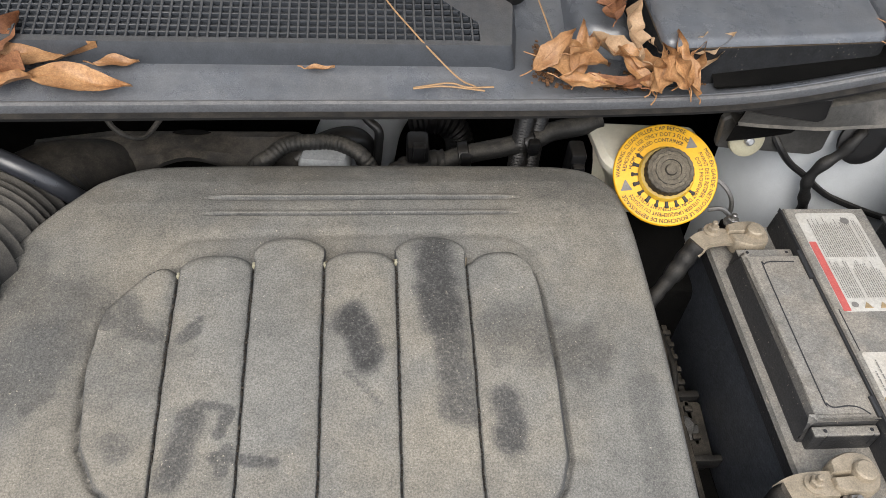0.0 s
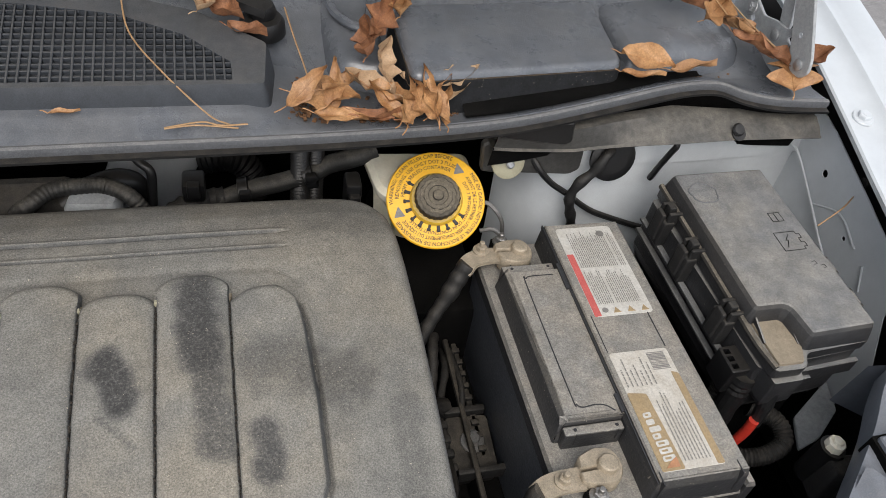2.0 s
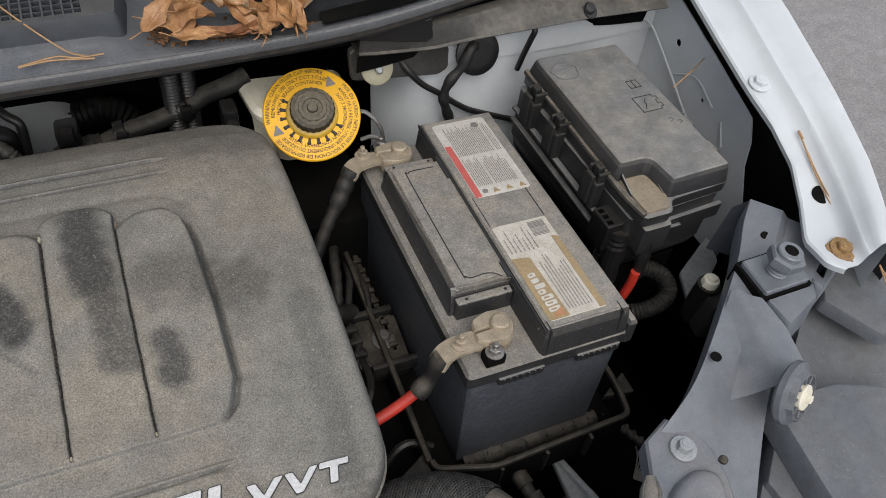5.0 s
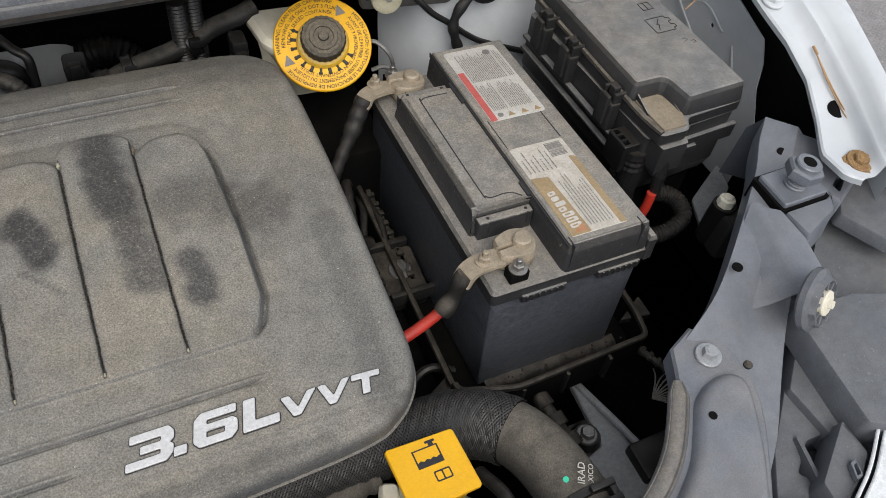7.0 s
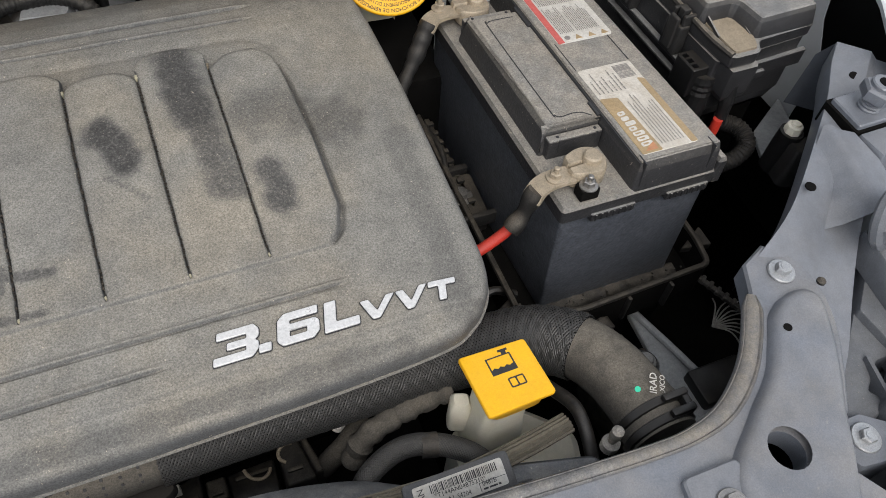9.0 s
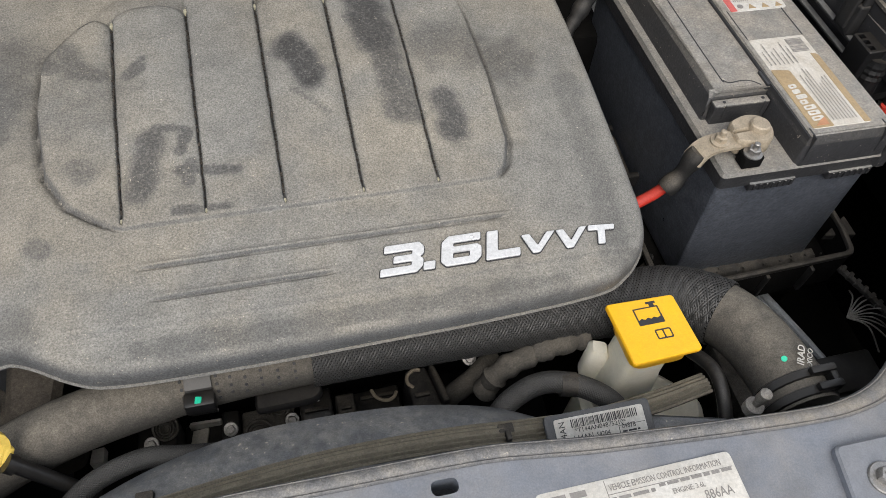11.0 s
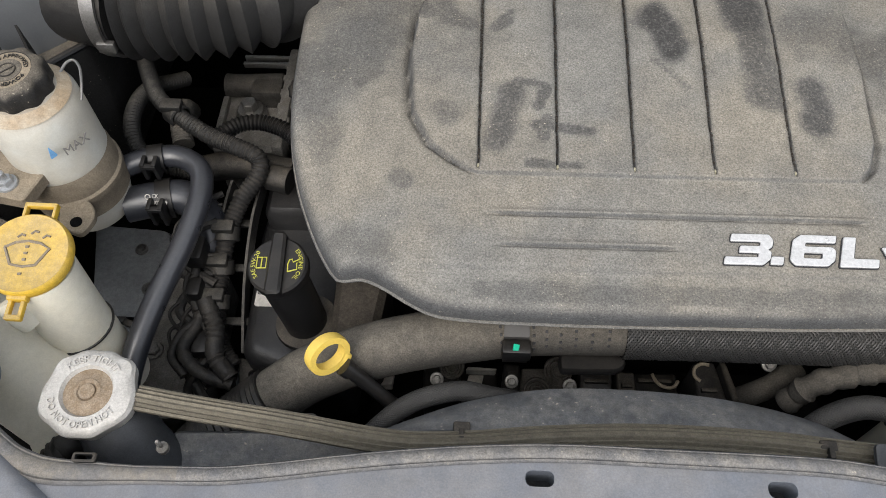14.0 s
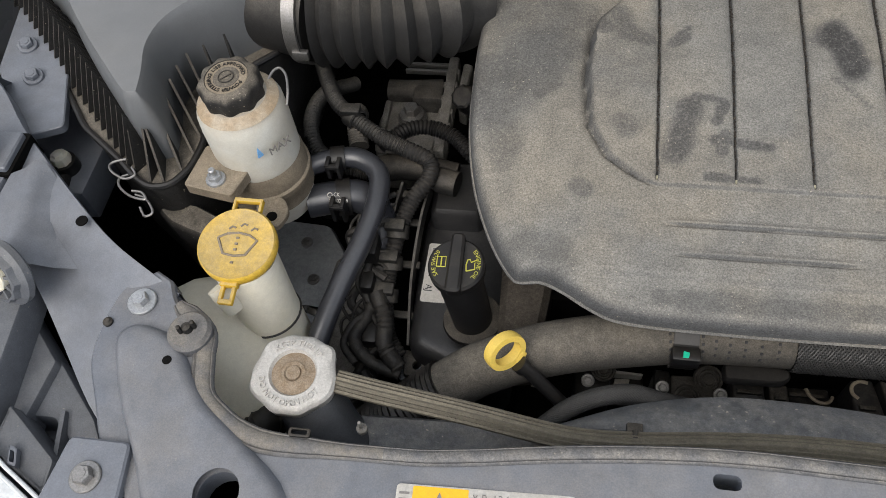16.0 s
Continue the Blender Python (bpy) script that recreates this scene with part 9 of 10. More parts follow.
# rear: loom, pipes and brake booster
def loom(pts, r, name="wiring_loom", label="taped black wiring loom", mat_=None, ridges=None, group="wiring looms", bumps=True):
    bm = B()
    sweep(bm, pts, (lambda s: r + r * 0.08 * math.sin(s * 90)) if bumps and not ridges else r, 12, 10, ridges=ridges)
    return solid(name, bm, mat_ or M_tape, label, "wiring", group)
loom([(-0.124, 0.572, 0.90), (-0.115, 0.568, 0.932), (-0.102, 0.567, 0.945), (-0.084, 0.58, 0.95), (-0.056, 0.585, 0.95), (-0.034, 0.583, 0.95), (-0.011, 0.569, 0.947), (0.005, 0.56, 0.92)], 0.0076, mat_=M_conduit, ridges=(0.0048, 0.0008))
loom([(0.06, 0.60, 0.90), (0.097, 0.606, 0.912), (0.14, 0.605, 0.925), (0.17, 0.606, 0.935), (0.187, 0.610, 0.942), (0.215, 0.605, 0.955), (0.235, 0.61, 0.96)], 0.0105, label="grey wiring loom in a split sleeve behind the engine", mat_=M_conduit, bumps=False)
loom([(0.018, 0.585, 0.90), (0.045, 0.60, 0.905), (0.075, 0.605, 0.905)], 0.012)
for q, nrm in (((0.097, 0.606, 0.912), (1, 0, 0.2)), ((0.165, 0.602, 0.936), (1, 0, 0.4))):
    bm = B()
    lathe(bm, [(0.012, -0.006), (0.0155, -0.005), (0.0155, 0.005), (0.012, 0.006)], frame_of(q, nrm), 16, cap=False)
    box(bm, (q[0] - 0.006, q[1] - 0.02, q[2] + 0.004), (q[0] + 0.006, q[1] - 0.011, q[2] + 0.014), 0.002)
    solid("loom_clip", bm, M_black, "black plastic loom clip", "clip", "loom clips")
for x, y0 in ((0.155, 0.60), (0.172, 0.61)):
    bm = B()
    sweep(bm, [(x, y0, 0.99), (x, y0 + 0.005, 0.92), (x, y0, 0.80)], 0.0085, 12, 8, ridges=(0.0045, 0.0018))
    solid("corrugated_conduit", bm, M_black, "upright black corrugated conduit at the firewall", "conduit", "firewall conduits")
bm = B()
sweep(bm, [(0.05, 0.745, 0.835), (0.075, 0.74, 0.843), (0.097, 0.735, 0.838), (0.108, 0.732, 0.82), (0.112, 0.73, 0.79)], 0.016, 16, 8, ridges=(0.0062, 0.0026))
solid("corrugated_conduit", bm, M_black, "black corrugated conduit at the firewall", "conduit", "firewall conduits")
bm = B()
sweep(bm, [(-0.03, 0.655, 0.985), (-0.02, 0.63, 0.97), (-0.005, 0.61, 0.958), (0.006, 0.602, 0.95), (0.006, 0.598, 0.93), (0.003, 0.59, 0.90)], 0.0048, 10)
solid("vacuum_hose", bm, M_rubber, "thin black vacuum hose with an elbow", "hose")
bm = B()
sweep(bm, [(-0.26, 0.60, 0.985), (-0.245, 0.585, 0.965), (-0.225, 0.59, 0.95), (-0.21, 0.605, 0.957), (-0.20, 0.62, 0.97)], 0.0028, 8)
solid("vacuum_hose", bm, M_engine, "thin grey vacuum line behind the engine", "hose")
bm = B()
sweep(bm, [(-0.40, 0.6, 1.0), (-0.2, 0.61, 0.997), (-0.02, 0.61, 0.995), (0.06, 0.62, 0.99)], 0.0045, 8)
solid("vacuum_hose", bm, M_rubber, "thin black line along the firewall", "hose")
dash = thing("dash_panel", (-0.02, 0.77, 0.75), "pale grey pressed dash panel behind the engine", "dash panel")
bm = B()
shell(bm, rounded([(-0.075, 0.02), (-0.045, 0.085), (0.02, 0.083), (0.052, 0.045), (0.036, 0.02), (0.02, -0.06), (-0.075, -0.06)], [0.006, 0.02, 0.05, 0.008, 0.02, 0.01, 0.01], 6), [(0, -0.02), (0, 0.0), (0.004, 0.004), (0.014, 0.007)], m=pose(0, 0.765, 0.77, 50))
part("panel", bm, M_whitedull, dash)
booster = thing("booster_valve", (0.046, 0.6, 0.918), "black vacuum valve of the brake booster", "valve")
bm = B()
box(bm, (0.035, 0.585, 0.918), (0.058, 0.612, 0.942), 0.004)
box(bm, (0.040, 0.578, 0.93), (0.053, 0.588, 0.948), 0.002)
part("valve", bm, M_black, booster)
bm = B()
shell(bm, rounded([(-0.075, 0.565), (-0.025, 0.56), (-0.02, 0.585), (-0.04, 0.598), (-0.07, 0.592)], 0.008), [(0, 0.90), (0, 0.935), (0.004, 0.943)])
solid("throttle_casting", bm, M_hinge, "pale aluminium casting behind the engine cover", "casting")
bm = B()
box(bm, (-0.10, 0.553, 0.918), (-0.075, 0.567, 0.936), 0.003)
box(bm, (-0.096, 0.549, 0.922), (-0.08, 0.554, 0.932), 0.0015)
solid("plug_connector", bm, M_black, "black plug connector behind the engine cover", "connector")
bm = B()
box(bm, (0.198, 0.56, 0.915), (0.215, 0.585, 0.955), 0.004)
box(bm, (0.20, 0.552, 0.92), (0.213, 0.562, 0.945), 0.003)
solid("level_sensor", bm, M_black, "black level sensor plug on the brake reservoir", "sensor")
for k, (a, b) in enumerate((((0.33, 0.535, 0.945), (0.36, 0.52, 0.93)), ((0.335, 0.515, 0.925), (0.365, 0.50, 0.91)))):
    bm = B()
    sweep(bm, [a, ((a[0] + b[0]) / 2, a[1] - 0.004, a[2] + 0.003), b, (b[0] + 0.003, b[1] - 0.006, b[2] - 0.04)], 0.0024, 8)
    solid("brake_line", bm, M_steel, "thin steel brake line beside the reservoir", "brake line", "brake lines")
master = thing("master_cylinder", (0.29, 0.55, 0.70), "grimy black master cylinder below the reservoir", "cylinder")
bm = B()
box(bm, (0.24, 0.46, 0.70), (0.34, 0.66, 0.86), 0.01)
part("body", bm, M_pit, master)
for y in (0.478, 0.505):
    bm = B()
    lathe(bm, [(0.008, 0), (0.008, 0.006), (0.0055, 0.007), (0.0055, 0.013)], frame_of((0.34, y, 0.835), (1, 0, 0.2)), 6)
    part("line_nut", bm, M_engine, master, "grimy line nut")

# corrugated looms and hoses beside the engine
loom([(-0.492, 0.46, 0.85), (-0.485, 0.41, 0.879), (-0.457, 0.349, 0.884), (-0.434, 0.325, 0.884), (-0.40, 0.303, 0.88), (-0.374, 0.294, 0.875)], 0.0066, label="dusty ribbed wiring conduit", mat_=M_conduit, ridges=(0.0036, 0.0016))
loom([(-0.402, 0.304, 0.88), (-0.376, 0.295, 0.875), (-0.353, 0.286, 0.87), (-0.351, 0.272, 0.863), (-0.366, 0.252, 0.85), (-0.376, 0.228, 0.836), (-0.381, 0.20, 0.82), (-0.383, 0.17, 0.805), (-0.378, 0.14, 0.79), (-0.365, 0.122, 0.78)], 0.0074, mat_=M_tape, ridges=(0.0038, 0.0011))
loom([(-0.455, 0.41, 0.84), (-0.475, 0.37, 0.865), (-0.479, 0.33, 0.87), (-0.465, 0.295, 0.866), (-0.435, 0.28, 0.862), (-0.41, 0.275, 0.86)], 0.0064, label="dusty ribbed wiring conduit in a loop", mat_=M_conduit, ridges=(0.0036, 0.0017))
loom([(-0.405, 0.308, 0.862), (-0.395, 0.318, 0.862), (-0.38, 0.331, 0.862), (-0.36, 0.336, 0.86), (-0.336, 0.329, 0.857), (-0.316, 0.312, 0.852), (-0.29, 0.29, 0.845)], 0.0066, label="black ribbed wiring conduit", mat_=M_black, ridges=(0.0036, 0.0017))
loom([(-0.445, 0.375, 0.83), (-0.438, 0.352, 0.858), (-0.43, 0.322, 0.872), (-0.424, 0.30, 0.868)], 0.0092, label="woven grey wiring sleeve", mat_=M_wrap, ridges=(0.003, 0.0009))
for q, nrm in (((-0.377, 0.226, 0.835), (0, 1, 0.6)), ((-0.381, 0.20, 0.82), (0, 1, 0.7)), ((-0.382, 0.172, 0.807), (0, 1, 0.6)), ((-0.431, 0.323, 0.884), (1, -0.8, 0))):
    bm = B()
    lathe(bm, [(0.0094, -0.007), (0.0112, -0.006), (0.0112, 0.006), (0.0094, 0.007)], frame_of(q, nrm), 16, cap=False)
    box(bm, (q[0] - 0.011, q[1] - 0.006, q[2] + 0.008), (q[0] + 0.008, q[1] + 0.006, q[2] + 0.0145), 0.0015)
    solid("loom_clip", bm, M_conduit, "square black clip round the loom", "clip", "loom clips")
for pts, r in (([(-0.417, 0.196, 0.82), (-0.40, 0.185, 0.817), (-0.392, 0.168, 0.812), (-0.398, 0.15, 0.803), (-0.407, 0.128, 0.797), (-0.388, 0.109, 0.792), (-0.36, 0.102, 0.787)], 0.0062), ([(-0.39, 0.168, 0.818), (-0.379, 0.145, 0.808), (-0.376, 0.122, 0.802), (-0.362, 0.106, 0.792)], 0.008), ([(-0.398, 0.152, 0.806), (-0.41, 0.14, 0.803), (-0.416, 0.122, 0.796), (-0.402, 0.106, 0.792)], 0.0036), ([(-0.405, 0.205, 0.83), (-0.40, 0.19, 0.828), (-0.404, 0.175, 0.82), (-0.396, 0.16, 0.812)], 0.0042)):
    loom(pts, r, label="taped branch of the wiring loom", mat_=M_tape)
channel = thing("loom_channel", (-0.37, 0.2, 0.78), "black plastic channel that carries the loom", "loom channel")
for dx, dz in ((-0.0125, 0.0), (0.0135, -0.004)):
    bm = B()
    sweep(bm, [(-0.366 + dx, 0.275, 0.846 + dz), (-0.371 + dx, 0.24, 0.836 + dz), (-0.375 + dx, 0.19, 0.808 + dz), (-0.372 + dx, 0.135, 0.784 + dz)], 1, profile=[(-0.0012, -0.012), (0.0012, -0.012), (0.0012, 0.005), (-0.0012, 0.005)], n=4)
    part("rail", bm, M_conduit, channel)
for y, z in ((0.268, 0.841), (0.243, 0.829), (0.208, 0.808), (0.163, 0.789)):
    bm = B()
    box(bm, (-0.3855, y - 0.004, z - 0.004), (-0.356, y + 0.004, z - 0.001), 0.001)
    part("cross_bar", bm, M_conduit, channel)
rng = random.Random(11)
for k in range(16):
    bm = B()
    y = 0.24 - k * 0.008
    z = 0.85 - k * 0.0048
    x = -0.40 + rng.uniform(-0.014, 0.006)
    w = lambda a: rng.uniform(-a, a)
    sweep(bm, [(-0.382 + w(0.004), y + 0.01 + w(0.006), z + 0.006), (x, y + w(0.006), z + 0.005 + w(0.004)), (x - 0.008 + w(0.006), y - 0.014 + w(0.006), z - 0.004 + w(0.006)), (x + 0.005 + w(0.006), y - 0.03 + w(0.006), z - 0.014), (-0.384 + w(0.004), y - 0.042, z - 0.02)], rng.choice((0.0016, 0.0022, 0.003, 0.0045)), 8)
    solid("loose_wire", bm, M_tape, "loose taped wire beside the loom", "wiring", "loose wires")
bm = B()
for x0, y0, z0, x1, y1, z1 in ((-0.408, 0.19, 0.83, -0.39, 0.215, 0.85), (-0.405, 0.165, 0.81, -0.392, 0.185, 0.83), (-0.40, 0.125, 0.785, -0.385, 0.15, 0.80)):
    box(bm, (x0, y0, z0), (x1, y1, z1), 0.004)
solid("connector_block", bm, M_black, "dusty black connector block beside the loom", "connector")
valve = thing("valve_cover", (-0.31, 0.22, 0.74), "dusty black valve cover with a paper label", "valve cover")
bm = B()
shell(bm, rounded([(-0.357, 0.125), (-0.30, 0.105), (-0.262, 0.11), (-0.25, 0.33), (-0.35, 0.33), (-0.36, 0.26)], 0.014, 5), [(0, 0.70), (0, 0.788), (0.005, 0.797), (0.012, 0.80)])
part("body", bm, M_valve, valve)
bm = B()
shell(bm, rounded([(-0.352, 0.255), (-0.30, 0.255), (-0.295, 0.325), (-0.352, 0.322)], 0.008), [(0, 0.79), (0, 0.82), (0.006, 0.828)])
part("hump", bm, M_valve, valve)
bm = B()
shell(bm, rounded([(-0.272, 0.115), (-0.235, 0.12), (-0.225, 0.21), (-0.275, 0.22)], 0.01), [(0, 0.75), (0, 0.832), (0.006, 0.838)])
part("shield", bm, M_brown, valve, "brown dusty shield")
bm = B()
shell(bm, rect(-0.3515, 0.172, -0.326, 0.238, 0.003), [(0, 0.7998), (0.0002, 0.8007)])
vlab = part("paper_label", bm, M_paper, valve)
bm = B()
letters(bm, "464", 0.0095, Matrix.Translation((-0.336, 0.197, 0.8009)) @ Matrix.Rotation(radians(-90), 4, "Z"), squash=0.9, depth=0.0001)
letters(bm, "AJ", 0.0095, Matrix.Translation((-0.348, 0.191, 0.8009)) @ Matrix.Rotation(radians(-90), 4, "Z"), squash=0.9, depth=0.0001)
y = 0.2
while y < 0.232:
    w = rng.choice((0.0006, 0.0012))
    shell(bm, rect(-0.347, y, -0.338, y + w, 0), [(0, 0.8006), (0, 0.8009)])
    y += w + 0.001
part("print", bm, M_ink, vlab)
bm = B()
shell(bm, rounded([(-0.365, 0.135), (-0.335, 0.13), (-0.332, 0.11), (-0.36, 0.108)], 0.003), [(0, 0.766), (0, 0.77), (0.0006, 0.771)], [disc(-0.349, 0.119, 0.0045)])
part("tab", bm, M_engine, valve)
oil = thing("oil_filler_cap", (-0.305, 0.15, 0.83), "black oil filler cap with yellow print on its neck", "oil cap")
om = frame_of((-0.307, 0.1545, 0.898), (-0.05, -0.12, 1))
bm = B()
lathe(bm, [(0.022, -0.006), (0.0238, -0.004), (0.0238, 0.004), (0.022, 0.006), (0.01, 0.0062)], om, 40)
shell(bm, rounded([(-0.0065, -0.026), (0.0065, -0.026), (0.0055, 0.0265), (-0.0055, 0.0265)], 0.004), [(0, 0.0), (0, 0.010), (0.002, 0.012)], m=om)
ocap = part("cap", bm, M_black, oil)
bm = B()
sweep(bm, [(-0.3065, 0.154, 0.894), (-0.304, 0.1515, 0.875), (-0.2995, 0.149, 0.845), (-0.296, 0.147, 0.815), (-0.294, 0.146, 0.78)], lambda s: 0.0195 - 0.0025 * s, 28)
part("neck", bm, M_black, oil)
bm = B()
lathe(bm, [(0.016, -0.004), (0.0265, -0.003), (0.0275, 0), (0.0265, 0.003), (0.016, 0.0035)], frame_of((-0.2965, 0.1475, 0.82), (-0.08, 0.05, 1)), 32)
part("flange", bm, M_dusty, oil, "dusty neck flange")
bm = B()
tp = om @ Matrix.Translation((0, 0, 0.0066))
letters(bm, "ENGINE OIL", 0.0049, tp @ Matrix.Rotation(radians(-48), 4, "Z"), bend=0.0172, depth=0.0001, squash=0.95)
letters(bm, "SAE 5W-20", 0.0049, tp @ Matrix.Rotation(radians(128), 4, "Z"), bend=0.0172, depth=0.0001, squash=0.95)
can = [(0.009, -0.006), (0.016, -0.004), (0.0155, 0.001), (0.0185, 0.005), (0.0125, 0.002), (0.0115, 0.0045), (0.0095, 0.004), (0.0085, 0.0)]
sweep(bm, [tp @ Vector((*p, 0)) for p in can + can[:1]], 0.0006, 5, 0)
book = [(-0.016, -0.003), (-0.0085, -0.003), (-0.0085, 0.006), (-0.016, 0.006), (-0.016, -0.003)]
sweep(bm, [tp @ Vector((*p, 0)) for p in book], 0.0006, 5, 0)
sweep(bm, [tp @ Vector((-0.01225, -0.003, 0)), tp @ Vector((-0.01225, 0.006, 0))], 0.0006, 5, 0)
part("print", bm, M_neon, ocap, "yellow-green print")
dip = thing("dipstick", (-0.24, 0.06, 0.83), "yellow ring dipstick handle on a black tube", "dipstick")
dm = frame_of((-0.2605, 0.084, 0.8965), (0.62, -0.70, 0.36), (0, 0, 1))
bm = B()
rp = [dm @ Vector((0.0142 * math.cos(a), 0.0125 * math.sin(a), 0)) for a in np.linspace(0, 2 * math.pi, 33)]
sweep(bm, rp, 1, profile=[(-0.0024, -0.0046), (0.0024, -0.0046), (0.0029, 0), (0.0024, 0.0046), (-0.0024, 0.0046), (-0.0029, 0)], n=0, up=tuple(dm.to_3x3() @ Vector((0, 0, 1))), cap=False)
box(bm, (-0.006, -0.0035, -0.0055), (0.006, 0.0035, 0.0055), 0.002, m=dm @ Matrix.Translation((0.009, -0.0125, 0)) @ Matrix.Rotation(radians(40), 4, "Z"))
part("ring_handle", bm, M_dip, dip)
bm = B()
sweep(bm, [(-0.2485, 0.0785, 0.886), (-0.242, 0.0768, 0.879), (-0.226, 0.071, 0.86), (-0.204, 0.062, 0.836)], 0.0056, 12)
sweep(bm, [(-0.2495, 0.0788, 0.887), (-0.245, 0.0775, 0.882)], 0.007, 12, 2)
part("tube", bm, M_black, dip)
bm = B()
sweep(bm, [(-0.309, 0.076, 0.832), (-0.325, 0.068, 0.822), (-0.35, 0.055, 0.806), (-0.378, 0.042, 0.785), (-0.40, 0.018, 0.755)], 0.0232, 24, 8, ridges=(0.005, 0.0022))
solid("ribbed_hose_end", bm, M_rubber, "black ribbed end of the lower hose", "hose")
bm = B()
sweep(bm, [(-0.47, 0.0, 0.84), (-0.445, 0.02, 0.86), (-0.45, 0.03, 0.80)], 0.012, 14, 8, ridges=(0.005, 0.002))
solid("corrugated_conduit", bm, M_black, "black ribbed conduit behind the rim", "conduit", "conduits by the rim")
bm = B()
box(bm, (-0.305, 0.028, 0.85), (-0.268, 0.05, 0.868), 0.003)
box(bm, (-0.298, 0.03, 0.866), (-0.285, 0.045, 0.874), 0.002)
plug = solid("plug_connector", bm, M_engine, "grey plug connector with a red tab", "connector")
bm = B()
box(bm, (-0.293, 0.032, 0.873), (-0.279, 0.038, 0.876), 0.001)
part("lock_tab", bm, M_redprint, plug, "faded red lock tab")
mount = thing("engine_mount", (-0.40, 0.41, 0.72), "cast engine mount bracket with a flanged bolt", "engine mount")
bm = B()
shell(bm, rounded([(-0.434, 0.362), (-0.366, 0.362), (-0.362, 0.452), (-0.425, 0.456), (-0.436, 0.41)], 0.008), [(0, 0.72), (0, 0.784), (0.004, 0.789)])
box(bm, (-0.431, 0.372, 0.785), (-0.424, 0.43, 0.796), 0.002)
part("bracket", bm, M_alu, mount)
bm = B()
lathe(bm, [(0.0165, 0), (0.0165, 0.004), (0.0135, 0.006), (0.0135, 0.010), (0.0105, 0.011)], pose(-0.397, 0.409, 0.789), 28)
lathe(bm, [(0.0088, 0.010), (0.0088, 0.019), (0.0075, 0.0205), (0.004, 0.0208)], pose(-0.397, 0.409, 0.789), 6)
part("bolt", bm, M_steel, mount, "flanged steel bolt")
bm = B()
sweep(bm, [(-0.428, 0.441, 0.80), (-0.41, 0.441, 0.80), (-0.366, 0.444, 0.80)], 0.0125, 16, 4)
box(bm, (-0.398, 0.42, 0.785), (-0.364, 0.45, 0.812), 0.004)
part("sensor_body", bm, M_engine, mount)
bm = B()
box(bm, (-0.3635, 0.345, 0.78), (-0.3515, 0.486, 0.813), 0.003)
for k in range(6):
    box(bm, (-0.3655, 0.36 + k * 0.02, 0.79), (-0.3495, 0.368 + k * 0.02, 0.811), 0.0015)
part("stay", bm, M_alu, mount, "upright alloy stay")
bm = B()
shell(bm, rounded([(-0.348, 0.425), (-0.338, 0.42), (-0.335, 0.475), (-0.346, 0.478)], 0.004), [(0, 0.77), (0, 0.81), (0.002, 0.812)])
part("plate", bm, M_alu, mount)
for y in (0.462, 0.472):
    bm = B()
    box(bm, (-0.412, y, 0.805), (-0.362, y + 0.004, 0.812), 0.0012)
    part("arm", bm, M_steel, mount)
bm = B()
lathe(bm, [(0.016, -0.02), (0.015, 0), (0.0125, 0.004), (0.0125, 0.012), (0.010, 0.014), (0.004, 0.014)], frame_of((-0.333, 0.405, 0.83), (-0.3, -0.5, 0.8)), 36, wave=lambda a, i: 1 + (0.06 * math.cos(9 * a) if i in (2, 3, 4) else 0))
solid("sensor_plug", bm, M_rubber, "black ribbed sensor plug beside the engine cover", "sensor")
bm = B()
sweep(bm, [(-0.42, 0.30, 0.83), (-0.38, 0.305, 0.835), (-0.33, 0.30, 0.83)], 0.014, 12)
sweep(bm, [(-0.345, 0.28, 0.85), (-0.325, 0.275, 0.85)], 0.0125, 14, 4)
solid("pipe_stub", bm, M_dusty, "grimy pipe stub beside the engine cover", "pipe")
bm = B()
shell(bm, rounded([(-0.47, 0.08), (-0.40, 0.09), (-0.40, 0.24), (-0.46, 0.25)], 0.01), [(0, 0.70), (0, 0.74), (0.004, 0.744)])
hexbolt(bm, (-0.455, 0.15, 0.744), r=0.006, washer=0.009)
solid("alloy_bracket", bm, M_alu, "dusty alloy bracket below the washer bottle", "bracket")
rail = thing("frame_rail", (-0.5, 0.22, 0.70), "dusty grey frame rail under the reservoirs", "frame rail")
bm = B()
shell(bm, rounded([(-0.56, 0.30), (-0.478, 0.295), (-0.452, 0.258), (-0.456, 0.15), (-0.52, 0.14)], 0.008), [(0, 0.64), (0, 0.728), (0.003, 0.735)])
part("rail_top", bm, M_hinge, rail)
for x, y in ((-0.50, 0.268), (-0.482, 0.222)):
    bm = B()
    hexbolt(bm, (x, y, 0.735), r=0.004, washer=0.0065, h=0.004)
    part("bolt", bm, M_steel, rail)
ear = thing("bracket_ear", (-0.351, 0.12, 0.74), "small grey sheet ear with a hole", "bracket")
bm = B()
shell(bm, rounded([(-0.366, 0.131), (-0.342, 0.134), (-0.341, 0.110), (-0.365, 0.106)], 0.003), [(0, 0.757), (0, 0.763), (0.0006, 0.7635)], [disc(-0.351, 0.122, 0.0042, 12)])
part("sheet", bm, M_bracket, ear)
bm = B()
lathe(bm, [(0.0122, -0.003), (0.0135, -0.002), (0.0135, 0.002), (0.0122, 0.003)], frame_of((-0.428, 0.128, 0.845), (0.2, 0.8, 0.45)), 20, cap=False)
box(bm, (-0.455, 0.126, 0.846), (-0.438, 0.132, 0.851), 0.001)
solid("cable_tie", bm, M_black, "black tie round the return hose", "cable tie")
bm = B()
box(bm, (-0.47, 0.262, 0.79), (-0.42, 0.30, 0.82), 0.006)
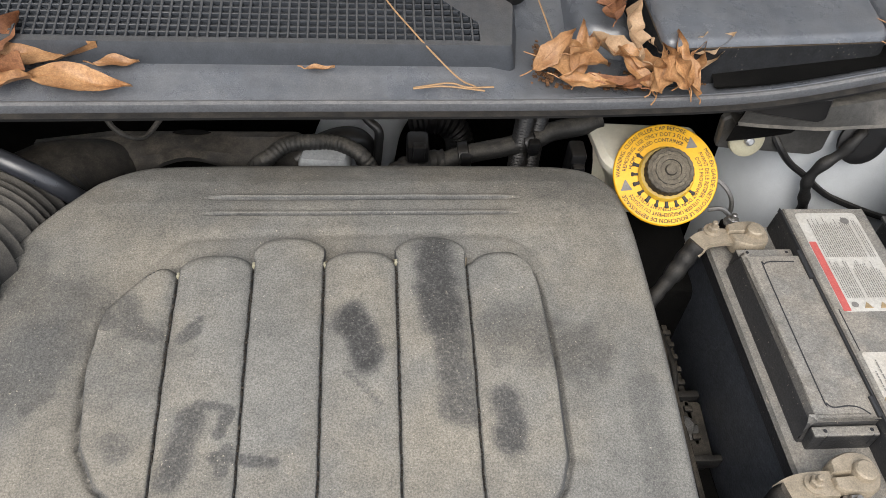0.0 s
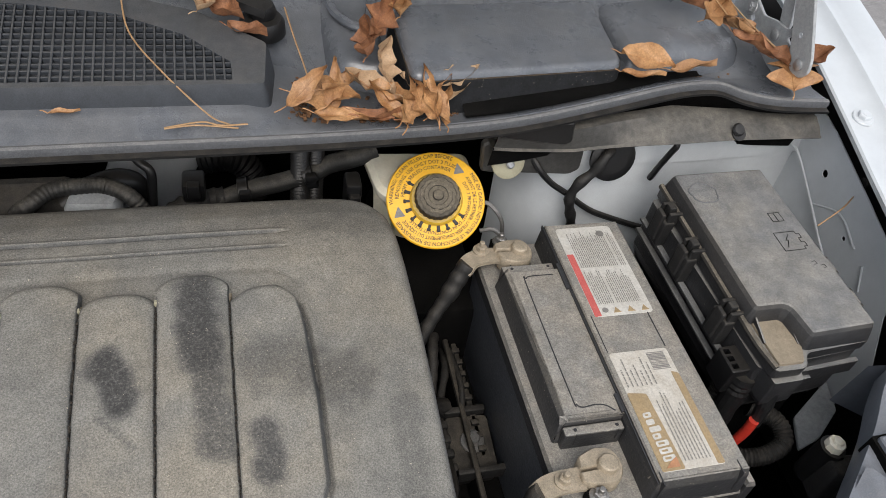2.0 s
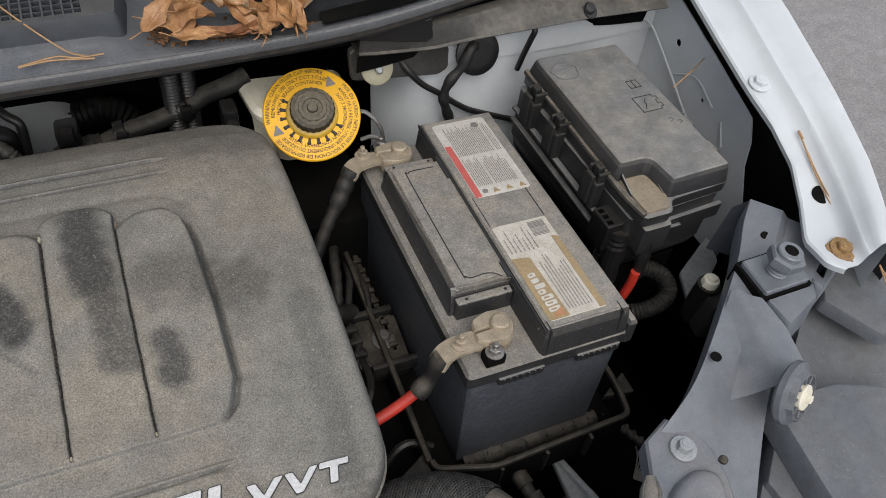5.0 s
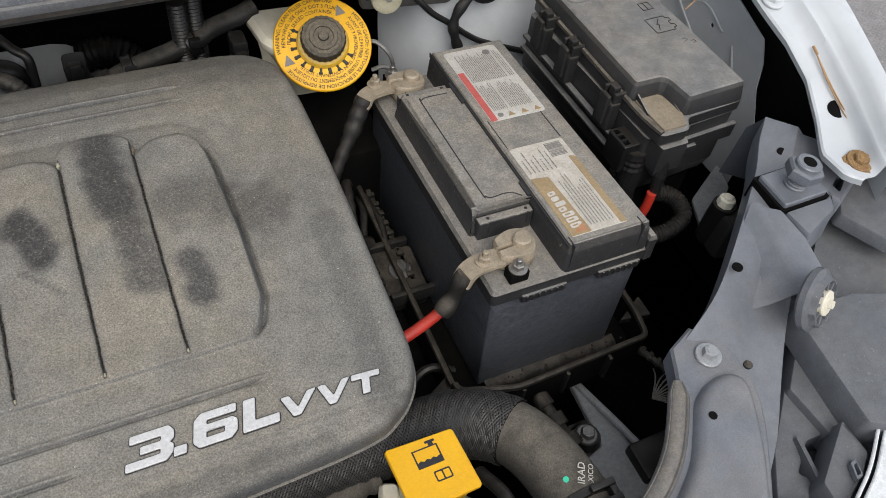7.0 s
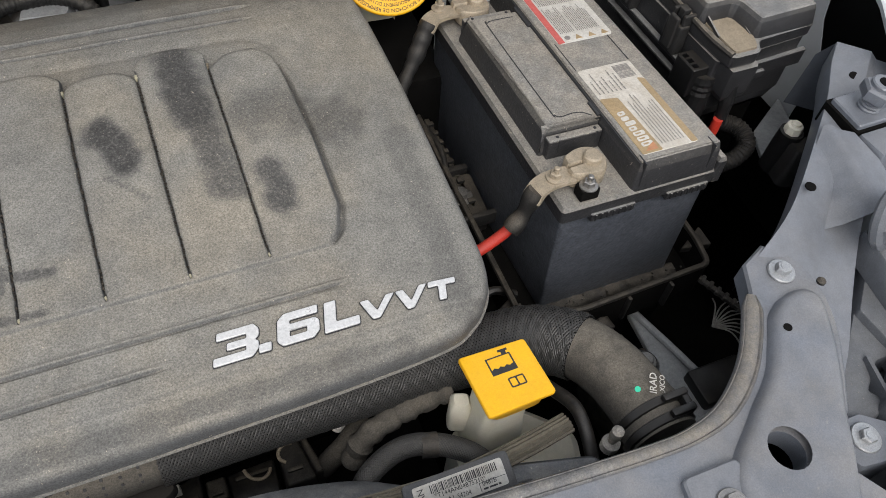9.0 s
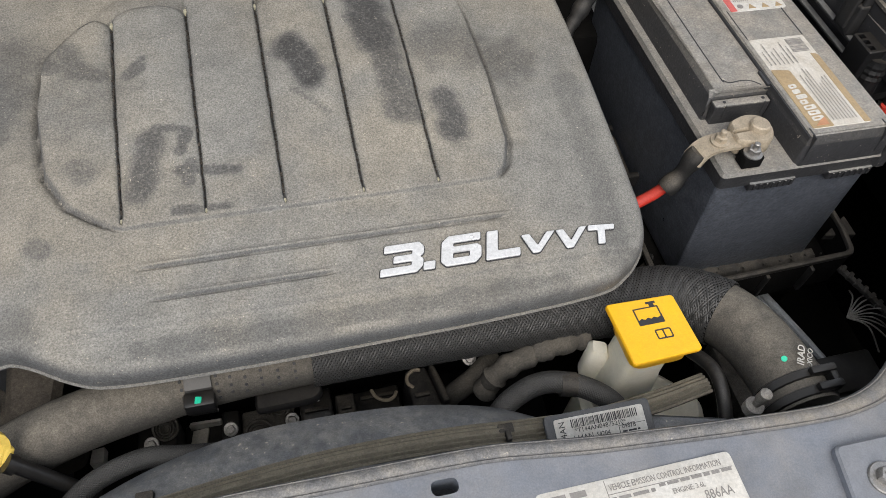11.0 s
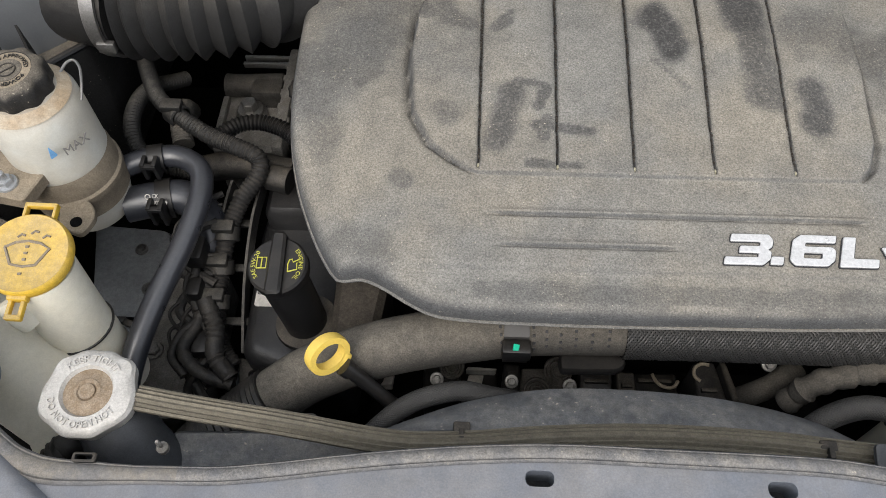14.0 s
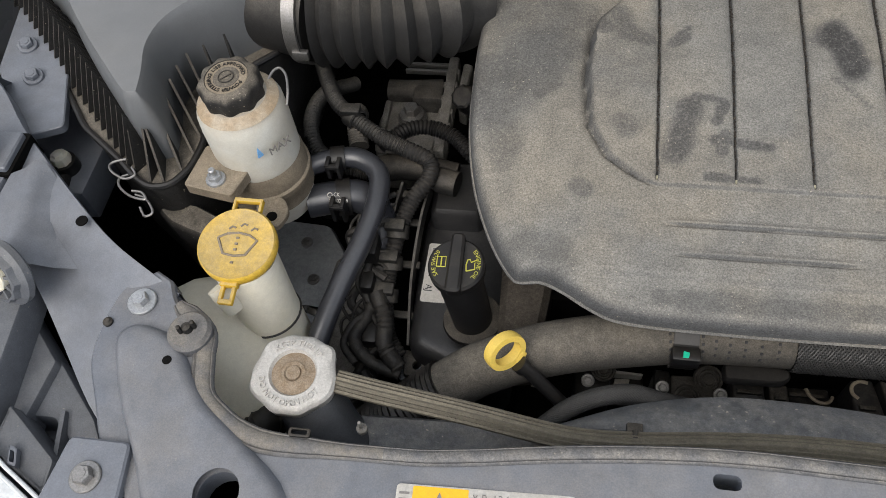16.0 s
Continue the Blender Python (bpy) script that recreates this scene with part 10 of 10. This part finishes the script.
solid("pump_body", bm, M_pit, "grimy black pump body under the hoses", "pump")

# ---- dry leaves, needles and crumbs ----
def leaf(at, length, width, yaw, curl, droop, mat_, seed, roll=0.0, lobes=0.0, pitch=0.0):
    """A dry leaf: pointed, folded along its midrib, with crisp crinkles and a ragged or lobed edge."""
    rng = random.Random(seed)
    bm = B()
    nu, nv = 18, 8
    ph = [rng.uniform(0, 6) for _ in range(4)]
    twist = rng.uniform(-0.5, 0.5)
    top = []
    for i in range(nu + 1):
        u = i / nu
        w = width * max(0.02, math.sin(math.pi * u ** 0.72)) ** 1.05 * (1 + lobes * 1.5 * (abs((u * 2.6 + ph[0]) % 1.0 - 0.5) * 4 - 1)) * (1 + 0.05 * rng.uniform(-1, 1) * (0 < i < nu))
        row = []
        for j in range(nv + 1):
            v = j / nv * 2 - 1
            fold = 0.55 * curl * width * abs(v) + curl * 0.6 * width * v * v * u
            crisp = (0.12 + 0.1 * lobes) * width * math.sin(u * 9 + abs(v) * 3 + ph[1]) * abs(v) + 0.04 * width * math.sin(v * 6 + u * 8 + ph[2])
            bend = droop * length * (1.6 * u * u - u) + 0.03 * length * math.sin(u * 8 + ph[3])
            y = w * v * (1 - 0.25 * curl * abs(v))
            a = twist * (u - 0.5) * 1.6
            z = fold + crisp
            row.append(Vector(((u - 0.5) * length, y * math.cos(a) - z * math.sin(a), bend + y * math.sin(a) + z * math.cos(a))))
        top.append(row)
    m = Matrix.Translation(at) @ Matrix.Rotation(radians(yaw), 4, "Z") @ Matrix.Rotation(radians(roll), 4, "X") @ Matrix.Rotation(radians(pitch), 4, "Y")
    thick = Vector((0, 0, -0.0003))
    grid(bm, [[m @ p for p in row] for row in top])
    grid(bm, [[m @ (p + thick) for p in row] for row in top])
    stem = [m @ top[0][nv // 2], m @ (top[0][nv // 2] + Vector((-length * 0.12, 0.001, 0.002))), m @ (top[0][nv // 2] + Vector((-length * 0.22, 0.003, 0.001)))]
    sweep(bm, stem, 0.0006, 5, 3)
    vein = [m @ (top[i][nv // 2] + Vector((0, 0, 0.0002))) for i in range(0, nu, 2)]
    sweep(bm, vein, 0.0004, 5, 2)
    solid("dry_leaf", bm, mat_, {"dry_leaf": "curled tan dry leaf on the cowl", "brown_dry_leaf": "crumpled dark brown dry leaf on the cowl", "pale_dry_leaf": "pale curled dry leaf on the cowl"}[mat_.name], "leaf", "dry leaves on the cowl", sharp=32)


LEAVES = [  # x, y, z, length, half width, yaw, curl, droop, kind, roll, lobes, pitch
    (0.165, 0.548, 1.083, 0.062, 0.020, -12, 0.5, -0.05, "t", 28, 0.10, -6), (0.178, 0.553, 1.089, 0.045, 0.014, 35, 0.8, 0.08, "t", -15, 0.15, 10), (0.175, 0.526, 1.077, 0.050, 0.011, -14, 0.4, 0.04, "t", 12, 0.05, 0),
    (0.213, 0.525, 1.077, 0.048, 0.011, 4, 0.7, 0.06, "b", -20, 0.05, 0), (0.225, 0.543, 1.084, 0.045, 0.015, -25, 0.9, 0.1, "t", 10, 0.1, 14), (0.245, 0.531, 1.085, 0.048, 0.016, 70, 0.7, 0.1, "t", 40, 0.1, -20),
    (0.262, 0.530, 1.090, 0.046, 0.015, 95, 0.9, 0.1, "t", -38, 0.15, -30), (0.283, 0.538, 1.086, 0.042, 0.013, 60, 0.9, 0.14, "t", 20, 0.1, -28), (0.302, 0.552, 1.096, 0.044, 0.014, 12, 0.8, 0.12, "p", 25, 0.05, 8),
    (0.228, 0.57, 1.092, 0.050, 0.016, 100, 0.9, 0.12, "p", 30, 0.2, -10), (0.218, 0.596, 1.098, 0.055, 0.018, 80, 0.9, 0.1, "b", -25, 0.2, 8), (0.232, 0.622, 1.108, 0.058, 0.02, 60, 0.9, 0.12, "b", 20, 0.2, -12), (0.256, 0.638, 1.112, 0.05, 0.016, 75, 0.8, 0.1, "t", -20, 0.15, 10),
    (0.205, 0.556, 1.087, 0.05, 0.016, 150, 0.8, 0.1, "p", -10, 0.1, 0), (0.255, 0.549, 1.092, 0.036, 0.012, -50, 0.9, 0.1, "p", 15, 0.1, 0), (0.190, 0.562, 1.083, 0.03, 0.009, 20, 0.8, 0.05, "b", 0, 0.2, 0),
    (0.247, 0.530, 1.088, 0.05, 0.011, 75, 0.5, 0.05, "t", 10, 0.0, -30), (0.268, 0.534, 1.096, 0.052, 0.010, 95, 0.6, 0.05, "t", -12, 0.0, -34), (0.278, 0.526, 1.085, 0.042, 0.013, 110, 0.5, 0.08, "t", 30, 0.0, -22), (0.218, 0.536, 1.084, 0.05, 0.010, 125, 0.6, 0.05, "t", -20, 0.0, -30), (0.155, 0.552, 1.088, 0.055, 0.012, 48, 0.4, 0.06, "t", 25, 0.0, -25), (0.172, 0.553, 1.09, 0.052, 0.012, 70, 0.4, 0.06, "t", -10, 0.0, -35), (0.199, 0.528, 1.075, 0.05, 0.009, 168, 0.5, 0.04, "b", 0, 0.0, -4), (0.300, 0.544, 1.088, 0.046, 0.010, 20, 0.5, -0.05, "p", 12, 0.0, -12),
    (0.505, 0.588, 1.087, 0.060, 0.019, -22, 0.35, -0.12, "t", 18, 0.0, 0), (0.555, 0.579, 1.083, 0.06, 0.009, 6, 0.6, 0.05, "t", -10, 0.05, 0), (0.495, 0.572, 1.08, 0.05, 0.006, -10, 0.6, 0.03, "t", 0, 0.0, 0),
    (0.602, 0.648, 1.106, 0.06, 0.02, 40, 0.8, 0.1, "t", 20, 0.2, 0), (0.575, 0.665, 1.108, 0.05, 0.017, -60, 0.9, 0.1, "b", -10, 0.2, 0), (0.622, 0.625, 1.1, 0.05, 0.014, 100, 0.8, 0.1, "t", 10, 0.1, 20), (0.63, 0.60, 1.096, 0.055, 0.012, -50, 0.7, 0.06, "b", 0, 0.1, 10),
    (0.66, 0.562, 1.088, 0.058, 0.024, 70, 0.35, -0.08, "t", -10, 0.25, -12), (0.69, 0.578, 1.092, 0.05, 0.014, 10, 0.8, 0.1, "b", 10, 0.2, 0), (0.645, 0.585, 1.093, 0.045, 0.014, 130, 0.8, 0.1, "b", 0, 0.1, 0),
    (-0.262, 0.546, 1.082, 0.085, 0.015, 6, 0.5, 0.05, "t", 15, 0.05, 0), (-0.232, 0.519, 1.077, 0.09, 0.013, -8, 0.4, -0.06, "t", 20, 0.0, 0), (-0.207, 0.541, 1.078, 0.038, 0.007, 4, 0.4, 0.0, "t", 10, 0.0, 0), (-0.305, 0.53, 1.08, 0.075, 0.02, -18, 0.6, 0.1, "b", -15, 0.1, 0),
    (-0.30, 0.552, 1.09, 0.05, 0.016, 60, 0.8, 0.1, "b", 25, 0.1, 0), (-0.29, 0.516, 1.077, 0.05, 0.012, 8, 0.5, 0.05, "t", 0, 0.05, 0), (-0.043, 0.538, 1.077, 0.026, 0.0035, 3, 0.5, 0.0, "t", 0, 0.0, 0),
    (0.09, 0.63, 1.112, 0.045, 0.014, -40, 0.9, 0.1, "b", 10, 0.2, 0), (0.108, 0.615, 1.102, 0.04, 0.010, -25, 0.8, 0.1, "b", 0, 0.1, 0), (0.075, 0.64, 1.117, 0.04, 0.014, 60, 0.9, 0.1, "p", 0, 0.2, 0)]
KIND = {"t": M_leaf, "b": M_leafdark, "p": M_leafpale}
for k, (x, y, z, ln, w, yaw, curl, droop, kd, roll, lobes_, pitch) in enumerate(LEAVES):
    if 0.16 < x < 0.31 and y < 0.56:
        x, y, z = x + 0.008, y - 0.004, z - 0.004
    if y < 0.62 and 0.22 < x < 0.32:
        x = 0.22 + (x - 0.22) * 0.78
    if (0.14 < x < 0.30 and y < 0.66) or x > 0.57:
        lobes_ += 0.1
    leaf((x, y + (0.006 if 0.16 < x < 0.32 else 0), z), ln * 0.96, w * (0.85 if 0.14 < x < 0.32 else 1.05), yaw, curl, droop, KIND[kd], k + 1, roll, lobes_, pitch)
for pts in ([(0.0, 0.66, 1.118), (0.008, 0.61, 1.106), (0.034, 0.565, 1.097), (0.07, 0.53, 1.077), (0.087, 0.522, 1.072)], [(0.145, 0.66, 1.10), (0.15, 0.62, 1.094), (0.155, 0.59, 1.088), (0.158, 0.57, 1.084)],
            [(0.034, 0.52, 1.072), (0.064, 0.524, 1.074), (0.08, 0.52, 1.073), (0.102, 0.522, 1.072)], [(0.034, 0.519, 1.072), (0.06, 0.521, 1.073), (0.094, 0.517, 1.072)], [(-0.04, 0.69, 1.12), (0.02, 0.68, 1.12), (0.07, 0.66, 1.117)],
            [(0.615, 0.66, 1.12), (0.63, 0.62, 1.11), (0.65, 0.59, 1.10)], [(0.60, 0.67, 1.12), (0.625, 0.615, 1.10), (0.66, 0.58, 1.09)], [(0.70, 0.11, 0.965), (0.715, 0.13, 0.972), (0.73, 0.16, 0.975)], [(0.715, 0.10, 0.963), (0.722, 0.13, 0.972), (0.73, 0.16, 0.975)],
            [(0.655, 0.42, 1.003), (0.69, 0.435, 1.01), (0.72, 0.455, 1.005)]):
    bm = B()
    sweep(bm, pts, 0.0008, 6, 6)
    solid("pine_needle", bm, M_needle, "long dry pine needle", "pine needle", "pine needles")
rng = random.Random(21)
bm = B()
for k in range(420):
    band = rng.random()
    if band < 0.45:
        x, y, z = rng.gauss(0.15, 0.018), rng.gauss(0.572, 0.014), 1.0605
    elif band < 0.75:
        x = rng.uniform(0.2, 0.62)
        y, z = 0.536 + 0.167 * max(0, x - 0.25) + rng.gauss(0, 0.003), 1.0595
    else:
        x, y, z = rng.uniform(0.12, 0.28), rng.gauss(0.55, 0.012), 1.057
    s = rng.uniform(0.0008, 0.003)
    box(bm, (-s, -s * 0.6, 0), (s, s * 0.6, s * 0.7), 0, m=pose(x, y, z, rng.uniform(-20, 20), rng.uniform(-20, 20), rng.uniform(0, 180)))
tagged(part("leaf_crumbs", bm, M_crumb), "scattered brown leaf crumbs on the cowl", "debris", kind="stuff")
